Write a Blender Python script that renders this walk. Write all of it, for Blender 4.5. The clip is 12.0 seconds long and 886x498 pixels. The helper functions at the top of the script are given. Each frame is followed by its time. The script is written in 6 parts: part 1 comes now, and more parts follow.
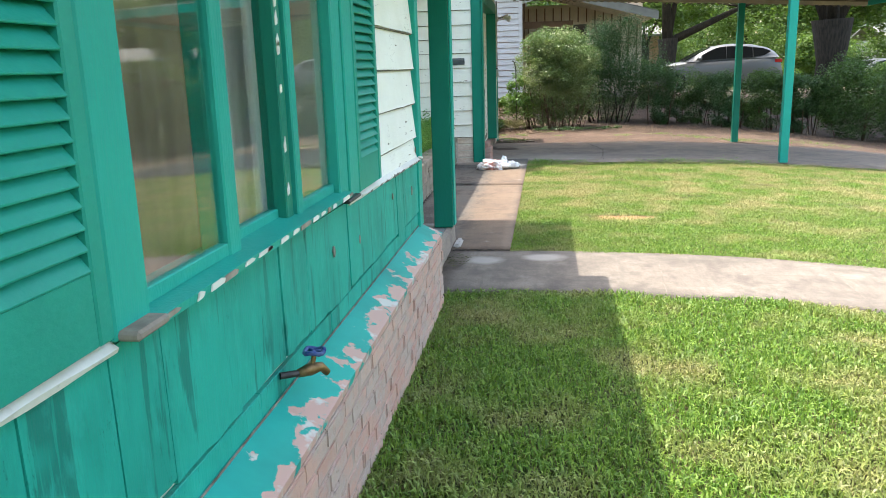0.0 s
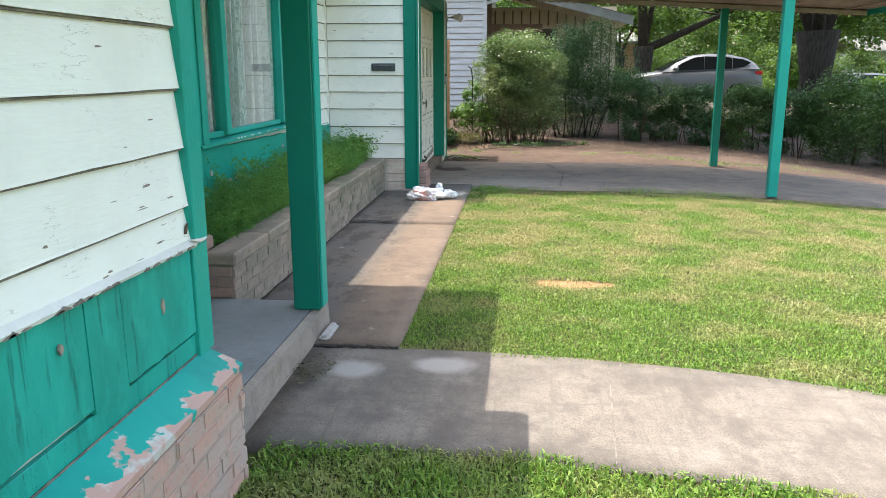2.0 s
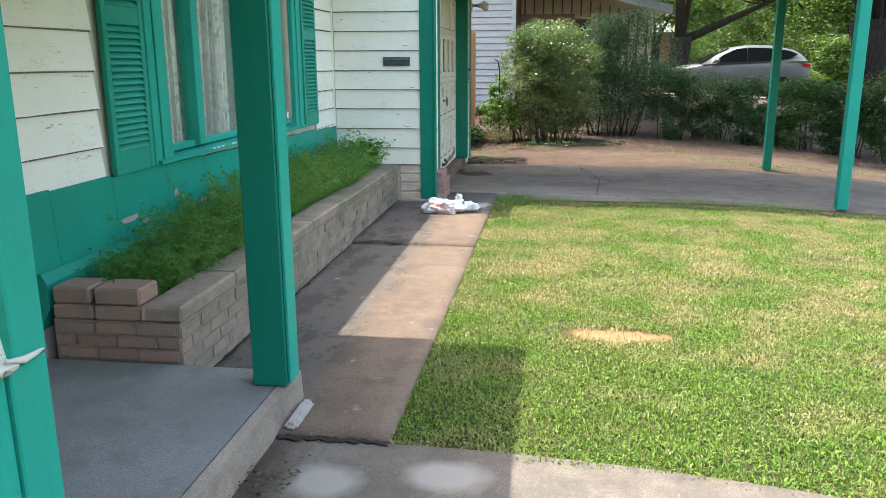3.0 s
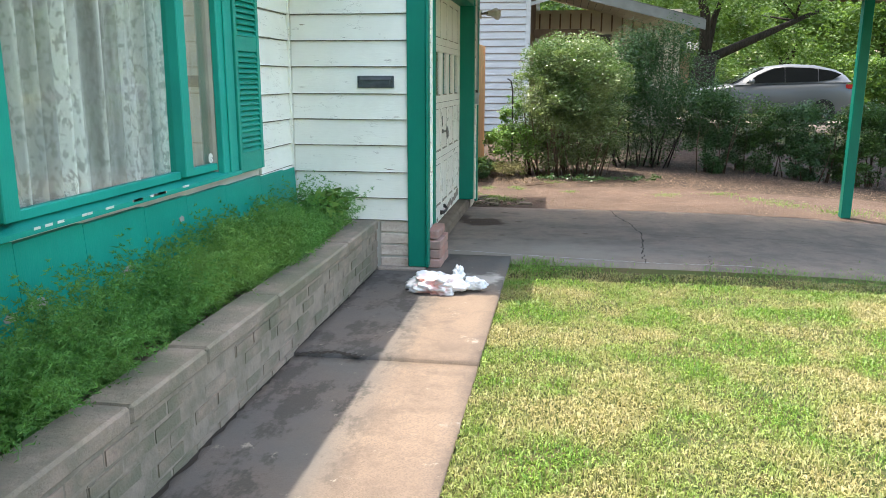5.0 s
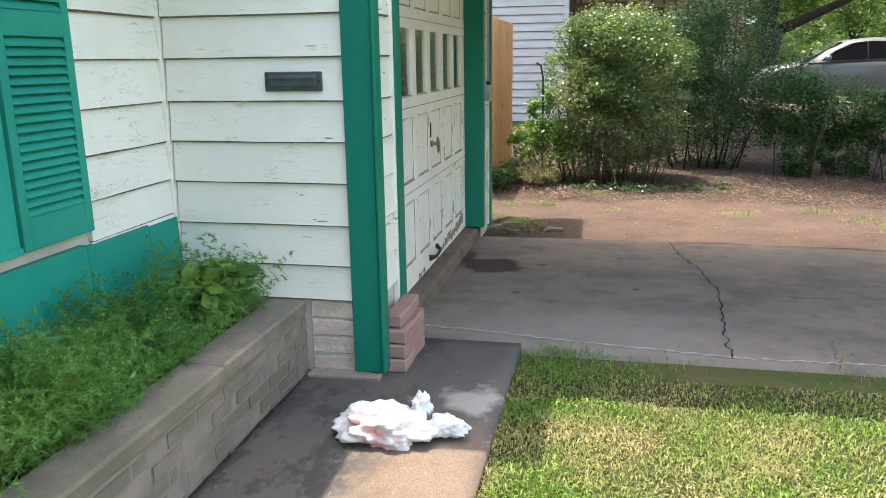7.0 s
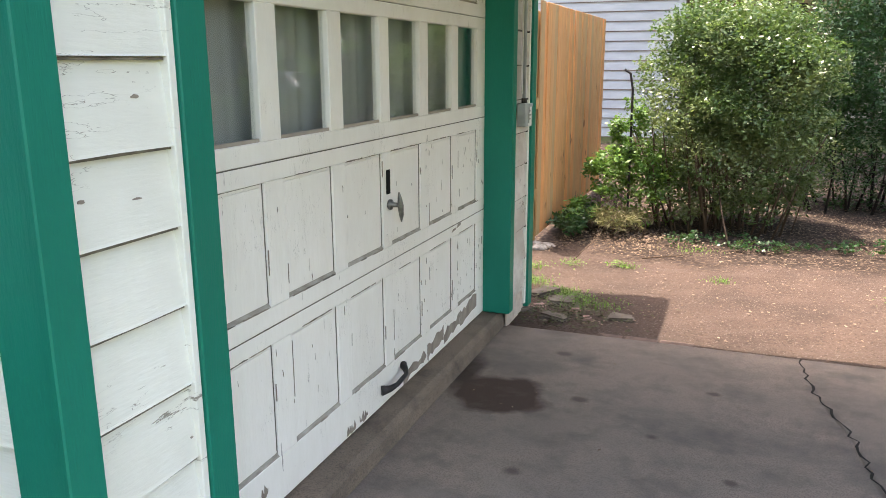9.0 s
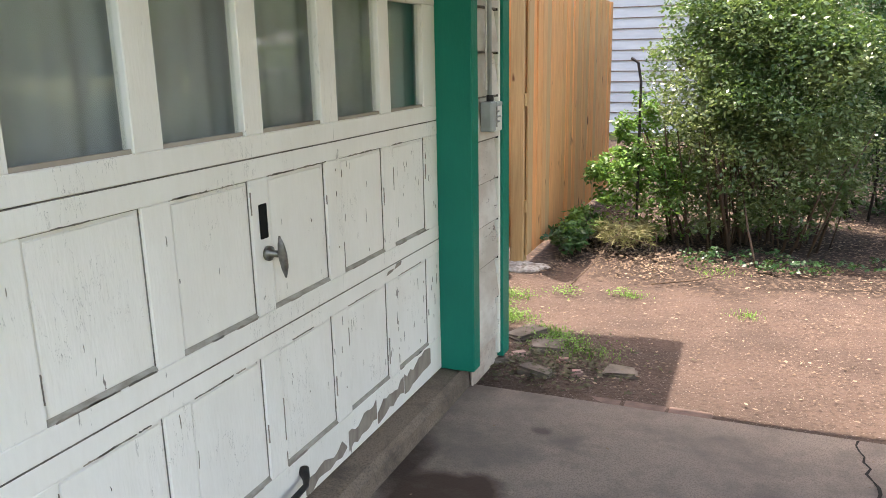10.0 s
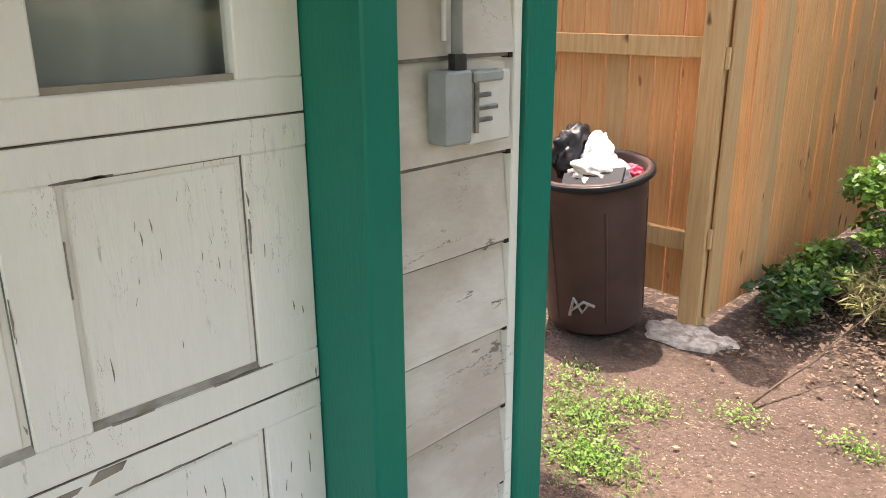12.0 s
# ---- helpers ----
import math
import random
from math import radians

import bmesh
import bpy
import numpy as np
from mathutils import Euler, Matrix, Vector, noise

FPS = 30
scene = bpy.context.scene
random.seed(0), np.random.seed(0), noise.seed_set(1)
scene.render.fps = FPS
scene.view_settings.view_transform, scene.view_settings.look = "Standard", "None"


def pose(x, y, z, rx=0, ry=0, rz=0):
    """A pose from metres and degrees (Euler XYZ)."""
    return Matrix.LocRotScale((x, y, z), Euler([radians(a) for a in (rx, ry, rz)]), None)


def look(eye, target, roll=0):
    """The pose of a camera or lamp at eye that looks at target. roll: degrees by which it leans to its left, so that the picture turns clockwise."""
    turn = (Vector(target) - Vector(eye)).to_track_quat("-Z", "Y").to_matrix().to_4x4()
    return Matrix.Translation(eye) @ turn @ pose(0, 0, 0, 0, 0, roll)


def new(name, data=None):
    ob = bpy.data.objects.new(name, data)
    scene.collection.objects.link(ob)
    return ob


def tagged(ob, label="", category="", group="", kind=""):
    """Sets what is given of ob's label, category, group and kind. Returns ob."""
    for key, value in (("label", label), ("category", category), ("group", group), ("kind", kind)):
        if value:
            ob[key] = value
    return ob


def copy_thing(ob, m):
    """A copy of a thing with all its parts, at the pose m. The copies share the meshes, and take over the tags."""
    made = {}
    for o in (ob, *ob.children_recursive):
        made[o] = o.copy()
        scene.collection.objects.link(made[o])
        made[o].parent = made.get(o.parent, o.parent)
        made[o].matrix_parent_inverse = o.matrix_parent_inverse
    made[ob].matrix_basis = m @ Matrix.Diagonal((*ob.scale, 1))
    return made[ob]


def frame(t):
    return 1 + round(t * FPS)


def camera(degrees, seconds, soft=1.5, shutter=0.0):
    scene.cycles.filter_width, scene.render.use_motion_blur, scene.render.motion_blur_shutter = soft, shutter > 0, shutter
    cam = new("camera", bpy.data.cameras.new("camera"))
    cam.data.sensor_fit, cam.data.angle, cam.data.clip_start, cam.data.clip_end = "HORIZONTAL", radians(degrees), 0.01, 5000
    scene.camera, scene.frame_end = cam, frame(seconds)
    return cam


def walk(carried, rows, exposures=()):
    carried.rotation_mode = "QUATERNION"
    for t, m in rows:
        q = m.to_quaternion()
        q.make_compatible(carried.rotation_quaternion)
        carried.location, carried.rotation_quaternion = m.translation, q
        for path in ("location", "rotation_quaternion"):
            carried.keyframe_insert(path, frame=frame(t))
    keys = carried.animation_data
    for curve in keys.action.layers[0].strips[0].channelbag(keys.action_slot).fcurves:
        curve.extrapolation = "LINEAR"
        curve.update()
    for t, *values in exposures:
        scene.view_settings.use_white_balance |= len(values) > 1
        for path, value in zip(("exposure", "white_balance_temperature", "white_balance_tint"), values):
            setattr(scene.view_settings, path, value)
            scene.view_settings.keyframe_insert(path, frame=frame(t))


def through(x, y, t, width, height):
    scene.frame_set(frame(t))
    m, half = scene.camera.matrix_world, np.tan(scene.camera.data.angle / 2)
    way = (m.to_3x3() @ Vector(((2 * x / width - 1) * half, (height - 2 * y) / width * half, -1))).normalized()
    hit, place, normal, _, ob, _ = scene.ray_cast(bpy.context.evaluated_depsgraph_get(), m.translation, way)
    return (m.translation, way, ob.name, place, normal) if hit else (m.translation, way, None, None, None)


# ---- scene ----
cam = camera(59.4, 12.0, soft=0.7)
METRES, EYE, TILT, LEAN, TURN = 14.6, 1.5, 0.0, 0.0, 7.8
ROWS = [
    (0.0, 0.0, 0.0, 0.0, -0.38, -13.12, 1.65),
    (0.5, 0.0149, 0.0354, 0.0015, -6.35, -12.39, 0.55),
    (1.0, 0.0291, 0.0633, 0.0064, -5.74, -11.56, -1.09),
    (1.5, 0.036, 0.1023, 0.0058, -4.57, -12.19, -0.86),
    (2.0, 0.0458, 0.1408, 0.0042, -1.9, -13.03, 0.14),
    (2.5, 0.0517, 0.1785, 0.0051, 1.08, -13.29, 0.41),
    (3.0, 0.0548, 0.2218, 0.0059, 0.22, -13.58, 0.27),
    (5.0, 0.062, 0.3846, 0.0074, 0.96, -12.33, -0.09),
    (5.5, 0.0638, 0.4301, 0.0108, 1.75, -11.95, 1.27),
    (6.0, 0.0726, 0.4711, 0.013, 4.52, -12.14, 1.15),
    (6.5, 0.0788, 0.5137, 0.0124, 2.96, -13.19, 1.6),
    (8.5, 0.1188, 0.6861, 0.0136, 11.96, -14.25, -1.33),
    (9.0, 0.1224, 0.7296, 0.0133, 13.04, -13.5, 0.2),
    (9.5, 0.1294, 0.7677, 0.0138, 14.26, -13.72, -0.07),
    (10.0, 0.1302, 0.8103, 0.0108, 14.4, -13.88, 1.08),
    (10.5, 0.1335, 0.8535, 0.006, 17.72, -14.81, 1.5),
    (11.0, 0.1323, 0.8965, 0.0062, 23.47, -15.45, 2.6),
    (11.5, 0.1371, 0.9428, 0.0063, 27.82, -16.22, 1.08),
    (12.0, 0.1412, 0.9813, 0.005, 36.05, -17.69, 0.31),
]
walk(cam, [(t, pose(0, 0, EYE, TILT, LEAN, TURN) @ pose(METRES * x, METRES * y, METRES * z, 90 + pitch, roll, yaw)) for t, x, y, z, yaw, pitch, roll in ROWS],
     exposures=[(0.0, 2.22, 7000, 10), (1.5, 2.06, 6900, 10), (3.0, 2.14, 7000, 10), (5.0, 2.32, 6900, 9), (6.5, 2.26, 7100, 11), (9.0, 2.44, 7250, 17), (11.0, 2.56, 7000, 17), (12.0, 2.54, 7300, 19)])

# ---- light: high sun from beyond the house, clear sky ----
SUN = Vector((-0.22, 0.168, 1.0)).normalized()
world = bpy.data.worlds.new("sky")
scene.world = world
world.use_nodes = True
wn = world.node_tree
sky = wn.nodes.new("ShaderNodeTexSky")
sky.sky_type, sky.sun_disc = "NISHITA", False
sky.sun_elevation = math.asin(SUN.z)
sky.sun_rotation = math.atan2(SUN.x, SUN.y)
sky.air_density, sky.dust_density = 1.4, 3.4
wn.links.new(sky.outputs[0], wn.nodes["Background"].inputs[0])
wn.nodes["Background"].inputs[1].default_value = 0.15
sun_data = bpy.data.lights.new("sun", "SUN")
sun_data.energy, sun_data.angle, sun_data.color = 2.0, radians(0.53), (1.0, 0.965, 0.90)
sun = new("sun", sun_data)
sun.matrix_world = look(SUN * 40, (0, 0, 0))


# ---- materials ----
class Nodes:
    """A material with a few short ways to build its nodes."""

    def __init__(self, name, rough=0.6, metal=0.0, spec=0.22):
        self.m = bpy.data.materials.new(name)
        self.m.use_nodes = True
        self.t = self.m.node_tree
        self.b = self.t.nodes["Principled BSDF"]
        self.b.inputs["Roughness"].default_value = rough
        self.b.inputs["Metallic"].default_value = metal
        self.b.inputs["Specular IOR Level"].default_value = spec
        self.pos = self.add("ShaderNodeNewGeometry").outputs["Position"]

    def add(self, kind):
        return self.t.nodes.new(kind)

    def link(self, a, b):
        self.t.links.new(a, b)

    def noise(self, scale, stretch=(1, 1, 1), detail=4.0, rough=0.55, shift=(0, 0, 0)):
        p = self.add("ShaderNodeMapping")
        p.inputs["Scale"].default_value = stretch
        p.inputs["Location"].default_value = shift
        self.link(self.pos, p.inputs["Vector"])
        n = self.add("ShaderNodeTexNoise")
        n.inputs["Scale"].default_value, n.inputs["Detail"].default_value = scale, detail
        n.inputs["Roughness"].default_value = rough
        self.link(p.outputs[0], n.inputs["Vector"])
        return n.outputs["Fac"]

    def ramp(self, v, a, b, lo=0.0, hi=1.0):
        r = self.add("ShaderNodeMapRange")
        for k, x in zip((1, 2, 3, 4), (a, b, lo, hi)):
            r.inputs[k].default_value = x
        self.link(v, r.inputs[0])
        return r.outputs[0]

    def math(self, op, a, b=None):
        n = self.add("ShaderNodeMath")
        n.operation = op
        for k, x in enumerate((a, b)):
            if x is None:
                continue
            if isinstance(x, (int, float)):
                n.inputs[k].default_value = x
            else:
                self.link(x, n.inputs[k])
        return n.outputs[0]

    def mix(self, f, a, b):
        n = self.add("ShaderNodeMix")
        n.data_type = "RGBA"
        for k, x in ((0, f), (6, a), (7, b)):
            if isinstance(x, (int, float)):
                n.inputs[k].default_value = x
            elif isinstance(x, tuple):
                n.inputs[k].default_value = (*x, 1)
            else:
                self.link(x, n.inputs[k])
        return n.outputs[2]

    def axis(self, k):
        s = self.add("ShaderNodeSeparateXYZ")
        self.link(self.pos, s.inputs[0])
        return s.outputs[k]

    def color(self, c):
        if isinstance(c, tuple):
            self.b.inputs["Base Color"].default_value = (*c, 1)
        else:
            self.link(c, self.b.inputs["Base Color"])
        return self

    def rough(self, v):
        self.link(v, self.b.inputs["Roughness"])
        return self

    def bump(self, v, strength=0.3, distance=0.01):
        n = self.add("ShaderNodeBump")
        n.inputs["Strength"].default_value, n.inputs["Distance"].default_value = strength, distance
        self.link(v, n.inputs["Height"])
        self.link(n.outputs[0], self.b.inputs["Normal"])
        return self

    def random(self):
        return self.add("ShaderNodeObjectInfo").outputs["Random"]

    def island(self):
        return self.add("ShaderNodeNewGeometry").outputs["Random Per Island"]

    def blob(self, x, y, rx, ry, soft=0.35, wobble=0.5, scale=3.0):
        """1 inside an uneven patch on the ground round (x, y), 0 outside."""
        dx = self.math("DIVIDE", self.math("SUBTRACT", self.axis(0), x), rx)
        dy = self.math("DIVIDE", self.math("SUBTRACT", self.axis(1), y), ry)
        d = self.math("SQRT", self.math("ADD", self.math("MULTIPLY", dx, dx), self.math("MULTIPLY", dy, dy)))
        w = self.math("ADD", d, self.math("MULTIPLY", self.math("SUBTRACT", self.noise(scale), 0.5), wobble * 2))
        return self.ramp(w, 1.0, 1.0 - soft)


def plain(name, c, rough=0.6, metal=0.0, c2=None, scale=6.0, stretch=(1, 1, 1), bump=0.0, bscale=60.0):
    n = Nodes(name, rough, metal)
    n.color(n.mix(n.ramp(n.noise(scale, stretch), 0.35, 0.68), c, c2) if c2 else c)
    if bump:
        n.bump(n.noise(bscale, stretch), bump)
    return n.m


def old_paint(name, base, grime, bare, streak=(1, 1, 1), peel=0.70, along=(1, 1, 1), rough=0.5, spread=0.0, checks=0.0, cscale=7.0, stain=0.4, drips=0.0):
    """Brushed, ageing paint: broad stains, fine grain, hairline cracks and flakes that show the bare wood."""
    n = Nodes(name, rough)
    broad = n.ramp(n.noise(2.2, streak, 6, 0.62), 0.42, 0.62)
    fine = n.ramp(n.noise(26, along, 6), 0.35, 0.75, 0.0, 0.35)
    c = n.mix(n.math("MULTIPLY", broad, stain), base, grime)
    c = n.mix(n.math("MULTIPLY", fine, 0.5), c, grime)
    if drips:
        run = n.ramp(n.noise(5.5, (3.2, 3.2, 0.30), 4, 0.6, (1, 6, 2)), 0.565, 0.60)
        c = n.mix(n.math("MULTIPLY", n.math("MULTIPLY", run, n.ramp(n.noise(2.6, (1, 1, 1.3), 3, 0.5, (6, 2, 5)), 0.40, 0.52)), drips), c, bare)
        pale = n.ramp(n.noise(7.0, (2.0, 2.0, 0.8), 6, 0.7, (9, 3, 7)), 0.52, 0.70, 0, 0.45)
        c = n.mix(pale, c, (0.03, 0.45, 0.37))
    if spread:
        k = n.math("SUBTRACT", 1.0, n.math("MULTIPLY", n.random(), spread))
        c = n.mix(k, grime, c)
    mask = n.math("MULTIPLY", n.ramp(n.noise(9, along, 7, 0.7, (3, 1, 2)), peel, peel + 0.02), n.ramp(n.noise(1.7, (1, 1, 1), 2), 0.45, 0.62))
    c = n.mix(mask, c, bare)
    if checks:
        line = n.ramp(n.math("ABSOLUTE", n.math("SUBTRACT", n.noise(cscale, along, 5, 0.6, (8, 5, 3)), 0.5)), 0.0035, 0.001)
        line = n.math("MULTIPLY", line, n.ramp(n.noise(3.4, (1, 1, 1), 3, 0.5, (2, 9, 4)), 0.53, 0.60))
        c = n.mix(n.math("MULTIPLY", line, checks), c, bare)
    n.color(c)
    n.bump(n.math("ADD", n.noise(40, along, 6), n.math("MULTIPLY", mask, -0.6)), 0.25, 0.006)
    return n.m


WHITE = old_paint("white_siding_paint", (0.85, 0.85, 0.78), (0.70, 0.69, 0.61), (0.30, 0.27, 0.23), (1, 1, 1), 0.64, (0.4, 0.4, 2.5), 0.55, 0.25, 0.9, 6.0)
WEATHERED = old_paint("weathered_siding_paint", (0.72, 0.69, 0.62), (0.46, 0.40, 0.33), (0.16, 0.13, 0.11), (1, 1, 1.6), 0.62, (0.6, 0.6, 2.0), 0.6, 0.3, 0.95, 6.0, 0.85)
DOORWHITE = old_paint("white_door_paint", (0.90, 0.87, 0.81), (0.74, 0.70, 0.62), (0.24, 0.21, 0.18), (1, 1, 0.6), 0.645, (2.5, 2.5, 0.45), 0.5, 0.0, 0.75, 12.0)
TEAL = old_paint("teal_skirt_paint", (0.006, 0.360, 0.285), (0.003, 0.235, 0.185), (0.003, 0.120, 0.098), (1.6, 1.6, 0.7), 0.655, (4, 4, 0.6), 0.5, 0.22, 0.9, 5.0, 0.75, 0.72)
TEALTRIM = old_paint("teal_trim_paint", (0.008, 0.35, 0.275), (0.004, 0.23, 0.18), (0.62, 0.60, 0.55), (1, 1, 0.6), 0.71, (3, 3, 0.6), 0.45)
# Garage trim green, reused as the shaded tone of porch and far posts.
GREEN = old_paint("green_post_paint", (0.0005, 0.195, 0.135), (0.0005, 0.14, 0.097), (0.05, 0.12, 0.10), (1, 1, 0.5), 0.76, (3, 3, 0.5), 0.38)
SKIRTTEAL = old_paint("deep_teal_skirt_paint", (0.002, 0.30, 0.22), (0.001, 0.21, 0.155), (0.25, 0.30, 0.27), (1, 1, 0.6), 0.72, (3, 3, 0.6), 0.45)
SHUTTER = old_paint("teal_shutter_paint", (0.008, 0.30, 0.225), (0.005, 0.20, 0.15), (0.02, 0.16, 0.13), (1, 1, 1), 0.75, (1, 1, 2), 0.42)
SILLWHITE = old_paint("flaking_sill_paint", (0.74, 0.73, 0.68), (0.45, 0.42, 0.36), (0.16, 0.14, 0.12), (1, 1, 1), 0.60, (2, 2, 2), 0.6)


def ledge_paint():
    n = Nodes("flaking_ledge_paint", 0.42)
    wear = n.ramp(n.math("ADD", n.noise(7.5, (1.4, 1, 1), 5), n.math("MULTIPLY", n.ramp(n.axis(0), -0.80, -0.66), 0.26)), 0.66, 0.69)
    under = n.mix(n.ramp(n.noise(11), 0.54, 0.62), (0.56, 0.34, 0.28), (0.58, 0.55, 0.50))
    c = n.mix(n.ramp(n.noise(3.0), 0.4, 0.7), (0.008, 0.36, 0.30), (0.006, 0.26, 0.22))
    n.color(n.mix(wear, c, under))
    n.bump(n.math("MULTIPLY", wear, -1.0), 0.4, 0.004)
    return n.m


def brick_stuff(name, a, b, c, moss=None):
    n = Nodes(name, 0.85)
    col = n.mix(n.random(), a, b)
    col = n.mix(n.ramp(n.noise(5, (1, 1, 1.5), 7, 0.7), 0.42, 0.58), col, c)
    col = n.mix(n.ramp(n.noise(26, (1, 1, 1), 5, 0.65, (3, 1, 7)), 0.60, 0.70, 0, 0.5), col, (0.20, 0.15, 0.125))
    if moss:
        col = n.mix(n.math("MULTIPLY", n.ramp(n.noise(2.4, (1, 1, 1.5)), 0.40, 0.62), n.ramp(n.axis(1), 6.9, 7.9)), col, moss)
    n.color(col)
    n.bump(n.noise(30, (1, 1, 1), 8, 0.7), 0.9, 0.012)
    return n.m


LEDGE = ledge_paint()
PINKBRICK = brick_stuff("pink_brick", (0.50, 0.29, 0.23), (0.57, 0.37, 0.30), (0.46, 0.36, 0.31))
GREYBRICK = brick_stuff("weathered_planter_brick", (0.36, 0.265, 0.215), (0.31, 0.250, 0.205), (0.235, 0.200, 0.160), (0.165, 0.158, 0.115))
PLANTBRICK = brick_stuff("planter_end_brick", (0.36, 0.215, 0.175), (0.42, 0.265, 0.215), (0.30, 0.215, 0.180))
REDBRICK = brick_stuff("red_brick", (0.40, 0.22, 0.18), (0.46, 0.28, 0.24), (0.34, 0.23, 0.20))
CREAMBRICK = brick_stuff("cream_painted_brick", (0.62, 0.54, 0.45), (0.66, 0.58, 0.50), (0.50, 0.40, 0.33))
MORTAR = plain("mortar", (0.46, 0.34, 0.28), 0.95, c2=(0.34, 0.27, 0.23), scale=12, bump=0.4)


def concrete(name, a, b, dark, streak=(1, 1, 1)):
    n = Nodes(name, 0.88)
    c = n.mix(n.ramp(n.noise(1.6, streak, 6, 0.65), 0.38, 0.62), a, b)
    c = n.mix(n.ramp(n.noise(4.2, streak, 7, 0.7, (5, 2, 0)), 0.48, 0.68, 0, 0.9), c, dark)
    c = n.mix(n.ramp(n.noise(150, (1, 1, 1), 3), 0.45, 0.66, 0, 0.8), c, dark)
    n.bump(n.math("ADD", n.noise(130, streak, 4), n.noise(14, streak, 3)), 0.4, 0.008)
    return n, c


n1, c1 = concrete("walk_concrete", (0.222, 0.190, 0.160), (0.185, 0.160, 0.136), (0.105, 0.091, 0.079), (1.3, 0.7, 1))
scr = n1.math("MAXIMUM", n1.ramp(n1.noise(26, (1, 0.08, 1), 3, 0.6, (2, 0, 0)), 0.54, 0.66), n1.ramp(n1.noise(22, (0.10, 1, 1), 3, 0.6, (0, 4, 0)), 0.58, 0.68))
c1 = n1.mix(n1.math("MULTIPLY", scr, 0.65), c1, (0.135, 0.12, 0.102))
c1 = n1.mix(n1.ramp(n1.noise(3.0, (1, 1, 1), 8, 0.75, (7, 1, 0)), 0.54, 0.68, 0, 0.38), c1, (0.30, 0.27, 0.24))
c1 = n1.mix(n1.ramp(n1.noise(2.1, (1, 1, 1), 8, 0.75, (2, 9, 0)), 0.47, 0.64, 0, 0.75), c1, (0.105, 0.092, 0.080))
n1.color(n1.mix(n1.blob(-0.02, 6.02, 0.20, 0.13, 0.5, 0.35, 6), n1.mix(n1.blob(-0.48, 5.92, 0.17, 0.15, 0.5, 0.35, 6), c1, (0.31, 0.29, 0.265)), (0.31, 0.29, 0.265)))
WALK = n1.m
n1, c1 = concrete("path_concrete", (0.195, 0.142, 0.105), (0.16, 0.118, 0.09), (0.105, 0.08, 0.064))
# Grey mixed into the concrete where roof shade lies, by planter and garage.
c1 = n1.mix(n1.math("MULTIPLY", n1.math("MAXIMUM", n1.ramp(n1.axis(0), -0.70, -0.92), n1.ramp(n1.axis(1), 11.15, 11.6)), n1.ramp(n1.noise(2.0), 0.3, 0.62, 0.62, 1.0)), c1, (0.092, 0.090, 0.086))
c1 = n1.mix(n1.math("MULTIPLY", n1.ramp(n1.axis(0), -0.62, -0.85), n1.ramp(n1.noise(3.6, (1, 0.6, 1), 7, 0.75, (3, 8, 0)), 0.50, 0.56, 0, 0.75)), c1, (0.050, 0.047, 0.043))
c1 = n1.mix(n1.ramp(n1.noise(6.5, (1, 0.8, 1), 8, 0.8, (1, 5, 2)), 0.615, 0.66, 0, 0.65), c1, (0.30, 0.265, 0.225))
n1.color(n1.mix(n1.blob(-0.46, 11.72, 0.17, 0.22, 0.5, 1.1, 7), c1, (0.30, 0.29, 0.27)))
PATH = n1.m
n1, c1 = concrete("driveway_concrete", (0.285, 0.225, 0.180), (0.232, 0.189, 0.155), (0.148, 0.123, 0.104))
c1 = n1.mix(n1.blob(-0.74, 14.42, 0.27, 0.27, 0.25, 0.45, 4.5), c1, (0.070, 0.046, 0.035))
c1 = n1.mix(n1.blob(-1.02, 14.66, 0.13, 0.30, 0.5, 0.5, 6), c1, (0.060, 0.042, 0.034))
for sx, sy, sr in ((-0.34, 14.49, 0.06), (-0.47, 13.68, 0.05), (-0.70, 13.2, 0.05), (0.05, 14.2, 0.04), (-0.2, 13.5, 0.035), (0.4, 13.9, 0.04), (-0.55, 15.1, 0.06), (0.3, 14.8, 0.05)):
    c1 = n1.mix(n1.math("MULTIPLY", n1.blob(sx, sy, sr, sr * 0.8, 0.6, 0.5, 12), 0.75), c1, (0.085, 0.062, 0.050))
c1 = n1.mix(n1.math("MULTIPLY", n1.ramp(n1.noise(0.9, (1, 1.4, 1), 6, 0.7, (2, 3, 0)), 0.50, 0.62), 0.55), c1, (0.125, 0.108, 0.095))
n1.color(n1.mix(n1.blob(0.1, 12.95, 1.5, 0.75, 0.9, 0.9, 3), c1, (0.27, 0.235, 0.20)))
DRIVE = n1.m
n1, c1 = concrete("porch_concrete", (0.27, 0.27, 0.27), (0.225, 0.225, 0.225), (0.18, 0.175, 0.17))
n1.color(c1)
PORCH = n1.m
n1, c1 = concrete("bare_concrete", (0.36, 0.295, 0.24), (0.29, 0.245, 0.205), (0.18, 0.15, 0.13))
n1.color(c1)
CONCRETE = n1.m
n1, c1 = concrete("dirty_sill_concrete", (0.25, 0.190, 0.145), (0.19, 0.148, 0.115), (0.10, 0.080, 0.064))
n1.color(c1)
APRON = n1.m
CRACK = plain("crack_dirt", (0.03, 0.026, 0.022), 0.95)
CHALK = plain("pale_scrape", (0.42, 0.41, 0.39), 0.9, c2=(0.30, 0.28, 0.26), scale=20)


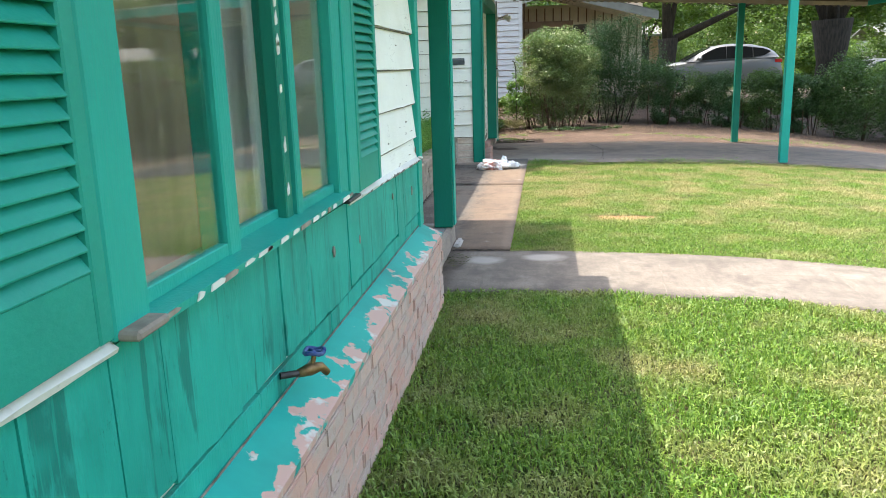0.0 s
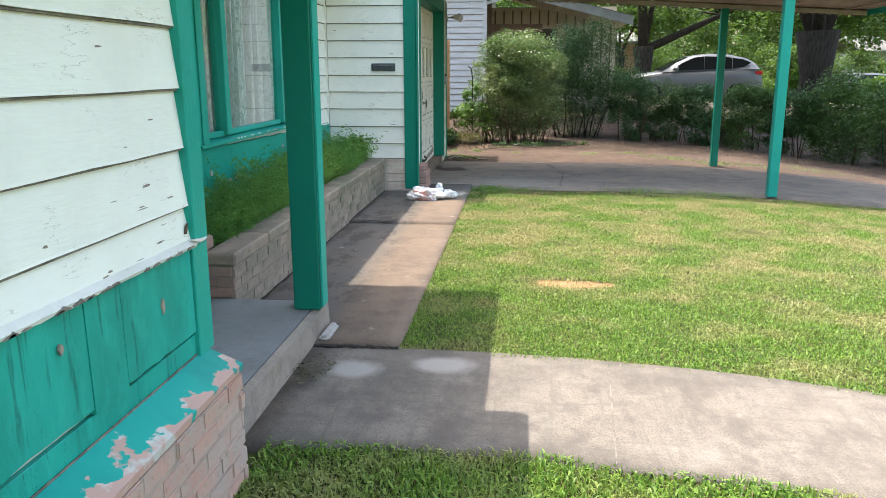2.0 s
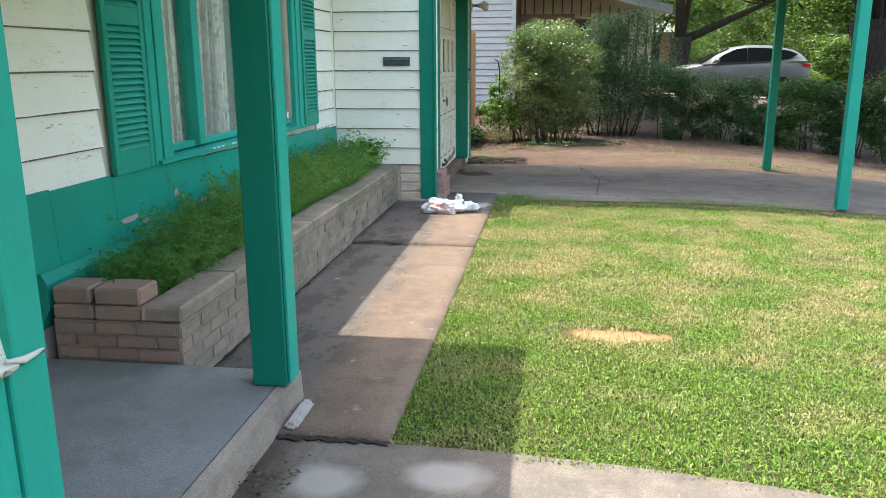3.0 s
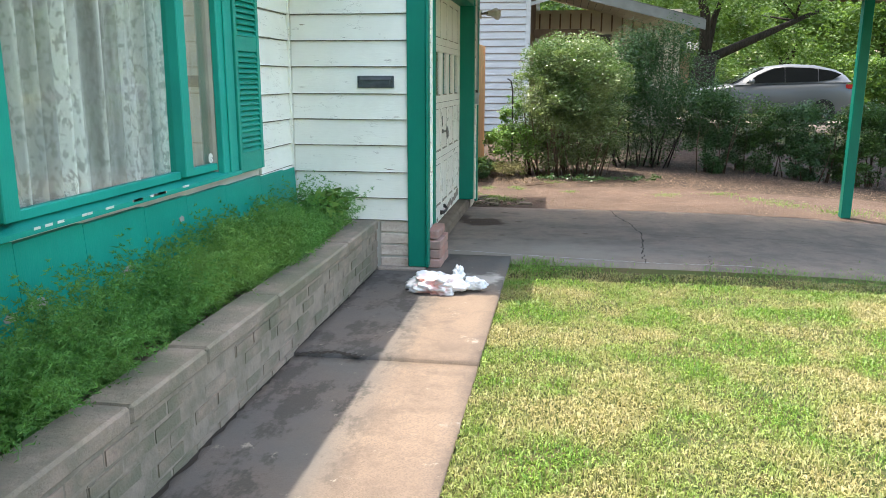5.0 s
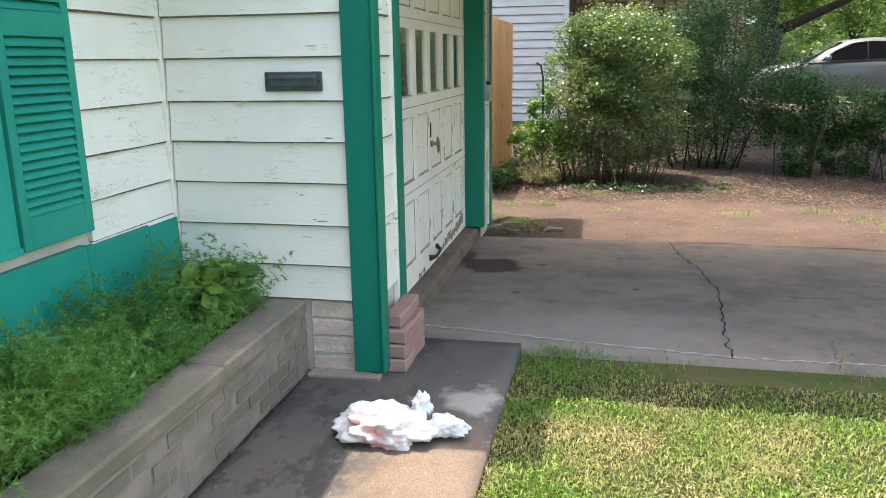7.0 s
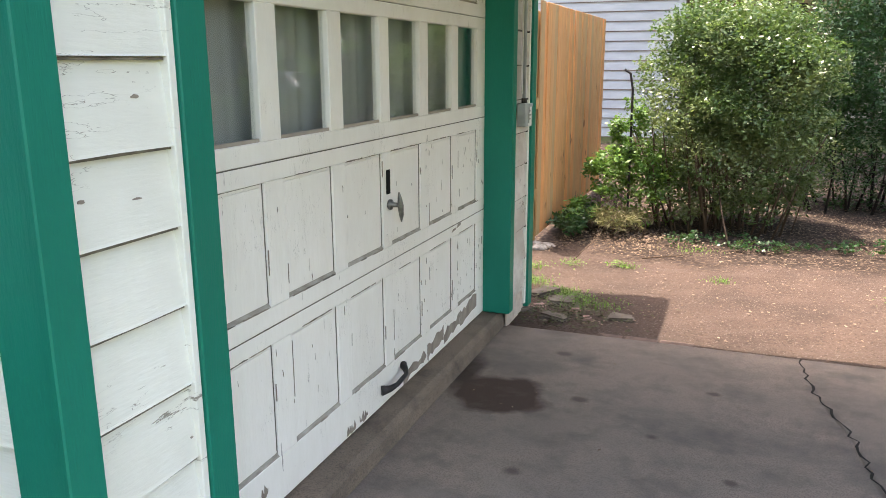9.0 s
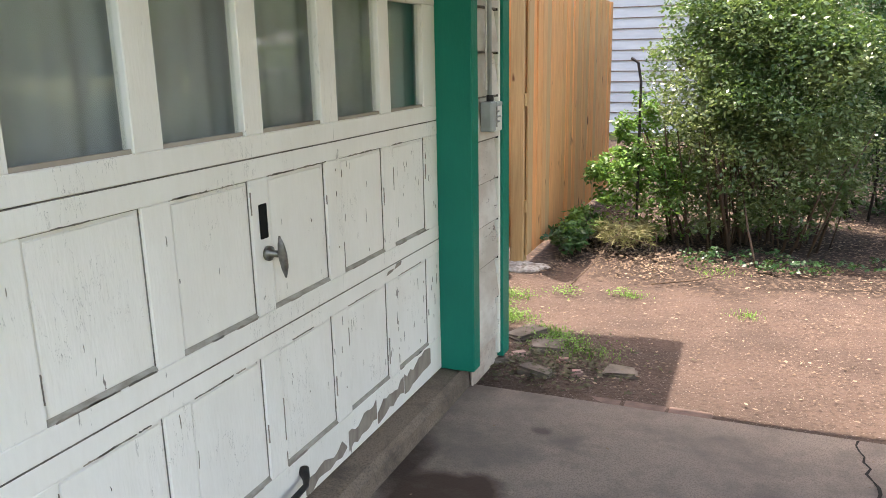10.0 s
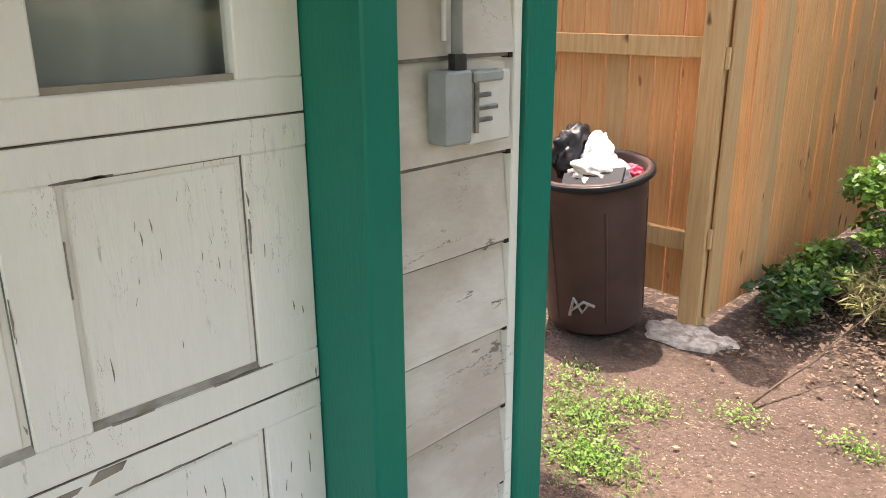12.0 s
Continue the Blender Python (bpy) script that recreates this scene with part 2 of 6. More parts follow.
def lawn_soil():
    n = Nodes("lawn_soil", 0.95)
    c = n.mix(n.ramp(n.noise(1.1, (1, 1, 1), 5), 0.35, 0.65), (0.022, 0.042, 0.008), (0.045, 0.052, 0.014))
    c = n.mix(n.ramp(n.noise(30, (1, 1, 1), 4), 0.45, 0.7, 0, 0.7), c, (0.13, 0.095, 0.05))
    c = n.mix(n.blob(0.74, 7.78, 0.34, 0.13, 0.4, 0.5, 7), c, (0.30, 0.17, 0.085))
    n.color(c).bump(n.noise(60), 0.6, 0.02)
    return n.m


def dirt():
    n = Nodes("bare_dirt", 0.95)
    c = n.mix(n.ramp(n.noise(1.3, (1, 1, 1), 6), 0.38, 0.66), (0.122, 0.083, 0.064), (0.078, 0.054, 0.043))
    c = n.mix(n.ramp(n.noise(45, (1, 1, 1), 5), 0.50, 0.66, 0, 0.8), c, (0.065, 0.045, 0.034))
    c = n.mix(n.ramp(n.noise(90, (1, 1, 1), 3, 0.5, (4, 4, 4)), 0.62, 0.68, 0, 0.7), c, (0.28, 0.225, 0.185))
    # Leaf mulch, coloured darker and drawn out to the hedge's shade edge.
    under = n.ramp(n.math("ADD", n.axis(1), n.math("MULTIPLY", n.noise(1.4, (1, 1, 1), 4), 1.6)), 18.35, 18.75)
    shaded_mulch = n.mix(n.ramp(n.noise(22, (1, 1, 1), 5, 0.65), 0.5, 0.66), (0.042, 0.029, 0.022), (0.15, 0.105, 0.075))
    c = n.mix(under, c, shaded_mulch)
    n.color(c).bump(n.noise(38, (1, 1, 1), 6), 1.0, 0.03)
    return n.m


def far_ground():
    n = Nodes("far_ground", 0.95)
    c = n.mix(n.ramp(n.noise(0.6, (1, 1, 1), 6), 0.35, 0.65), (0.055, 0.085, 0.02), (0.10, 0.095, 0.035))
    n.color(n.mix(n.ramp(n.noise(5, (1, 1, 1), 5), 0.5, 0.7), c, (0.12, 0.09, 0.05))).bump(n.noise(20), 0.5, 0.03)
    return n.m


def leaves(name, a, b, c=None, rough=0.42, through=0.25, dry=False):
    """Foliage: each leaf has its own shade, thin enough to let some light through."""
    n = Nodes(name, rough, 0.0, 0.32)
    col = n.mix(n.island(), a, b)
    if c:
        f = n.ramp(n.noise(1.5), 0.48, 0.66)
        if dry:
            f = n.math("MINIMUM", n.math("ADD", n.math("MULTIPLY", f, 0.8), n.math("MULTIPLY", n.ramp(n.axis(1), 6.4, 9.5), n.ramp(n.noise(2.4, (1, 1, 1), 4, 0.6, (3, 3, 3)), 0.42, 0.66))), 1.0)
        col = n.mix(f, col, c)
    n.color(col)
    tr = n.add("ShaderNodeBsdfTranslucent")
    n.link(n.mix(0.35, col, (0.25, 0.42, 0.05)), tr.inputs["Color"])
    ms = n.add("ShaderNodeMixShader")
    ms.inputs[0].default_value = through
    n.link(n.b.outputs[0], ms.inputs[1])
    n.link(tr.outputs[0], ms.inputs[2])
    n.link(ms.outputs[0], n.t.nodes["Material Output"].inputs["Surface"])
    return n.m


LAWN, DIRT, FAR = lawn_soil(), dirt(), far_ground()
GRASS = leaves("grass_blades", (0.048, 0.130, 0.014), (0.245, 0.385, 0.065), (0.38, 0.33, 0.15), 0.45, 0.3, True)
WEED = leaves("weed_leaves", (0.09, 0.20, 0.03), (0.18, 0.32, 0.06), None, 0.5, 0.3)
DRYGRASS = leaves("dry_grass", (0.25, 0.21, 0.105), (0.19, 0.185, 0.075), None, 0.7, 0.2)
PRIVET = leaves("privet_leaves", (0.030, 0.070, 0.018), (0.15, 0.215, 0.085), (0.23, 0.27, 0.115), 0.28, 0.28)
DARKLEAF = leaves("dark_shrub_leaves", (0.018, 0.060, 0.020), (0.040, 0.095, 0.030), None, 0.38, 0.18)
HEDGE = leaves("hedge_leaves", (0.022, 0.065, 0.016), (0.055, 0.12, 0.030), (0.08, 0.15, 0.035), 0.36, 0.2)
VINE = leaves("vine_leaves", (0.035, 0.11, 0.02), (0.18, 0.32, 0.06), None, 0.45, 0.3)
FERN = leaves("fern_needles", (0.045, 0.165, 0.040), (0.15, 0.36, 0.085), (0.18, 0.34, 0.08), 0.5, 0.35)
TREELEAF = leaves("tree_leaves", (0.035, 0.085, 0.016), (0.085, 0.16, 0.03), (0.14, 0.22, 0.05), 0.45, 0.35)
LITTER = leaves("leaf_litter", (0.15, 0.10, 0.068), (0.31, 0.225, 0.155), (0.13, 0.085, 0.06), 0.8, 0.05)
DEADWEED = leaves("dead_weed_leaves", (0.05, 0.045, 0.028), (0.11, 0.10, 0.055), None, 0.8, 0.1)
BARK = plain("bark", (0.042, 0.034, 0.028), 0.95, c2=(0.018, 0.015, 0.013), scale=5, stretch=(4, 4, 0.7), bump=0.9, bscale=18)
TWIG = plain("twig_bark", (0.125, 0.082, 0.054), 0.9, c2=(0.065, 0.046, 0.032), scale=10, stretch=(3, 3, 0.6))


def cedar(name, a, b, knots):
    n = Nodes(name, 0.75)
    c = n.mix(n.random(), a, b)
    c = n.mix(n.ramp(n.noise(9, (9, 9, 0.45), 5), 0.40, 0.68, 0, 0.6), c, knots)
    c = n.mix(n.ramp(n.noise(5.0, (2, 2, 0.8), 2, 0.5, (7, 3, 1)), 0.70, 0.76), c, (0.16, 0.07, 0.035))
    n.color(c).bump(n.noise(14, (9, 9, 0.4), 5), 0.3, 0.005)
    return n.m


CEDAR = cedar("cedar_pickets", (0.82, 0.36, 0.130), (0.50, 0.34, 0.17), (0.46, 0.205, 0.08))
PINE = cedar("treated_pine", (0.60, 0.41, 0.20), (0.54, 0.35, 0.17), (0.40, 0.235, 0.105))


def glass():
    n = Nodes("window_glass", 0.02)
    tp, gl, ms = n.add("ShaderNodeBsdfTransparent"), n.add("ShaderNodeBsdfGlossy"), n.add("ShaderNodeMixShader")
    tp.inputs[0].default_value = (0.95, 0.965, 0.95, 1)
    gl.inputs["Roughness"].default_value = 0.03
    fr = n.add("ShaderNodeLayerWeight")
    fr.inputs[0].default_value = 0.5
    n.link(n.ramp(n.math("POWER", fr.outputs["Facing"], 3.2), 0, 1, 0.05, 0.9), ms.inputs[0])
    n.link(tp.outputs[0], ms.inputs[1])
    n.link(gl.outputs[0], ms.inputs[2])
    n.link(ms.outputs[0], n.t.nodes["Material Output"].inputs["Surface"])
    return n.m


GLASS = glass()
ln = Nodes("lace_curtain", 0.9)
# Upright grey bands put the shading of the folds into the colour.
lc = ln.mix(ln.ramp(ln.noise(9, (0.2, 1.3, 0.03), 3), 0.40, 0.62), (0.95, 0.95, 0.92), (0.50, 0.50, 0.48))
lc = ln.mix(ln.ramp(ln.noise(30, (1, 2.0, 0.8), 3, 0.6, (4, 1, 1)), 0.53, 0.56, 0, 0.6), lc, (0.36, 0.36, 0.33))
ln.color(lc)
LACE = ln.m
DRAPE = plain("tan_drape", (0.46, 0.38, 0.28), 0.9, c2=(0.36, 0.30, 0.22), scale=8)
BROWNDRAPE = plain("brown_drape", (0.30, 0.235, 0.17), 0.9, c2=(0.23, 0.18, 0.13), scale=4, stretch=(0.3, 2.4, 0.12))
GREYDRAPE = plain("grey_drape", (0.66, 0.65, 0.62), 0.9, c2=(0.46, 0.455, 0.43), scale=5, stretch=(0.3, 2.4, 0.12))
GARAGECLOTH = plain("grey_garage_cloth", (0.47, 0.475, 0.47), 0.9, c2=(0.39, 0.395, 0.39), scale=3, stretch=(0.3, 2.0, 0.25))
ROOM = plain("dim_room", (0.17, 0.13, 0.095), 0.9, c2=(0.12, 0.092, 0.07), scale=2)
SHEET = plain("carport_sheet", (0.20, 0.17, 0.135), 0.55, 0.0, (0.13, 0.105, 0.082), 1.8, (0.5, 3, 1), 0.15, 30)
PURLIN = plain("weathered_purlin", (0.42, 0.37, 0.31), 0.7, c2=(0.28, 0.23, 0.18), scale=3)
SHINGLE = plain("roof_shingle", (0.16, 0.15, 0.145), 0.95, c2=(0.09, 0.085, 0.08), scale=9, bump=0.6, bscale=40)
SOFFIT = plain("soffit_paint", (0.62, 0.60, 0.53), 0.7, c2=(0.48, 0.45, 0.39), scale=3)
IRON = plain("black_iron", (0.035, 0.035, 0.037), 0.45, 0.6, (0.07, 0.06, 0.055), 30)
PEWTER = plain("worn_pewter", (0.30, 0.29, 0.27), 0.42, 0.85, (0.15, 0.14, 0.13), 40)
GALV = plain("grey_electrical_enamel", (0.40, 0.43, 0.42), 0.5, 0.15, (0.31, 0.33, 0.32), 12)
SLOTGREY = plain("slate_grey_metal", (0.10, 0.115, 0.125), 0.45, 0.3, (0.065, 0.075, 0.085), 14)
HOLE = plain("dark_hollow", (0.010, 0.010, 0.010), 0.9)
BROWNBIN = plain("brown_plastic", (0.080, 0.048, 0.041), 0.42, 0.0, (0.056, 0.035, 0.030), 5, (1, 1, 1), 0.1, 30)
FOOTING = plain("rough_footing_concrete", (0.46, 0.43, 0.39), 0.95, c2=(0.20, 0.165, 0.135), scale=22, bump=1.0, bscale=55)
CHALKMARK = plain("chalk_scrawl", (0.30, 0.29, 0.28), 0.8)
BLACKBAG = plain("black_plastic", (0.015, 0.015, 0.017), 0.35)
BRASS = plain("old_brass", (0.30, 0.19, 0.09), 0.5, 0.8, (0.16, 0.10, 0.05), 30)
BLUE = plain("blue_tap_handle", (0.02, 0.045, 0.20), 0.4, c2=(0.10, 0.14, 0.25), scale=60)
BAREWOOD = plain("bare_grey_wood", (0.34, 0.29, 0.24), 0.9, c2=(0.22, 0.18, 0.15), scale=20, stretch=(1, 1, 0.4))
# Colours dirty joints, and also the shadow lines under laps and round panels.
GRIME_SHADE = plain("grime_and_shade_in_gaps", (0.12, 0.105, 0.09), 0.95, c2=(0.26, 0.235, 0.20), scale=14)
PRIMER = plain("pale_pink_primer", (0.46, 0.33, 0.29), 0.85, c2=(0.30, 0.36, 0.32), scale=30)
DUST = plain("dusty_ledge_paint", (0.44, 0.41, 0.36), 0.9, c2=(0.27, 0.24, 0.20), scale=18, stretch=(1, 1, 3))
PLANTMORTAR = plain("planter_mortar", (0.29, 0.245, 0.20), 0.95, c2=(0.185, 0.165, 0.130), scale=9, bump=0.5)
DULLBRICK = plain("dirty_flush_brick", (0.20, 0.135, 0.11), 0.95, c2=(0.13, 0.095, 0.078), scale=14, bump=0.6)
STONE = plain("grey_stone", (0.20, 0.170, 0.140), 0.95, c2=(0.10, 0.080, 0.065), scale=7, bump=0.5)
ASPHALT = plain("asphalt", (0.055, 0.054, 0.052), 0.9, c2=(0.04, 0.04, 0.04), scale=2, bump=0.4)
CARSILVER = plain("silver_car_paint", (0.115, 0.122, 0.134), 0.32, 0.3)
CARRED = plain("dark_red_car_paint", (0.09, 0.018, 0.02), 0.3, 0.3)
CARGLASS = plain("dark_car_glass", (0.008, 0.009, 0.010), 0.06)
TYRE = plain("tyre_rubber", (0.02, 0.02, 0.02), 0.85)
CHROME = plain("chrome", (0.7, 0.7, 0.72), 0.15, 1.0)
TAILRED = plain("tail_light_red", (0.35, 0.02, 0.02), 0.25)
NBWHITE = plain("neighbour_white_siding", (0.50, 0.50, 0.505), 0.6, c2=(0.42, 0.42, 0.43), scale=2, stretch=(1, 1, 4))
NBTAN = plain("neighbour_tan_boards", (0.78, 0.68, 0.58), 0.8, c2=(0.66, 0.56, 0.46), scale=3)
NBBROWN = plain("neighbour_brown_wood", (0.20, 0.13, 0.095), 0.8, c2=(0.15, 0.095, 0.07), scale=3)
NBGREY = plain("neighbour_grey_fascia", (0.22, 0.22, 0.21), 0.7, c2=(0.17, 0.17, 0.16), scale=3)
FARWALL = plain("far_pale_wall", (0.30, 0.30, 0.31), 0.8, c2=(0.24, 0.24, 0.25), scale=2)
FARBRICK = plain("far_brick", (0.42, 0.27, 0.20), 0.9, c2=(0.35, 0.21, 0.15), scale=3, stretch=(1, 1, 4))


def plastic_bag():
    n = Nodes("white_plastic_film", 0.35)
    c = n.mix(n.ramp(n.noise(9), 0.42, 0.6), (0.80, 0.81, 0.82), (0.66, 0.68, 0.71))
    n.color(n.mix(n.blob(-0.78, 11.20, 0.16, 0.07, 0.6, 0.4, 12), c, (0.80, 0.42, 0.38)))
    n.bump(n.noise(35), 0.5, 0.01)
    return n.m


FILM = plastic_bag()
RAG = plain("white_rag", (0.78, 0.75, 0.70), 0.8, c2=(0.62, 0.58, 0.54), scale=14, bump=0.4, bscale=25)
PINKRAG = plain("red_wrapper", (0.55, 0.05, 0.09), 0.5)


# ---- building helpers ----
def part(name, bm, material, parent=None, label="", smooth=False):
    """Links a bmesh as one mesh object, under a thing or a part."""
    me = bpy.data.meshes.new(name)
    bm.normal_update()
    bm.to_mesh(me)
    bm.free()
    me.materials.append(material)
    if smooth:
        me.polygons.foreach_set("use_smooth", [True] * len(me.polygons))
    ob = new(name, me)
    ob.parent = parent
    return tagged(ob, label)


def shared(name, me, parent, m):
    ob = new(name, me)
    ob.parent = parent
    ob.matrix_basis = m
    return ob


def thing(name, label, category, group="", kind="", at=(0, 0, 0)):
    ob = new(name)
    ob.location = at
    return tagged(ob, label, category, group, kind)


def box(x0, x1, y0, y1, z0, z1, bevel=0.0, bm=None, seg=1):
    bm = bm or bmesh.new()
    v = bmesh.ops.create_cube(bm, size=1.0)["verts"]
    bmesh.ops.scale(bm, vec=(x1 - x0, y1 - y0, z1 - z0), verts=v)
    bmesh.ops.translate(bm, vec=((x0 + x1) / 2, (y0 + y1) / 2, (z0 + z1) / 2), verts=v)
    if bevel:
        e = list({e for w in v for e in w.link_edges})
        bmesh.ops.bevel(bm, geom=e, offset=bevel, segments=seg, affect="EDGES")
    return bm


def prism(poly, lo, hi, axis="x", bm=None):
    """A polygon, given in the two other axes in order, drawn out from lo to hi along an axis."""
    bm = bm or bmesh.new()
    k = "xyz".index(axis)
    rings = []
    for d in (lo, hi):
        ring = []
        for a, b in poly:
            p = [a, b]
            p.insert(k, d)
            ring.append(bm.verts.new(p))
        rings.append(ring)
    n = len(poly)
    for i in range(n):
        bm.faces.new((rings[0][i], rings[0][(i + 1) % n], rings[1][(i + 1) % n], rings[1][i]))
    bm.faces.new(rings[0][::-1])
    bm.faces.new(rings[1])
    bmesh.ops.recalc_face_normals(bm, faces=bm.faces)
    return bm


def rod(points, radii, sides=8, bm=None, caps=True):
    """A round bar along points, with a radius at each."""
    bm = bm or bmesh.new()
    pts = [Vector(p) for p in points]
    if isinstance(radii, (int, float)):
        radii = [radii] * len(pts)
    rings = []
    for i, p in enumerate(pts):
        d = (pts[min(i + 1, len(pts) - 1)] - pts[max(i - 1, 0)]).normalized()
        u = d.orthogonal().normalized() if i == 0 else (rings_u - d * rings_u.dot(d)).normalized()
        rings_u = u
        w = d.cross(u)
        rings.append([bm.verts.new(p + (u * math.cos(a) + w * math.sin(a)) * radii[i]) for a in (2 * math.pi * k / sides for k in range(sides))])
    for a, b in zip(rings, rings[1:]):
        for k in range(sides):
            bm.faces.new((a[k], a[(k + 1) % sides], b[(k + 1) % sides], b[k]))
    if caps:
        bm.faces.new(rings[0][::-1])
        bm.faces.new(rings[-1])
    return bm


def lathe(profile, sides=24, bm=None, centre=(0, 0, 0)):
    bm = bm or bmesh.new()
    rings = [[bm.verts.new((centre[0] + r * math.cos(2 * math.pi * k / sides), centre[1] + r * math.sin(2 * math.pi * k / sides), centre[2] + z)) for k in range(sides)] for r, z in profile]
    for a, b in zip(rings, rings[1:]):
        for k in range(sides):
            bm.faces.new((a[k], a[(k + 1) % sides], b[(k + 1) % sides], b[k]))
    return bm


def soup(name, verts, faces, material, parent=None, label="", kind="stuff", smooth=False):
    """One mesh of many small loose faces, from arrays."""
    verts, faces = np.asarray(verts, dtype=np.float32), np.asarray(faces, dtype=np.int32)
    k = faces.shape[1]
    me = bpy.data.meshes.new(name)
    me.vertices.add(len(verts))
    me.vertices.foreach_set("co", verts.ravel())
    me.loops.add(faces.size)
    me.loops.foreach_set("vertex_index", faces.ravel())
    me.polygons.add(len(faces))
    me.polygons.foreach_set("loop_start", np.arange(0, faces.size, k, dtype=np.int32))
    me.update(calc_edges=True)
    me.materials.append(material)
    ob = new(name, me)
    ob.parent = parent
    return tagged(ob, label, kind=kind)


RNG = np.random.default_rng(7)


def unit(n):
    v = RNG.normal(size=(n, 3))
    return v / np.linalg.norm(v, axis=1)[:, None]


def leaf_quads(at, size, droop=0.0, ratio=0.5, up=0.35):
    """Pointed leaves at places: four corners each, turned every way, leaning to the light."""
    n = len(at)
    d = unit(n)
    d[:, 2] = d[:, 2] * 0.6 - droop
    d /= np.linalg.norm(d, axis=1)[:, None]
    nrm = unit(n)
    nrm[:, 2] = np.abs(nrm[:, 2]) + up
    side = np.cross(d, nrm)
    side /= np.linalg.norm(side, axis=1)[:, None] + 1e-9
    s = (size * RNG.uniform(0.6, 1.3, n))[:, None]
    a, c = at, at + d * s
    m = at + d * s * 0.45
    b, e = m + side * s * ratio * 0.5, m - side * s * ratio * 0.5
    v = np.stack([a, b, c, e], 1).reshape(-1, 3)
    return v, np.arange(4 * n).reshape(n, 4)


def gz(x, y):
    """The ground's height: level by the house, falling to the street, rising a little beyond the hedge."""
    x, y = np.asarray(x, float), np.asarray(y, float)
    a = np.clip(x - 1.2, 0, 4.8)
    z = -0.012 * a * a - 0.115 * np.clip(x - 6.0, 0, 1.6)
    s = np.clip((y - 20) / 7, 0, 1)
    return z * (1 - 0.6 * s) + 0.34 * s * s * (3 - 2 * s) * np.clip((16 - x) / 4, 0, 1)


def terrain(name, xs, ys, dz, material, label, category, kind="structure", shape=None, rough=0.0, thick=0.0):
    """A sheet that lies on the ground; shape(u, v) may bend its outline."""
    xs, ys = np.asarray(xs, float), np.asarray(ys, float)
    X, Y = np.meshgrid(xs, ys)
    if shape:
        X, Y = shape(X, Y)
    Z = gz(X, Y) + dz + rough * RNG.normal(size=X.shape)
    ny, nx = X.shape
    verts = np.stack([X, Y, Z], -1).reshape(-1, 3)
    idx = np.arange(nx * ny).reshape(ny, nx)
    f = np.stack([idx[:-1, :-1], idx[:-1, 1:], idx[1:, 1:], idx[1:, :-1]], -1).reshape(-1, 4)
    if thick:
        rim = np.concatenate([idx[0, :], idx[1:, -1], idx[-1, -2::-1], idx[-2:0:-1, 0]])
        low = verts[rim] - np.array([0, 0, thick])
        k = len(verts) + np.arange(len(rim))
        f2 = np.stack([rim, k, np.roll(k, -1), np.roll(rim, -1)], -1)
        verts, f = np.concatenate([verts, low]), np.concatenate([f, f2])
    ob = soup(name, verts, f, material, None, label, kind, True)
    return tagged(ob, label, category, kind=kind)


# ---- ground ----
def steps(*spans):
    return np.unique(np.concatenate([np.linspace(a, b, n) for a, b, n in spans]))


terrain("ground", steps((-600, -40, 8), (-40, -8, 9), (-8, 12, 41), (12, 40, 15), (40, 600, 9)), steps((-600, -20, 8), (-20, 0, 8), (0, 40, 61), (40, 100, 13), (100, 600, 7)), -0.03, FAR, "patchy green and brown ground reaching the horizon", "ground")


def walk_curve(x):
    return -0.062 * np.clip(x + 0.3, 0, 4) ** 2 - 0.4 * np.clip(x - 3.7, 0, 20)


def near_walk(X, Y):
    return X, Y + walk_curve(X) * np.clip((Y + 2) / 7, 0, 1)


def beyond_walk(X, Y):
    return X, Y + walk_curve(X) * np.clip((11 - Y) / 5, 0, 1)


terrain("lawn", steps((-0.70, 9.5, 42)), steps((-8, 5.08, 50)), -0.005, LAWN, "mown green lawn by the brick plinth", "lawn", shape=near_walk, rough=0.004)
terrain("lawn_middle", steps((-0.30, 9.5, 40)), steps((6.2, 12.25, 40)), -0.005, LAWN, "sunlit mown lawn with a bare sandy patch", "lawn", shape=beyond_walk, rough=0.004)
terrain("front_walk", steps((-0.82, 9.5, 50)), steps((5.06, 6.25, 8)), 0.018, WALK, "worn concrete walk crossing the lawn", "walkway", shape=lambda X, Y: (X, Y + walk_curve(X)), thick=0.12)
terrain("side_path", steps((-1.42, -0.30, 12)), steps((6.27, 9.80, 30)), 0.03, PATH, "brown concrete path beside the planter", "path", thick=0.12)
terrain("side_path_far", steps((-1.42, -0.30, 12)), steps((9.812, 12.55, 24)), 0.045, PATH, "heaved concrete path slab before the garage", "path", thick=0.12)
terrain("driveway", steps((-1.30, 9.6, 60)), steps((12.56, 15.485, 20)), 0.012, DRIVE, "dark cracked concrete driveway under the carport", "driveway", thick=0.12)
terrain("dirt_yard", steps((-8, 12, 70)), steps((15.50, 25, 60)), -0.006, DIRT, "bare reddish dirt yard strewn with leaves", "yard", rough=0.008)
terrain("neighbour_driveway", steps((1.5, 18, 20)), steps((29.2, 32.8, 6)), 0.15, CONCRETE, "pale concrete driveway under a parked car", "driveway", thick=0.4)
terrain("street", steps((18, 25, 6)), steps((-60, 120, 60)), 0.01, ASPHALT, "grey asphalt street past the front yards", "road")

# cracks and pale joints in the driveway
drive = bpy.data.objects["driveway"]


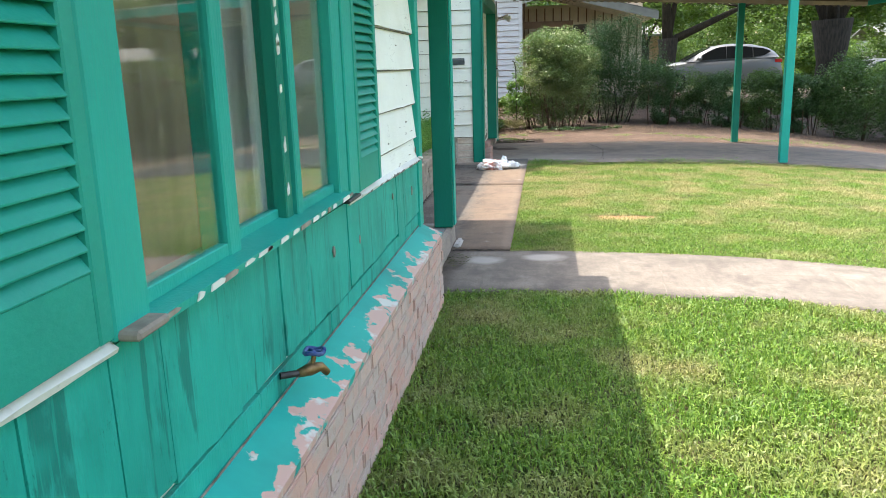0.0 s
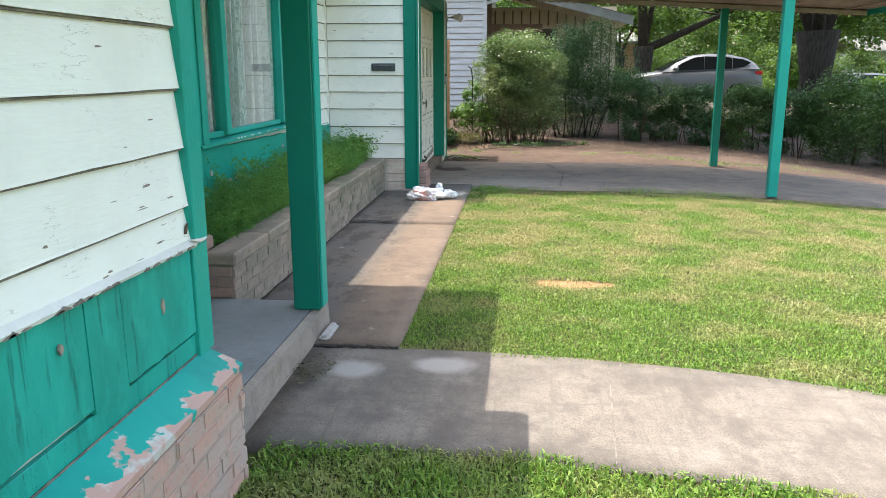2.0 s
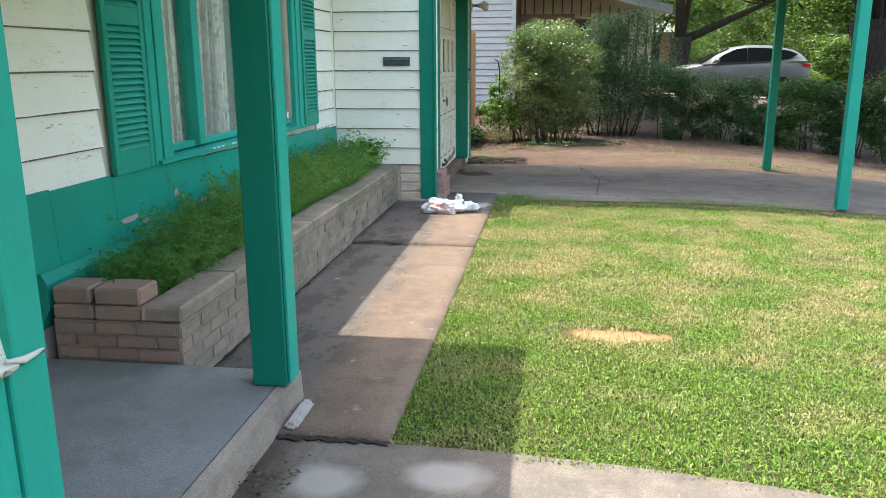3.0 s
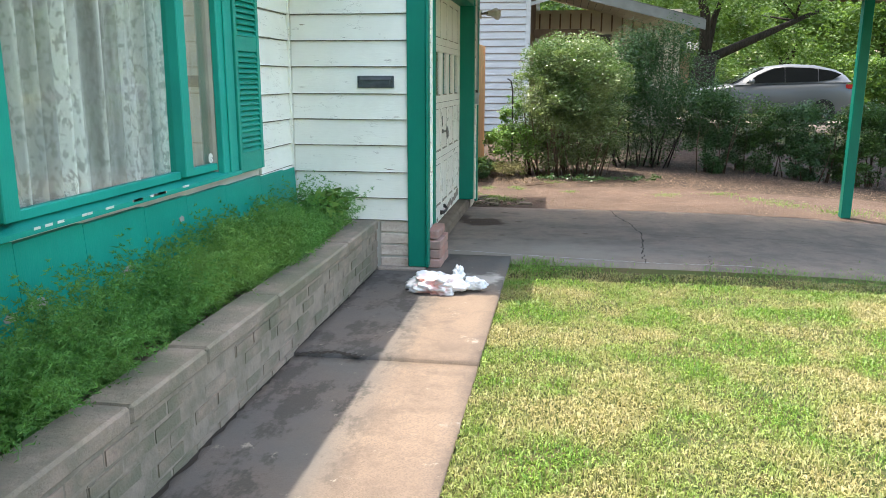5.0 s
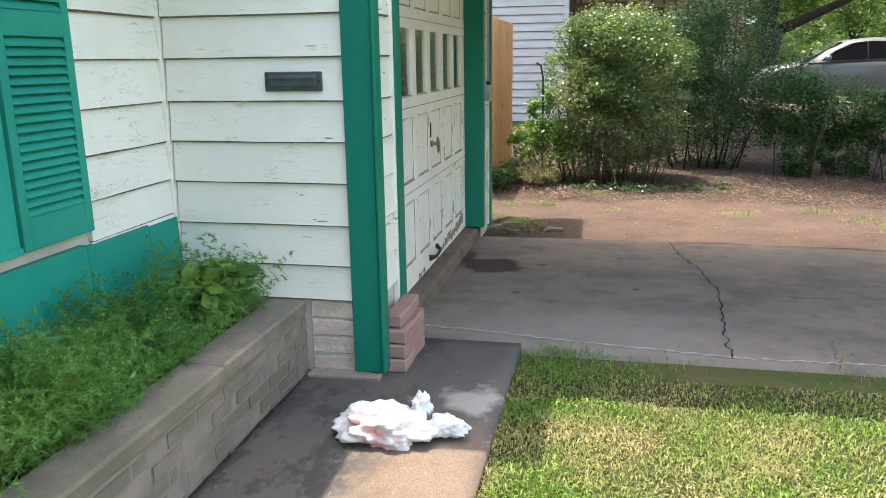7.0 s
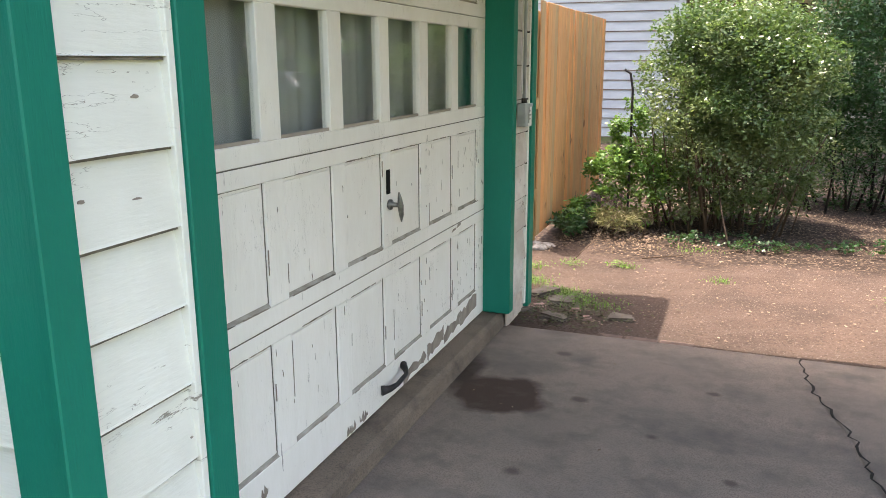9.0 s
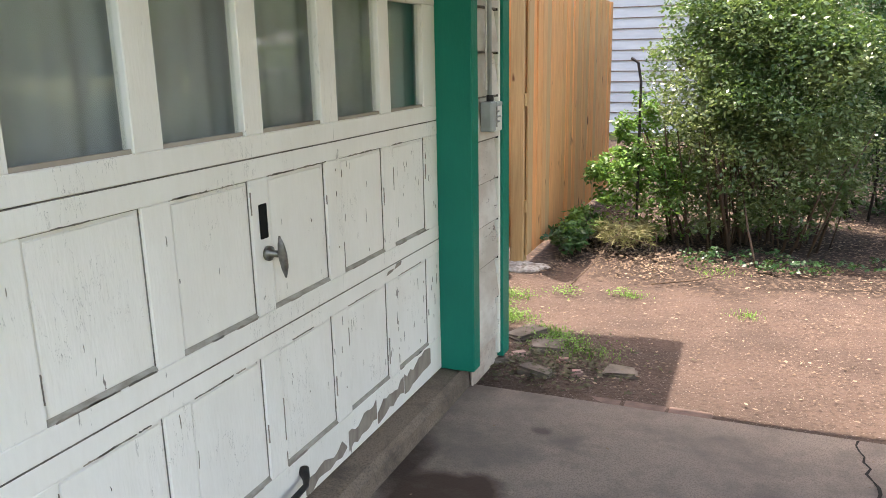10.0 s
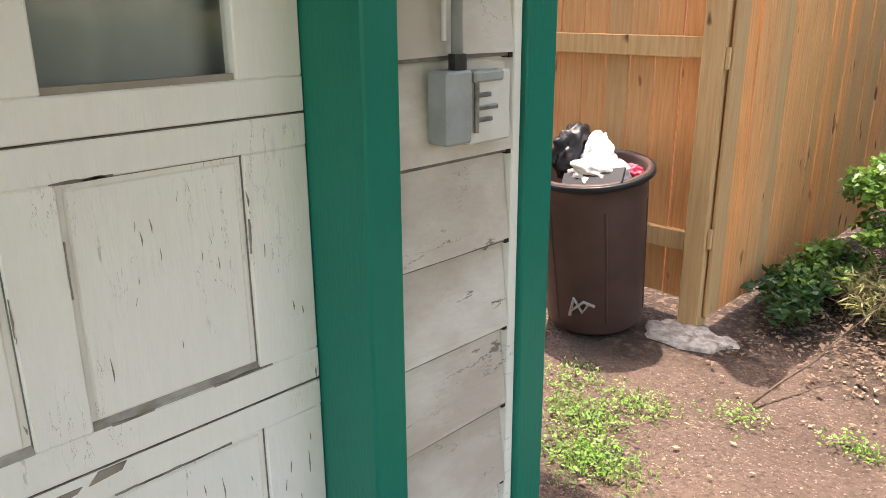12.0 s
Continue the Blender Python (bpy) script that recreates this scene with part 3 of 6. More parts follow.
def ribbon(name, pts, w, z, material, parent, jit=0.02, n=60):
    bm = bmesh.new()
    P = [Vector(p) for p in pts]
    L = [0]
    for a, b in zip(P, P[1:]):
        L.append(L[-1] + (b - a).length)
    last = None
    for i in range(n + 1):
        s = L[-1] * i / n
        k = max(j for j in range(len(L)) if L[j] <= s + 1e-9)
        k = min(k, len(P) - 2)
        q = P[k].lerp(P[k + 1], (s - L[k]) / (L[k + 1] - L[k]))
        d = (P[k + 1] - P[k]).normalized()
        side = Vector((-d.y, d.x))
        q = q + side * random.uniform(-jit, jit)
        ww = w * random.uniform(0.4, 1.4)
        pair = [bm.verts.new((*(q + side * e), float(gz(q.x, q.y)) + z)) for e in (-ww / 2, ww / 2)]
        if last:
            bm.faces.new((last[0], last[1], pair[1], pair[0]))
        last = pair
    return part(name, bm, material, parent)


ribbon("crack", [(0.74, 15.47), (0.78, 15.0), (0.92, 14.5), (0.98, 13.9), (0.92, 13.3), (0.89, 12.58)], 0.011, 0.017, CRACK, drive)
ribbon("crack", [(0.97, 13.95), (1.5, 13.85), (2.4, 13.95), (3.2, 13.8)], 0.007, 0.017, CRACK, drive)
ribbon("crack", [(1.5, 13.0), (1.46, 12.6)], 0.006, 0.017, CRACK, drive)
ribbon("joint", [(-0.95, 12.86), (0.0, 12.72), (0.9, 12.60), (1.9, 12.62)], 0.022, 0.017, CHALK, drive, 0.012, 90)
path_far = bpy.data.objects["side_path_far"]
ribbon("crack", [(-1.36, 9.80), (-1.12, 9.86), (-0.98, 9.80)], 0.035, 0.048, CRACK, path_far, 0.02, 20)
path_near = bpy.data.objects["side_path"]
ribbon("crack", [(-1.38, 6.9), (-1.375, 8.2), (-1.385, 9.75)], 0.025, 0.033, CRACK, path_near, 0.012, 60)
ribbon("crack", [(-1.385, 9.85), (-1.38, 11.8)], 0.020, 0.048, CRACK, path_far, 0.01, 40)
front_walk = bpy.data.objects["front_walk"]
ribbon("joint", [(0.78, 5.02), (0.86, 6.12)], 0.006, 0.0205, GRIME_SHADE, front_walk, 0.002)
ribbon("joint", [(1.98, 4.75), (2.02, 5.9)], 0.006, 0.0205, GRIME_SHADE, front_walk, 0.002)
ribbon("crack", [(-0.80, 6.24), (-0.3, 6.25)], 0.035, 0.024, CRACK, front_walk, 0.012, 30)

# ---- house walls ----
def wall(name, x0, x1, y0, y1, z0, z1, label, material=None):
    return tagged(part(name, box(x0, x1, y0, y1, z0, z1), material or SOFFIT), label, "wall", kind="structure")


def lap(parent, axis, plane, lo, hi, zs, material=WHITE, name="siding_board", proud=0.028, seg=10, gap=0.008):
    """Lap boards along an axis; each one leans out to its lower edge. The outer face looks to +x or to -y."""
    for z0, z1 in zip(zs, zs[1:]):
        bm = bmesh.new()
        cols = []
        n = max(2, int((hi - lo) * seg / 2))
        for i in range(n + 1):
            s = lo + (hi - lo) * i / n
            dz = random.uniform(-0.0022, 0.0022)
            out = proud + random.uniform(-0.002, 0.002)
            pts = [(0.0, z0 + dz), (out, z0 + dz), (out - 0.002, z0 + 0.008), (0.004, z1 + 0.012), (0.0, z1 + 0.012)]
            cols.append([bm.verts.new((plane + d, s, z) if axis == "y" else (s, plane - d, z)) for d, z in pts])
        for a, b in zip(cols, cols[1:]):
            for k in range(4):
                bm.faces.new((a[k], a[k + 1], b[k + 1], b[k]))
        for c in (cols[0], cols[-1]):
            bm.faces.new(c)
        bmesh.ops.recalc_face_normals(bm, faces=bm.faces)
        part(name, bm, material, parent)
        # Dark strip draws the shadow line beneath the board's lower edge.
        g = (plane + 0.003, plane + proud - 0.009, lo, hi) if axis == "y" else (lo, hi, plane - proud + 0.009, plane - 0.003)
        part("lap_shadow_strip", box(*g, z0 - gap, z0 - 0.001), GRIME_SHADE, parent)


XA, XB, YC, XD = -0.80, -2.10, 11.96, -1.0
# wall with the near window: its opening runs from 1.38 to 2.82 along y, 1.04 to 2.25 up
W = 0.14
wall_a = wall("wall_front", XA - W, XA - 0.022, -6.0, 1.38, 0.45, 2.62, "white and teal painted front wall of the house")
part("wall_panel", box(XA - W, XA - 0.022, 2.82, 4.84, 0.45, 2.62), SOFFIT, wall_a)
part("wall_panel", box(XA - W, XA - 0.022, 1.38, 2.82, 0.45, 1.02), SOFFIT, wall_a)
part("wall_panel", box(XA - W, XA - 0.022, 1.38, 2.82, 2.25, 2.62), SOFFIT, wall_a)
ZA = [0.975, 1.095, 1.297, 1.50, 1.705, 1.91, 2.11, 2.31, 2.50]
lap(wall_a, "y", XA - 0.022, 3.54, 4.74, ZA)
lap(wall_a, "y", XA - 0.022, -6.0, 0.82, ZA)
# teal skirt of upright boards, in two overlapping courses
def sag(y):
    """The foot of the siding, which drops towards the porch."""
    return 0.958 + 0.0185 * (4.70 - y)


y = -2.0
while y < 4.72:
    w = min(random.choice((0.19, 0.25, 0.31, 0.37)), 4.76 - y)
    z = 0.628 + 0.008 * (4.0 - y) + random.uniform(-0.010, 0.010)
    a, b = y + 0.0012, y + w - 0.0012
    xf = XA + random.uniform(0.004, 0.013)
    bm = bmesh.new()
    rows = []
    for k in range(6):
        q = a + (b - a) * k / 5
        lo = z + random.uniform(-0.004, 0.004)
        rows.append([bm.verts.new(v) for v in ((XA - 0.022, q, lo), (xf, q, lo), (xf - 0.003, q, sag(q) - 0.003), (XA - 0.022, q, sag(q) - 0.003))])
    for p, q in zip(rows, rows[1:]):
        for k in range(4):
            bm.faces.new((p[k], p[(k + 1) % 4], q[(k + 1) % 4], q[k]))
    bm.faces.new(rows[0])
    bm.faces.new(rows[-1])
    bmesh.ops.recalc_face_normals(bm, faces=bm.faces)
    part("skirt_board", bm, TEAL, wall_a)
    y += w
y = -2.1
while y < 4.72:
    w = min(random.uniform(0.5, 0.9), 4.76 - y)
    part("skirt_board", box(XA - 0.022, XA - 0.004 + random.uniform(-0.002, 0.002), y, y + w - 0.002, 0.54, 0.615, 0.002), TEAL, wall_a)
    y += w
for y0, y1 in ((3.0, 4.745), (-2.0, 1.25)):
    bm = bmesh.new()
    rows = []
    for k in range(41):
        q = y0 + (y1 - y0) * k / 40
        z, j = sag(q), random.uniform(-0.0035, 0.0035)
        rows.append([bm.verts.new(v) for v in ((XA - 0.02, q, z), (XA + 0.020 + j, q, z - 0.014 + j), (XA + 0.025 + j, q, z - 0.002), (XA - 0.004, q, z + 0.022))])
    for p, q in zip(rows, rows[1:]):
        for k in range(4):
            bm.faces.new((p[k], p[(k + 1) % 4], q[(k + 1) % 4], q[k]))
    bm.faces.new(rows[0])
    bm.faces.new(rows[-1])
    bmesh.ops.recalc_face_normals(bm, faces=bm.faces)
    part("drip_strip", bm, SILLWHITE, wall_a, "flaking white drip strip")
part("corner_board", box(XA - 0.10, XA + 0.022, 4.735, 4.845, 0.95, 2.62, 0.004), TEALTRIM, wall_a)
part("corner_board", box(XA - 0.10, XA + 0.016, 4.725, 4.850, 0.53, 0.945, 0.004), TEALTRIM, wall_a)
# a rotted hole and a knob of old caulk at the corner of the siding
part("caulk_knob", rod([(XA + 0.018, 4.715, 0.972), (XA + 0.030, 4.755, 0.962), (XA + 0.027, 4.80, 0.960), (XA + 0.020, 4.835, 0.958)], [0.004, 0.009, 0.006, 0.003], 7), SILLWHITE, wall_a, smooth=True)
part("rot_hole", prism([(4.694, 0.998), (4.712, 0.996), (4.720, 1.012), (4.722, 1.034), (4.710, 1.028), (4.700, 1.018)], XA + 0.001, XA + 0.004, "x"), TWIG, wall_a)
for y0, z0, h in ((4.47, 0.80, 0.05), (3.9, 0.86, 0.03), (3.15, 0.80, 0.035), (2.75, 0.84, 0.04)):
    part("paint_flake", prism([(y0, z0 - h * 0.5), (y0 + 0.012, z0 - h * 0.1), (y0 + 0.010, z0 + h * 0.35), (y0 - 0.002, z0 + h * 0.6), (y0 - 0.010, z0 + h * 0.1)], XA + 0.008, XA + 0.0145, "x"), BAREWOOD, wall_a)
for k in range(26):
    y0 = random.uniform(3.1, 4.70)
    w, z0 = random.uniform(0.015, 0.06), sag(y0) - 0.012
    part("paint_flake", prism([(y0, z0), (y0 + w, z0 + random.uniform(-0.002, 0.003)), (y0 + w * 0.8, z0 + random.uniform(0.004, 0.012)), (y0 + w * 0.3, z0 + random.uniform(0.003, 0.010))], XA + 0.020, XA + 0.0285, "x"), GRIME_SHADE if k % 3 else BAREWOOD, wall_a)


def chips(parent, axis, plane, lo, hi, zs, count, wide, tall):
    """Small flakes missing from the paint of lap boards."""
    for k in range(count):
        i = random.randrange(len(zs) - 1)
        s, z0 = random.uniform(lo, hi), zs[i]
        h = zs[i + 1] - z0
        z = z0 + h * random.uniform(0.08, 0.7)
        d = 0.028 - 0.024 * (z - z0) / (h + 0.012) + 0.0012
        w, t = wide * random.uniform(0.4, 1.3), tall * random.uniform(0.4, 1.3)
        ring = [(s + w * math.cos(a) * random.uniform(0.5, 1.1), z + t * math.sin(a) * random.uniform(0.5, 1.1)) for a in (0, 0.9, 1.7, 2.5, 3.3, 4.1, 5.0, 5.7)]
        if axis == "y":
            part("paint_chip", prism(ring, plane + d - 0.005, plane + d, "x"), BAREWOOD, parent)
        else:
            part("paint_chip", prism(ring, plane - d, plane - d + 0.005, "y"), BAREWOOD, parent)


chips(wall_a, "y", XA - 0.022, 3.6, 4.7, ZA[:6], 9, 0.020, 0.0035)
chips(wall_a, "y", XA - 0.022, 4.3, 4.72, ZA[:3], 4, 0.030, 0.004)
chips(wall_a, "y", XA - 0.022, 3.6, 4.7, [0.975, 1.02], 5, 0.045, 0.0035)
wall_r = wall("wall_porch_side", XB, XA - W - 0.002, 4.72, 4.835, 0.18, 2.62, "white porch side wall")

# recessed wall with the wide curtained window: opening 8.06 to 10.54, 1.02 to 2.30
wall_b = wall("wall_recess", XB - W, XB - 0.022, 4.84, 8.06, 0.1, 2.9, "white recessed wall with a teal skirt")
part("wall_panel", box(XB - W, XB - 0.022, 10.54, YC, 0.1, 2.9), SOFFIT, wall_b)
part("wall_panel", box(XB - W, XB - 0.022, 8.06, 10.54, 0.1, 1.0), SOFFIT, wall_b)
part("wall_panel", box(XB - W, XB - 0.022, 8.06, 10.54, 2.34, 2.9), SOFFIT, wall_b)
ZB = [0.90, 0.95, 1.14, 1.345, 1.548, 1.755, 1.96, 2.165, 2.37, 2.58, 2.79]
lap(wall_b, "y", XB - 0.022, 4.86, 7.30, ZB)
lap(wall_b, "y", XB - 0.022, 11.24, 11.93, [0.88, 0.91, 1.09, 1.29, 1.495, 1.71, 1.915, 2.12, 2.33, 2.54, 2.75])
part("corner_bead", box(XB - 0.03, XB + 0.012, 11.922, 11.958, 0.46, 2.75, 0.003), WHITE, wall_b)
y = 4.86
while y < 11.90:
    w = min(random.choice((0.55, 0.62, 0.48)), 11.93 - y)
    tilt = 0.98 - 0.10 * (y - 6.5) / 5.5
    part("skirt_panel", prism([(XB - 0.022, 0.60), (XB + 0.030, 0.60), (XB + 0.012, tilt), (XB - 0.022, tilt)], y + 0.002, y + w - 0.002, "y"), SKIRTTEAL, wall_b)
    y += w
part("skirt_foot", prism([(XB - 0.022, 0.30), (XB + 0.05, 0.42), (XB + 0.05, 0.545), (XB + 0.022, 0.598), (XB - 0.022, 0.598)], 6.62, 11.93, "y"), SKIRTTEAL, wall_b)

for y0, z0, w, h in ((8.60, 0.665, 0.10, 0.030), (8.42, 0.650, 0.05, 0.026), (9.92, 0.80, 0.035, 0.03), (7.45, 0.70, 0.12, 0.03), (7.62, 0.665, 0.05, 0.02), (8.05, 0.76, 0.03, 0.04), (10.7, 0.62, 0.05, 0.03), (9.3, 0.64, 0.07, 0.025)):
    ring = [(y0 + w * math.cos(a) * random.uniform(0.5, 1.1), z0 + h * math.sin(a) * random.uniform(0.4, 1.1)) for a in (0, 0.7, 1.4, 2.1, 2.8, 3.5, 4.2, 4.9, 5.6)]
    lean = XB + 0.030 - 0.018 * (z0 - 0.60) / 0.35
    part("paint_flake", prism(ring, lean - 0.004, lean + 0.0035, "x"), PRIMER, wall_b)
# wall with the mail slot
wall_c = wall("wall_garage_end", XB, XD - 0.10, YC, YC + W, 0.0, 2.9, "white lap siding end wall of the garage")
ZC = [0.46, 0.645, 0.86, 1.08, 1.29, 1.495, 1.71, 1.915, 2.12, 2.33, 2.54, 2.75]
lap(wall_c, "x", YC, XB + 0.02, -1.10, ZC)
chips(wall_c, "x", YC, -2.0, -1.15, ZC, 16, 0.028, 0.0035)
for k, z in enumerate((0.05, 0.155, 0.255, 0.355)):
    part("foundation_brick", box(-1.36, -1.09, YC - 0.018, YC - 0.001, z, z + 0.088, 0.006), CREAMBRICK, wall_c)
part("foundation_foot", box(-1.37, -0.97, YC - 0.10, YC - 0.001, 0.0, 0.068, 0.01), CONCRETE, wall_c)

# garage front: siding, casing, header
wall_d = wall("wall_garage_front", XD - W, XD - 0.022, YC + W, 12.42, 0.0, 2.9, "white garage front wall beside the overhead door")
lap(wall_d, "y", XD - 0.022, 11.98, 12.40, ZC)
part("wall_panel", box(XD - W, XD - 0.022, 15.46, 15.96, 0.0, 2.9), SOFFIT, wall_d)
part("wall_panel", box(XD - W, XD - 0.022, 12.42, 15.46, 2.56, 2.9), SOFFIT, wall_d)
chips(wall_d, "y", XD - 0.022, 12.0, 12.36, ZC, 14, 0.016, 0.004)
ZE = [0.19, 0.40, 0.62, 0.83, 1.05, 1.26, 1.47, 1.68, 1.89, 2.10, 2.31, 2.52, 2.75]
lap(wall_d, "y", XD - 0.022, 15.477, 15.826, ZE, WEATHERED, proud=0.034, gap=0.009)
# Near-black blocks stand in for the shaded notches at the board ends.
for z in ZE[1:-1]:
    part("lap_shadow_strip", box(XD - 0.020, XD + 0.007, 15.815, 15.827, z - 0.013, z - 0.002), CRACK, wall_d)
part("foundation_foot", box(XD - W, XD - 0.01, 15.46, 15.95, 0.0, 0.185, 0.006), CREAMBRICK, wall_d)
part("edge_bead", box(XD - 0.02, XD + 0.012, 12.372, 12.398, 0.30, 2.62, 0.003), WHITE, wall_d)
part("door_casing", box(XD - 0.21, XD + 0.022, 12.40, 12.515, 0.24, 2.66, 0.004), GREEN, wall_d)
part("door_casing", box(XD - 0.19, XD + 0.026, 15.385, 15.475, 0.12, 2.66, 0.005), GREEN, wall_d)
part("door_header", box(XD - 0.21, XD + 0.020, 12.517, 15.383, 2.47, 2.66, 0.004), GREEN, wall_d)
part("edge_bead", box(XD - 0.02, XD + 0.010, 15.828, 15.856, 0.06, 2.66, 0.003), WHITE, wall_d)
part("corner_board", box(XD - 0.12, XD + 0.024, 15.858, 15.965, 0.03, 2.66, 0.004), GREEN, wall_d)
wall("wall_garage_far", -7.6, XD - W - 0.002, 15.83, 15.955, 0.0, 2.9, "plain far side wall of the garage")
wall("wall_back", -7.74, -7.6, -6.0, 15.955, 0.0, 2.9, "plain back wall of the house")
wall("wall_near_end", -7.6, XA - W - 0.002, -6.0, -5.86, 0.0, 2.62, "plain near end wall of the house")
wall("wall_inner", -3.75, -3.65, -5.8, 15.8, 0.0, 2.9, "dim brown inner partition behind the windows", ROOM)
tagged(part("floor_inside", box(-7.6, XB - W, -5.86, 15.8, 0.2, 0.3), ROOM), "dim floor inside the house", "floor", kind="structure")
tagged(part("ceiling", box(-7.6, XA - W, -5.86, 4.7, 2.55, 2.60), SOFFIT), "plain white ceiling inside", "ceiling", kind="structure")
tagged(part("ceiling_rear", box(-7.6, XB - W, 4.7, 15.8, 2.72, 2.78), SOFFIT), "plain white ceiling inside", "ceiling", kind="structure")


# ---- roofs ----
def roof(name, eave, y0, y1, z, label, material=SHINGLE, ridge=-4.6, pitch=0.30, drop=0.13, soffit_to=None):
    zr = z + pitch * (eave - ridge)
    r = part(name, prism([(eave, z), (ridge, zr), (2 * ridge - eave, z), (2 * ridge - eave, z + 0.06), (ridge, zr + 0.07), (eave, z + 0.06)], y0, y1, "y"), material)
    tagged(r, label, "roof", kind="structure")
    part("fascia", box(eave - 0.022, eave, y0, y1, z - drop, z + 0.055), TEALTRIM, r)
    part("soffit", box(soffit_to, eave - 0.024, y0, y1, z - drop, z - drop + 0.018), SOFFIT, r)
    part("rake_board", box(soffit_to, eave - 0.024, y0, y0 + 0.022, z - drop + 0.02, z + 0.02), TEALTRIM, r)
    part("rake_board", box(soffit_to, eave - 0.024, y1 - 0.022, y1, z - drop + 0.02, z + 0.02), TEALTRIM, r)
    return r


roof("roof_front", -0.14, -6.4, 5.88, 2.56, "grey shingle roof with a wide boxed eave", soffit_to=XA)
roof("roof_porch", -0.34, 5.882, 7.90, 2.56, "grey shingle roof over the porch", soffit_to=XB)
roof("roof_recess", -1.52, 7.902, 11.73, 2.93, "grey shingle roof over the recessed wall", soffit_to=XB)
roof("roof_garage", -0.72, 11.732, 16.98, 2.93, "grey shingle garage roof", soffit_to=XD, drop=0.06)
tagged(part("gable_end", prism([(XA - W, 2.62), (-4.6, 3.8), (-8.2, 2.62)], 4.70, 4.83, "y"), SOFFIT), "white gable wall above the porch", "wall", kind="structure")

# ---- carport ----
carport = thing("carport", "flat metal carport with teal scalloped edge on two posts", "carport")
CX0, CX1, CY0, CY1 = -0.70, 5.92, 12.44, 16.02


def cz(x):
    return 2.84 - 0.055 * (x - CX0)


bm = bmesh.new()
n = 130
rows = []
for i in range(n + 1):
    yy = CY0 + (CY1 - CY0) * i / n
    wv = 0.012 * (1 if (i // 3) % 2 else -1)
    rows.append([bm.verts.new((x, yy, cz(x) + 0.03 + wv)) for x in (CX0, (CX0 + CX1) / 2, CX1)])
for a, b in zip(rows, rows[1:]):
    for k in range(2):
        bm.faces.new((a[k], a[k + 1], b[k + 1], b[k]))
geom = bmesh.ops.solidify(bm, geom=bm.faces[:], thickness=0.004)
part("roof_sheet", bm, SHEET, carport, "brown ribbed metal sheet")


def fascia_strip(y0, y1, label, paint=TEALTRIM):
    part("fascia", prism([(CX0, cz(CX0) - 0.01), (CX1, cz(CX1) - 0.01), (CX1, cz(CX1) + 0.055), (CX0, cz(CX0) + 0.055)], y0, y1, "y"), paint, carport, label)
    part("drip_edge", prism([(CX0, cz(CX0) + 0.055), (CX1 + 0.02, cz(CX1) + 0.053), (CX1 + 0.02, cz(CX1) + 0.069), (CX0, cz(CX0) + 0.071)], y0 - 0.015, y1 + 0.015, "y"), SILLWHITE, carport, "white drip edge")


def scallops(y, paint=TEALTRIM, label="teal scalloped valance"):
    bm = bmesh.new()
    m = 51 * 8
    last = None
    for i in range(m + 1):
        x = CX0 + (CX1 - CX0) * i / m
        s = abs(math.sin(math.pi * i / 8))
        t = cz(x) - 0.008
        v = [bm.verts.new((x, y, t)), bm.verts.new((x, y, t - 0.045 - 0.045 * s)), bm.verts.new((x, y + 0.004, t - 0.045 - 0.045 * s)), bm.verts.new((x, y + 0.004, t))]
        if last:
            for k in range(4):
                bm.faces.new((last[k], last[(k + 1) % 4], v[(k + 1) % 4], v[k]))
        last = v
    bmesh.ops.recalc_face_normals(bm, faces=bm.faces)
    part("valance", bm, paint, carport, label)


fascia_strip(CY0 - 0.02, CY0, "teal fascia")
scallops(CY0 - 0.018)
# The far edge takes the sheet's brown to look backlit and shaded.
fascia_strip(CY1, CY1 + 0.02, "far fascia browned for backlit shade", SHEET)
scallops(CY1 + 0.004, SHEET, "far scalloped valance browned for backlit shade")
part("end_fascia", box(CX1, CX1 + 0.02, CY0 - 0.02, CY1 + 0.02, cz(CX1) - 0.07, cz(CX1) + 0.05), TEALTRIM, carport)
for x in (0.25, 1.35, 2.45, 4.55, 5.55):
    part("purlin", box(x - 0.022, x + 0.022, CY0 + 0.005, CY1 - 0.005, cz(x) - 0.010, cz(x) + 0.012), PURLIN, carport)
for yy in (CY0 + 0.12, CY1 - 0.10):
    part("beam", prism([(CX0, cz(CX0) - 0.075), (CX1 - 0.05, cz(CX1) - 0.075), (CX1 - 0.05, cz(CX1) - 0.012), (CX0, cz(CX0) - 0.012)], yy - 0.035, yy + 0.035, "y"), PURLIN, carport)
part("post", box(3.55, 3.67, 12.50, 12.62, float(gz(3.6, 12.56)), cz(3.6) - 0.077, 0.006), TEALTRIM, carport, "bright teal square post")
# The far post gets a darker colour than the front one, for shade.
part("post", box(3.585, 3.70, 15.87, 15.98, float(gz(3.6, 15.9)) - 0.01, cz(3.6) - 0.077, 0.006), GREEN, carport, "square post coloured darker green for shade")

# ---- porch ----
porch = tagged(part("porch_slab", box(XB - 0.02, -0.84, 4.84, 6.60, 0.0, 0.178, 0.008, seg=2), PORCH), "grey painted concrete porch slab", "porch", kind="structure")
part("slab_edge", prism([(-0.838, 0.0), (-0.79, 0.0), (-0.80, 0.165), (-0.838, 0.180)], 4.93, 6.63, "y"), CONCRETE, porch, "bare worn concrete edge")
tagged(part("step_chip", box(-0.775, -0.715, 6.29, 6.56, 0.02, 0.06, 0.016, seg=2), CHALK), "broken strip of pale concrete beside the porch", "rubble")
post1 = thing("porch_post", "square wooden porch post, darker green on its shaded sides", "post")
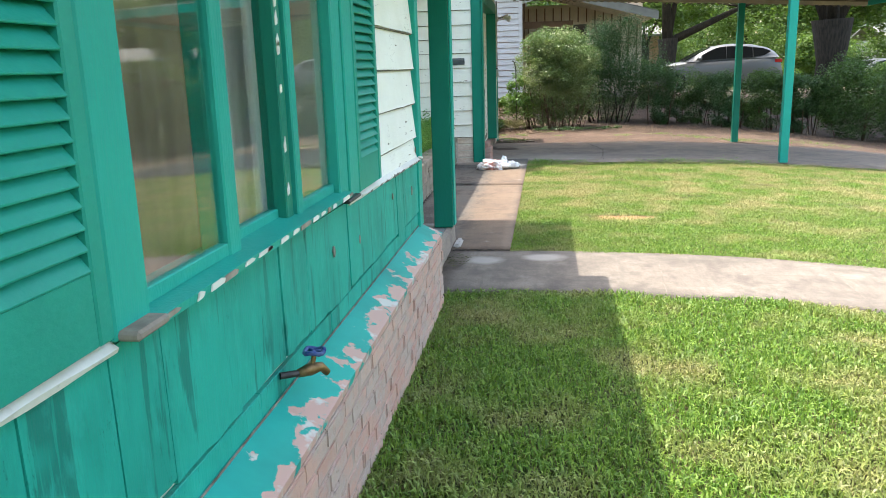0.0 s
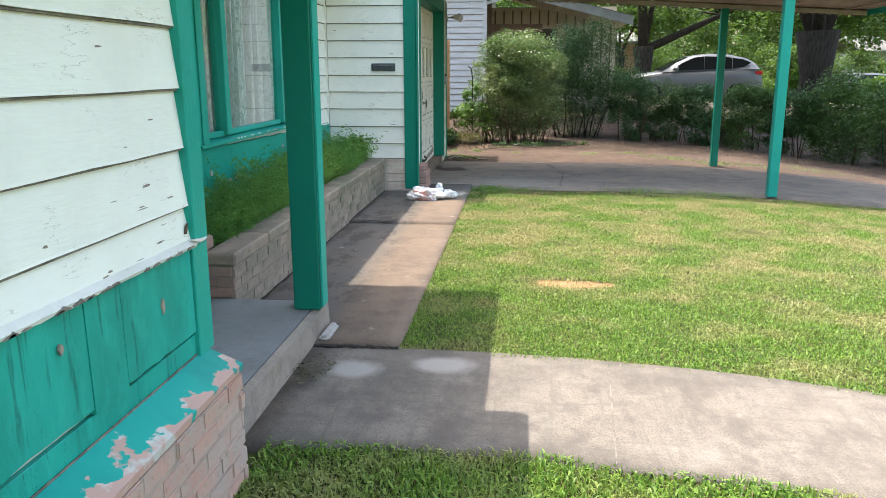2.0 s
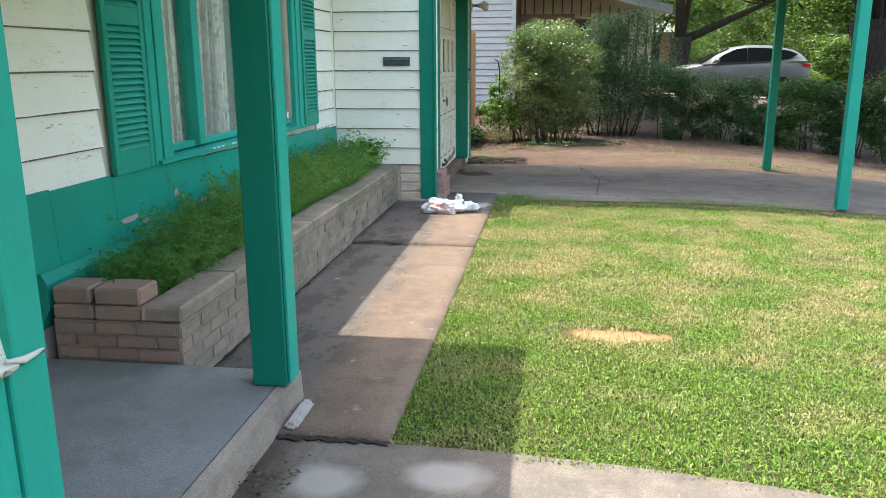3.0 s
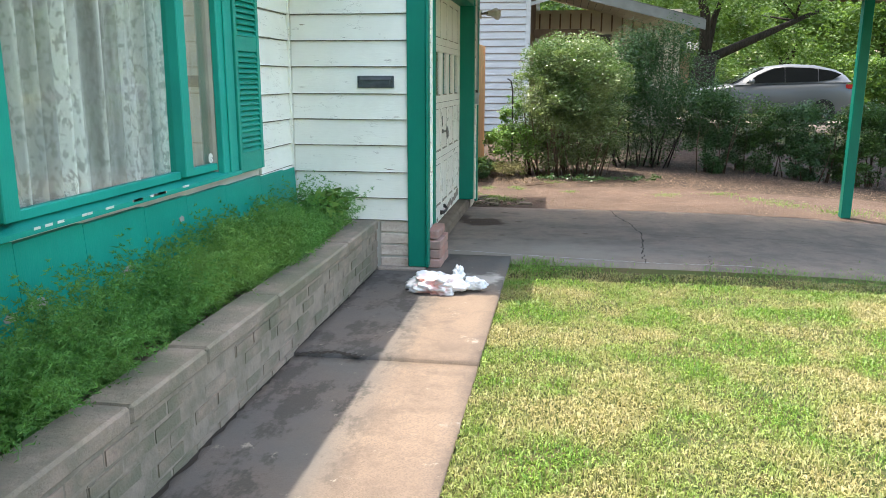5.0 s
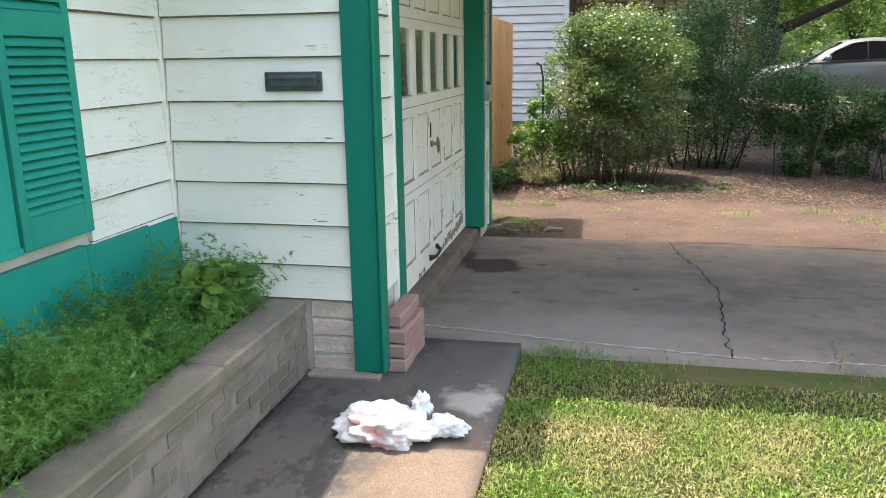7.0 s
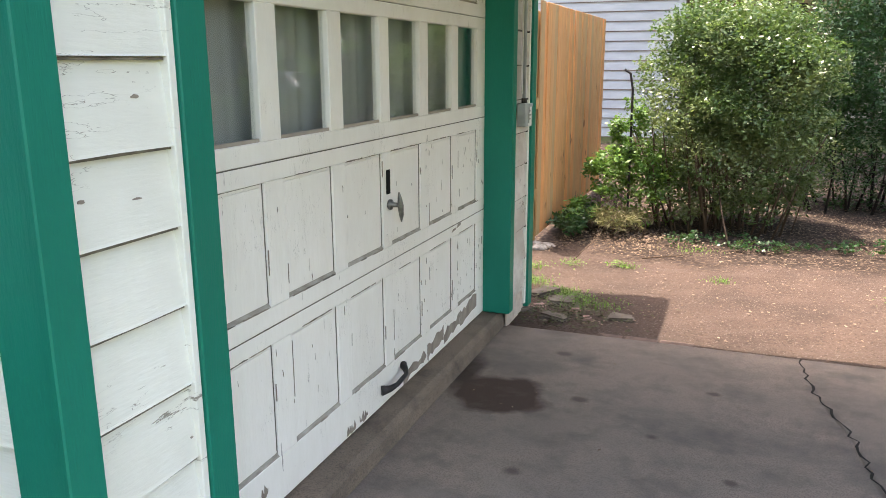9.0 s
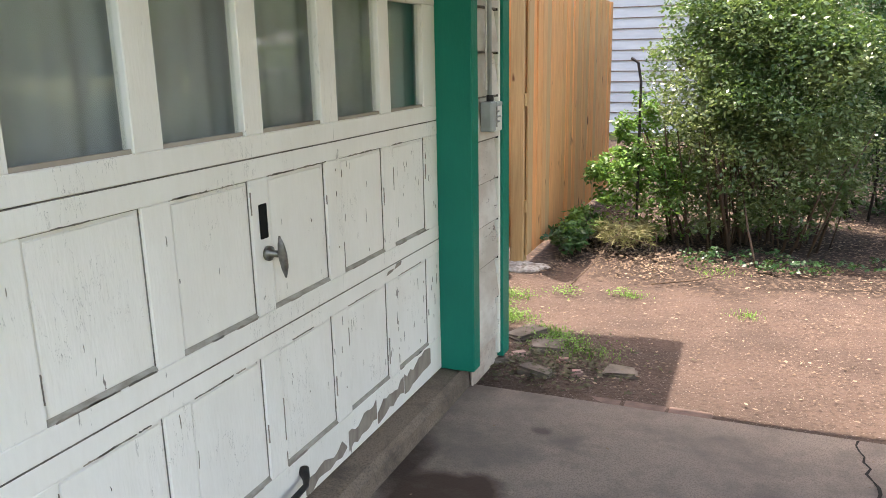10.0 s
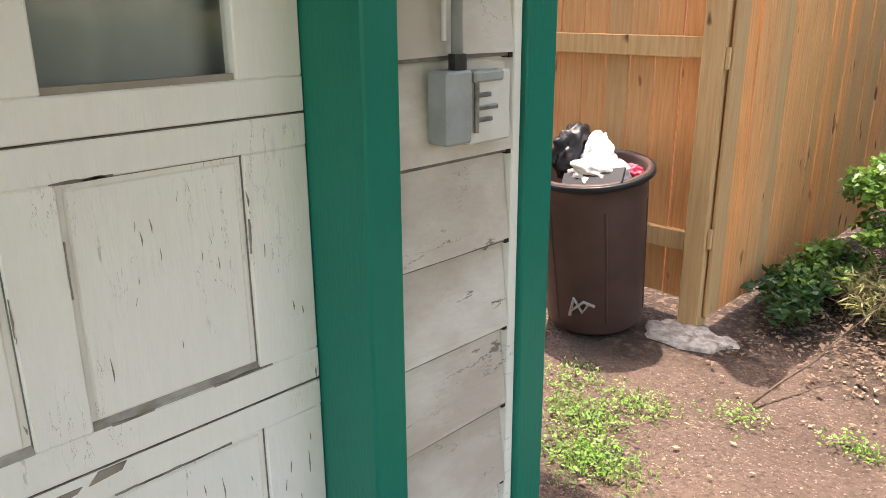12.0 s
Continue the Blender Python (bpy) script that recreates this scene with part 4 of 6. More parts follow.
# Shaft coloured for shade; a lighter board is added for the lit +x side.
part("shaft", box(-0.945, -0.785, 6.40, 6.52, 0.182, 2.43, 0.006), GREEN, post1)
part("lit_side_board", box(-0.783, -0.768, 6.405, 6.515, 0.20, 2.43, 0.003), TEALTRIM, post1, "added board in lighter teal for the lit side")
post2 = thing("corner_post", "dark green boxed corner post with a lighter seam", "post")
part("shaft", box(-1.118, -0.965, 11.915, 11.955, 0.07, 2.87, 0.005), GREEN, post2)
part("facing_board", box(-0.963, -0.945, 11.90, 12.00, 0.07, 2.87, 0.004), GREEN, post2)

# ---- brick plinth under the near wall ----
plinth = tagged(part("brick_plinth", box(XA - W, -0.668, -3.0, 4.782, -0.05, 0.44), MORTAR), "pink brick plinth with a flaking teal ledge", "plinth", kind="structure")
part("ledge", prism([(XA - 0.02, 0.45), (-0.664, 0.45), (-0.660, 0.478), (-0.69, 0.49), (XA - 0.02, 0.545)], -3.0, 4.81, "y"), LEDGE, plinth, "flaking teal painted ledge")


def bricks(parent, axis, plane, lo, hi, z0, courses, length, height, joint, material, depth=0.03, name="brick", first=0):
    """A running bond of bricks, each one its own piece, in a face that looks to +x (axis y) or -y (axis x)."""
    base = box(-depth / 2, depth / 2, -0.5 * length, 0.5 * length, -height / 2, height / 2, 0.006, seg=2)
    me = bpy.data.meshes.new(name)
    base.to_mesh(me)
    base.free()
    me.materials.append(material)
    for c in range(courses):
        s = lo - (length + joint) * 0.5 * ((c + first) % 2)
        z = z0 + height / 2 + c * (height + joint)
        while s < hi - 0.02:
            a, b = max(s, lo), min(s + length, hi)
            if b - a > 0.03:
                k = (b - a) / length
                j = random.uniform(-0.007, 0.004)
                p = (plane + j - depth / 2, (a + b) / 2, z) if axis == "y" else ((a + b) / 2, plane + depth / 2 + j, z)
                m = Matrix.Translation(p) @ (Matrix.Identity(4) if axis == "y" else Matrix.Rotation(math.pi / 2, 4, "Z")) @ Matrix.Rotation(random.uniform(-0.03, 0.03), 4, "Z") @ Matrix.Rotation(random.uniform(-0.012, 0.012), 4, "X") @ Matrix.Diagonal((1, k, random.uniform(0.93, 1.04), 1))
                shared(name, me, parent, m)
            s += length + joint


part("ledge_gap", box(XA + 0.000, XA + 0.004, -2.0, 4.72, 0.537, 0.5425), GRIME_SHADE, plinth)

# ---- planter ----
PXF = -1.385
planter = tagged(part("planter_wall", box(PXF - 0.17, PXF - 0.0045, 6.626, 11.93, 0.0, 0.375), PLANTMORTAR), "long low brick planter wall, grey and mossy", "planter", kind="structure")
part("end_core", box(XB + 0.06, PXF - 0.172, 6.626, 6.78, 0.0, 0.375), PLANTMORTAR, planter)
tagged(part("planter_soil", box(XB + 0.06, PXF - 0.172, 6.782, 11.93, 0.0, 0.36), DIRT), "dark soil in the planter", "soil", kind="structure")

# ---- windows ----
def pane(name, x, y0, y1, z0, z1, parent):
    ob = part(name, box(x - 0.004, x, y0, y1, z0, z1), GLASS, parent)
    ob.visible_shadow = False
    return ob


def folds(x, y0, y1, z0, z1, material, name, label, cat, amp=0.03, n=9, parent=None):
    """A hanging curtain with uneven folds."""
    bm = bmesh.new()
    cols = []
    m = int((y1 - y0) / 0.012)
    ph = random.uniform(0, 6)
    for i in range(m + 1):
        t = i / m
        d = amp * (math.sin(ph + t * n * 6.28 + 1.3 * math.sin(t * 9 + ph)) + 0.4 * math.sin(t * n * 15.1 + ph))
        cols.append([bm.verts.new((x + d * (0.75 + 0.25 * k), y0 + (y1 - y0) * t, z0 + (z1 - z0) * k)) for k in (0.0, 0.33, 0.66, 1.0)])
    for a, b in zip(cols, cols[1:]):
        for k in range(3):
            bm.faces.new((a[k], b[k], b[k + 1], a[k + 1]))
    ob = part(name, bm, material, parent, label, True)
    return tagged(ob, label, cat)


win1 = thing("window_1", "teal framed triple window with worn sill", "window", kind="structure")
ZT = 2.25
part("casing", box(XA - 0.02, XA + 0.028, 1.245, 1.375, 1.03, 2.37, 0.005), TEALTRIM, win1)
part("casing", box(XA - 0.02, XA + 0.028, 2.83, 2.955, 1.03, 2.37, 0.005), TEALTRIM, win1)
part("casing_edge", box(XA + 0.0, XA + 0.036, 2.96, 3.10, 0.995, 2.37, 0.005), TEALTRIM, win1)
part("casing", box(XA - 0.02, XA + 0.028, 1.377, 2.828, ZT, 2.37, 0.005), TEALTRIM, win1)
part("mullion", box(XA - 0.07, XA + 0.008, 1.825, 1.90, 1.03, ZT, 0.005), TEALTRIM, win1)
part("mullion", box(XA - 0.07, XA - 0.004, 2.31, 2.37, 1.03, ZT, 0.004), GREEN, win1)
part("mullion", box(XA - 0.07, XA + 0.008, 2.385, 2.44, 1.03, ZT, 0.005), TEALTRIM, win1)
for a, b, x in ((1.378, 1.825, -0.008), (1.90, 2.31, -0.045), (2.44, 2.828, -0.008)):
    p = pane("pane", XA + x, a, b, 1.075, ZT, win1)
    part("sash_rail", box(XA + x - 0.02, XA + x + 0.012, a, b, 1.052, 1.086, 0.003), TEALTRIM if x > -0.05 else SILLWHITE, win1)
part("sill", prism([(XA - 0.09, 1.02), (XA + 0.055, 1.026), (XA + 0.058, 1.046), (XA - 0.09, 1.066)], 1.30, 2.90, "y"), TEALTRIM, win1, "worn teal sill with flaking edge")
for k in range(16):
    a = 1.40 + 0.095 * k + random.uniform(-0.03, 0.03)
    b, zl = a + random.uniform(0.02, 0.10), random.uniform(1.027, 1.033)
    part("paint_flake", prism([(a, zl), (b, zl + 0.002), (b + 0.012, 1.039), (b - 0.01, 1.045), (a + 0.008, 1.043)], XA + 0.0575, XA + 0.0605, "x"), SILLWHITE if k % 3 else BAREWOOD, win1)
part("sill_end", box(XA + 0.03, XA + 0.060, 2.84, 3.03, 1.006, 1.020, 0.005), IRON, win1, "dark rotted sill end")
part("sill_end", box(XA + 0.02, XA + 0.07, 1.25, 1.37, 1.030, 1.050, 0.006), BAREWOOD, win1, "bare rotted sill end")
folds(XA - 0.155, 2.20, 2.74, 1.0, 2.26, GREYDRAPE, "curtain", "faded pale curtain behind the middle pane", "curtain", 0.012, 6)
folds(XA - 0.20, 1.36, 2.24, 1.0, 2.27, BROWNDRAPE, "drape", "plain brown drape behind the window pane", "curtain", 0.008, 5)
folds(XA - 0.20, 2.70, 3.40, 1.0, 2.27, BROWNDRAPE, "drape", "plain brown drape behind the window pane", "curtain", 0.008, 4)
for k in range(9):
    z = random.uniform(1.1, 1.9)
    part("paint_flake", prism([(2.322, z), (2.340, z + 0.004), (2.338 + random.uniform(0, 0.012), z + 0.018), (2.335, z + random.uniform(0.025, 0.05)), (2.318, z + 0.022)], XA - 0.005, XA - 0.002, "x"), SILLWHITE, win1)

win2 = thing("window_2", "wide teal picture window with narrow side lights", "window", kind="structure")
for a, b in ((7.83, 8.06), (10.54, 10.78)):
    part("casing", box(XB - 0.02, XB + 0.024, a, b, 0.96, 2.46, 0.005), TEALTRIM, win2)
    m = (a + b) / 2
    part("casing_bead", box(XB + 0.024, XB + 0.036, m - 0.03, m + 0.03, 0.97, 2.44, 0.004), TEALTRIM, win2)
part("casing", box(XB - 0.02, XB + 0.024, 8.062, 10.538, 2.34, 2.46, 0.005), TEALTRIM, win2)
for a in (8.47, 10.03):
    part("mullion", box(XB - 0.09, XB + 0.016, a, a + 0.10, 1.03, 2.34, 0.005), TEALTRIM, win2)
for a, b in ((8.062, 8.47), (8.57, 10.03), (10.13, 10.538)):
    pane("pane", XB - 0.045, a, b, 1.05, 2.34, win2)
    part("sash_rail", box(XB - 0.065, XB - 0.02, a, b, 1.02, 1.065, 0.004), TEALTRIM, win2)
part("sill", prism([(XB - 0.09, 0.985), (XB + 0.05, 0.968), (XB + 0.05, 0.992), (XB - 0.09, 1.018)], 7.85, 10.76, "y"), TEALTRIM, win2, "teal sill with flaking white edge")
for k in range(14):
    a = random.uniform(8.5, 10.0)
    part("paint_flake", box(XB + 0.051, XB + 0.053, a, a + random.uniform(0.03, 0.11), 0.985, 0.997), SILLWHITE, win2)
folds(XB - 0.125, 8.5, 10.08, 1.0, 2.36, LACE, "lace_curtain", "off-white lace curtain in deep folds", "curtain", 0.065, 12)
folds(XB - 0.125, 10.09, 10.22, 1.0, 2.36, LACE, "lace_curtain", "narrow end of a lace curtain in the side light", "curtain", 0.02, 2)
folds(XB - 0.115, 8.05, 8.46, 1.0, 2.36, LACE, "lace_curtain", "off-white lace curtain in the side light", "curtain", 0.02, 4)
folds(XB - 0.12, 10.30, 10.60, 1.0, 2.36, DRAPE, "drape", "tan drape hanging in the side light", "curtain", 0.012, 2)
tagged(part("sticker", lathe([(0.0, 0.0), (0.032, 0.0), (0.032, 0.002), (0.0, 0.002)], 18), SILLWHITE), "round white sticker in the lower pane corner", "sticker").matrix_basis = pose(XB - 0.044, 10.49, 1.10, 0, 90, 0)


# ---- shutters ----
def shutter(label):
    s = thing("shutter", label, "shutter", "louvred shutters beside the windows")
    w, z0, z1 = 0.43, 0.0, 1.40
    part("stile", box(0, 0.034, 0, 0.045, z0, z1, 0.004), SHUTTER, s)
    part("stile", box(0, 0.034, w - 0.045, w, z0, z1, 0.004), SHUTTER, s)
    for a, b in ((0, 0.135), (0.83, 0.93), (z1 - 0.08, z1)):
        part("rail", box(0.001, 0.031, 0.045, w - 0.045, a, b, 0.003), SHUTTER, s)
    part("backing", box(0.0, 0.004, 0.045, w - 0.045, 0.135, z1 - 0.08), SHUTTER, s)
    me = None
    for lo, hi in ((0.135, 0.83), (0.93, z1 - 0.08)):
        n = int((hi - lo) / 0.0365)
        for k in range(n):
            z = lo + (k + 0.5) * (hi - lo) / n
            if me is None:
                me = part("slat", box(-0.0035, 0.0035, -(w - 0.09) / 2, (w - 0.09) / 2, -0.024, 0.024, 0.002), SHUTTER, s)
                me.matrix_basis = pose(0.018, w / 2, z, 0, -38, 0)
                me = me.data
            else:
                shared("slat", me, s, pose(0.018, w / 2, z, 0, -38, 0))
    return s


sh = shutter("teal painted louvred wooden shutter beside the near window")
sh.matrix_basis = pose(XA + 0.002, 0.80, 1.045)
c = copy_thing(sh, pose(XA + 0.002, 3.115, 1.008))
for yy in (7.36, 10.79):
    c = copy_thing(sh, pose(XB + 0.002, yy, 0.965))
    tagged(c, "dark teal louvred wooden shutter beside the curtained window")

# ---- garage door ----
door = thing("garage_door", "old white panelled overhead door, paint cracked and flaking", "garage door")
DX, DZ0 = XD - 0.15, 0.125
JOINTS = [0.125, 0.80, 1.372, 1.952, 2.468]
PAN = [(12.64, 12.99), (13.11, 13.46), (13.565, 13.91), (14.005, 14.355), (14.465, 14.81), (14.905, 15.24)]
ROWS_Z = [(0.30, 0.735), (0.87, 1.305), (1.44, 1.885), (2.02, 2.40)]
for r in range(4):
    z0, z1 = JOINTS[r], JOINTS[r + 1] - 0.003
    a, b = ROWS_Z[r]
    part("rail", box(DX - 0.04, DX, 12.52, 15.383, z0, a, 0.003), DOORWHITE, door)
    part("rail", box(DX - 0.04, DX, 12.52, 15.383, b, z1, 0.003), DOORWHITE, door)
    if r:
        part("section_gap", box(DX - 0.03, DX - 0.002, 12.52, 15.383, z0 - 0.004, z0 - 0.0015), GRIME_SHADE, door)
    ys = [12.52] + [v for p in PAN for v in p] + [15.383]
    for k in range(0, 14, 2):
        part("stile", box(DX - 0.04, DX - 0.001, ys[k], ys[k + 1], a, b, 0.003), DOORWHITE, door)
    for p0, p1 in PAN:
        if r == 2:
            pane("pane", DX - 0.02, p0 - 0.004, p1 + 0.004, a - 0.004, b + 0.004, door)
            part("glazing_bead", box(DX - 0.019, DX - 0.010, p0, p1, a, a + 0.012), PURLIN, door)
        else:
            pb = box(DX - 0.035, DX - 0.014, p0 - 0.003, p1 + 0.003, a - 0.003, b + 0.003)
            box(DX - 0.016, DX - 0.009, p0 + 0.012, p1 - 0.012, a + 0.014, b - 0.012, 0.004, pb)
            part("panel", pb, DOORWHITE, door)
            part("panel_ledge", prism([(DX - 0.0135, a), (DX - 0.002, a), (DX - 0.0035, a + 0.004), (DX - 0.0135, a + 0.0135)], p0 + 0.001, p1 - 0.001, "y"), DUST, door)
            # Thin dark strips put the shadow lines round the panel into colour.
            gap = box(DX - 0.0135, DX - 0.0075, p0, p1, a, a + 0.003)
            box(DX - 0.0135, DX - 0.0098, p0, p0 + 0.0012, a, b, bm=gap)
            box(DX - 0.0135, DX - 0.0098, p1 - 0.0016, p1, a, b, bm=gap)
            box(DX - 0.0135, DX - 0.0085, p0, p1, b - 0.003, b, bm=gap)
            part("panel_shadow_line", gap, GRIME_SHADE, door)
folds(DX - 0.10, 12.56, 15.36, 1.36, 1.95, GARAGECLOTH, "garage_curtain", "grey cloth hung behind the door panes", "curtain", 0.011, 12)
part("lock_hole", box(DX - 0.0005, DX + 0.003, 13.945, 13.985, 1.115, 1.225, 0.003), HOLE, door, "dark empty lock cutout")
hb = rod([(DX, 13.975, 1.065), (DX + 0.012, 13.975, 1.065), (DX + 0.014, 13.975, 1.065), (DX + 0.05, 13.975, 1.065)], [0.024, 0.024, 0.011, 0.011], 12)
handle = part("handle", hb, PEWTER, door, "worn metal turn handle", True)
part("grip", rod([(DX + 0.052, 13.992, 0.985), (DX + 0.056, 13.984, 1.02), (DX + 0.056, 13.975, 1.065), (DX + 0.054, 13.972, 1.10), (DX + 0.052, 13.97, 1.125)], [0.003, 0.012, 0.015, 0.010, 0.003], 10), PEWTER, handle, "", True)
part("lift_handle", rod([(DX + 0.004, 13.84, 0.205), (DX + 0.035, 13.875, 0.208), (DX + 0.048, 13.92, 0.212), (DX + 0.048, 14.03, 0.222), (DX + 0.03, 14.06, 0.232), (DX + 0.004, 14.085, 0.245)], [0.024, 0.016, 0.012, 0.011, 0.014, 0.022], 10), IRON, door, "black iron lift handle", True)


def flake(name, pts, material, parent, x):
    """A patch of missing paint: an uneven flat shape on the door."""
    bm = bmesh.new()
    a = [bm.verts.new((x, y, z)) for y, z in pts]
    b = [bm.verts.new((x - 0.003, y, z)) for y, z in pts]
    bm.faces.new(a)
    for k in range(len(a)):
        bm.faces.new((a[k], a[(k + 1) % len(a)], b[(k + 1) % len(a)], b[k]))
    bmesh.ops.recalc_face_normals(bm, faces=bm.faces)
    return part(name, bm, material, parent)


def ragged(y0, y1, z0, z1, slope=0.0):
    top = [(y0 + (y1 - y0) * k / 9, z1 + slope * k / 9 + random.uniform(-0.022, 0.022)) for k in range(10)]
    low = [(y0 + (y1 - y0) * k / 7, z0 + slope * k / 7 + random.uniform(-0.012, 0.012)) for k in range(7, -1, -1)]
    return top + low


for a in ((14.10, 14.40, 0.140, 0.178, 0.02), (14.42, 14.66, 0.155, 0.215, 0.03), (14.67, 14.93, 0.155, 0.215, 0.03), (14.94, 15.24, 0.165, 0.245, 0.045), (13.62, 13.70, 0.145, 0.165, 0), (13.50, 13.58, 0.140, 0.16, 0), (12.86, 12.90, 0.20, 0.225, 0)):
    flake("bare_patch", ragged(*a), BAREWOOD, door, DX + 0.0025)
for a in ((14.80, 14.86, 0.765, 0.78, 0), (14.88, 14.94, 0.775, 0.795, 0.004)):
    flake("bare_patch", [(a[0], a[2]), (a[1], a[2] + 0.006), (a[1] + 0.01, a[3]), (a[0] + 0.02, a[3])], BAREWOOD, door, DX + 0.0025)
# dark checks in the old paint
for k in range(115):
    y0 = random.choice((random.uniform(12.6, 15.36), random.uniform(14.3, 15.36)))
    z0 = random.choice((random.uniform(0.3, 0.73), random.uniform(0.88, 1.3)))
    inside = any(p0 + 0.02 < y0 < p1 - 0.02 for p0, p1 in PAN)
    x = DX - 0.0085 if inside and (0.33 < z0 < 0.70 or 0.90 < z0 < 1.27) else DX + 0.0006
    if inside and x > DX:
        continue
    h = random.uniform(0.008, 0.030) * random.choice((1, 1, 1, 1.9))
    part("paint_check", prism([(y0, z0), (y0 + random.uniform(0.0007, 0.0018), z0 + h * 0.4), (y0 + random.uniform(-0.004, 0.004), z0 + h)], x - 0.002, x + 0.0008, "x"), GRIME_SHADE if k % 5 == 0 else BAREWOOD, door)
# paint broken away along the edges of the panels
for r in (0, 1):
    a, b = ROWS_Z[r]
    for p0, p1 in PAN:
        for k in range(7):
            side = random.choice("bbltttr")
            if side in "bt":
                y0, L, zc = random.uniform(p0 - 0.01, p1 - 0.08), random.uniform(0.03, 0.13), (b if side == "t" else a)
                ring = [(y0 + L * i / 5, zc + random.uniform(0.0005, 0.005)) for i in range(6)] + [(y0 + L * i / 5, zc - random.uniform(0.0, 0.002)) for i in range(5, -1, -1)]
            else:
                z0, L, yc = random.uniform(a, b - 0.09), random.uniform(0.03, 0.12), (p0 if side == "l" else p1)
                s = -1 if side == "l" else 1
                ring = [(yc + s * random.uniform(0.0004, 0.003), z0 + L * i / 5) for i in range(6)] + [(yc - s * random.uniform(0, 0.001), z0 + L * i / 5) for i in range(5, -1, -1)]
            part("paint_gap", prism(ring, DX - 0.003, DX + 0.0009, "x"), GRIME_SHADE if k % 2 and side in "bt" else BAREWOOD, door)

apron = tagged(part("door_apron", prism([(XD - 0.19, 0.0), (XD - 0.025, 0.0), (XD - 0.034, 0.080), (XD - 0.06, 0.108), (XD - 0.19, 0.122)], 12.52, 15.47, "y"), APRON), "raised concrete sill under the garage door", "sill", kind="structure")

# stacked bricks at the corner
pier = thing("brick_pier", "short stack of loose red bricks by the corner post", "bricks")
for c in range(3):
    for k in range(2):
        b = box(-0.10, 0.10, -0.105, 0.105, -0.036, 0.036, 0.007)
        o = part("brick", b, REDBRICK, pier)
        o.matrix_basis = pose(-0.955, 12.10 + 0.215 * k + 0.01 * c, 0.046 + 0.036 + 0.078 * c, 0, 0, random.uniform(-4, 4))
for k in range(2):
    o = part("brick", box(-0.05, 0.05, -0.10, 0.10, -0.036, 0.036, 0.008), REDBRICK, pier)
    o.matrix_basis = pose(-0.985 + 0.05, 12.15 + 0.205 * k, 0.046 + 0.036 + 0.234, 0, 0, random.uniform(-7, 7))


# ---- shrubs and trees ----
def shell(n, c, r, keep=0.55, flat=1.0, low=-1.0):
    """Places in the outer part of an uneven ball."""
    d = unit(n)
    d = d[d[:, 2] > low]
    q = keep + (1 - keep) * RNG.uniform(0, 1, len(d)) ** 0.6
    return np.asarray(c) + d * np.asarray(r) * q[:, None]


def clump(n, c, r, lumps=14, part_size=0.45, keep=0.4, low=-0.5):
    """A crown of overlapping lumps set round a centre, with gaps between them."""
    c, r = np.asarray(c, float), np.asarray(r, float)
    out = []
    for k in range(lumps):
        d = unit(1)[0]
        if d[2] < low:
            d[2] = -d[2]
        m = c + d * r * RNG.uniform(0.45, 0.80)
        out.append(shell(max(8, n // lumps), m, r * part_size * RNG.uniform(0.7, 1.25), keep))
    return np.concatenate(out)


def stems(parent, base, spread, height, count, radius, material, name="stem", fork=True):
    """Many thin uneven stems rising from the ground; each one is a part."""
    bx, by = base
    for k in range(count):
        x, y = bx + spread[0] * random.uniform(-1.1, 1.1), by + spread[1] * random.uniform(-1.1, 1.1)
        h = height * random.uniform(0.7, 1.1)
        tx, ty = x + (x - bx) * 0.35 + random.uniform(-0.15, 0.15), y + (y - by) * 0.5 + random.uniform(-0.1, 0.1)
        z = float(gz(x, y)) - 0.03
        mid = (x + (tx - x) * 0.4 + random.uniform(-0.05, 0.05), y + (ty - y) * 0.4, z + h * 0.5)
        r = radius * random.uniform(0.5, 1.3)
        bm = rod([(x, y, z), mid, (tx, ty, z + h)], [r, r * 0.8, r * 0.4], 5)
        if fork:
            rod([mid, (mid[0] + random.uniform(-0.25, 0.25), mid[1] + random.uniform(-0.2, 0.2), z + h * 0.9)], [r * 0.6, r * 0.25], 4, bm)
        part(name, bm, material, parent, smooth=True)


def shrub(name, label, base, pts, size, leafmat, ratio=0.5, stem=None, up=0.35, category="bush"):
    s = thing(name, label, category)
    v, f = leaf_quads(pts, size, 0.1, ratio, up)
    soup("crown", v, f, leafmat, s, kind="")
    if stem:
        stems(s, base, *stem)
    return s


# pale trimmed privet standing on many bare stems
P = np.concatenate([clump(34000, (0.24, 19.5, 1.52), (1.10, 0.92, 0.84), 34, 0.34, 0.5, -0.7), clump(3200, (0.24, 19.45, 1.55), (1.40, 1.15, 1.08), 90, 0.09, 0.1, -0.6), shell(4000, (0.25, 19.5, 1.50), (0.92, 0.80, 0.76), 0.5, low=-0.8), shell(9000, (0.22, 19.9, 0.95), (1.0, 0.55, 0.95), 0.3), clump(9000, (0.25, 18.98, 0.66), (1.05, 0.50, 0.66), 70, 0.17, 0.2, -1.0), clump(7000, (0.20, 19.2, 1.15), (1.15, 0.75, 0.62), 40, 0.22, 0.3, -1.0), shell(8000, (0.25, 19.7, 0.7), (1.1, 0.5, 0.75), 0.2)])
shrub("privet_bush", "tall round-topped privet bush on many bare stems", (0.22, 19.12), P, 0.047, PRIVET, 0.5, ((0.62, 0.26), 1.05, 44, 0.013, TWIG))
P = np.concatenate([clump(28000, (1.75, 21.0, 1.52), (1.15, 0.9, 1.18), 36, 0.38, 0.4, -0.8), shell(16000, (1.65, 21.0, 0.9), (1.0, 0.8, 0.95), 0.3)])
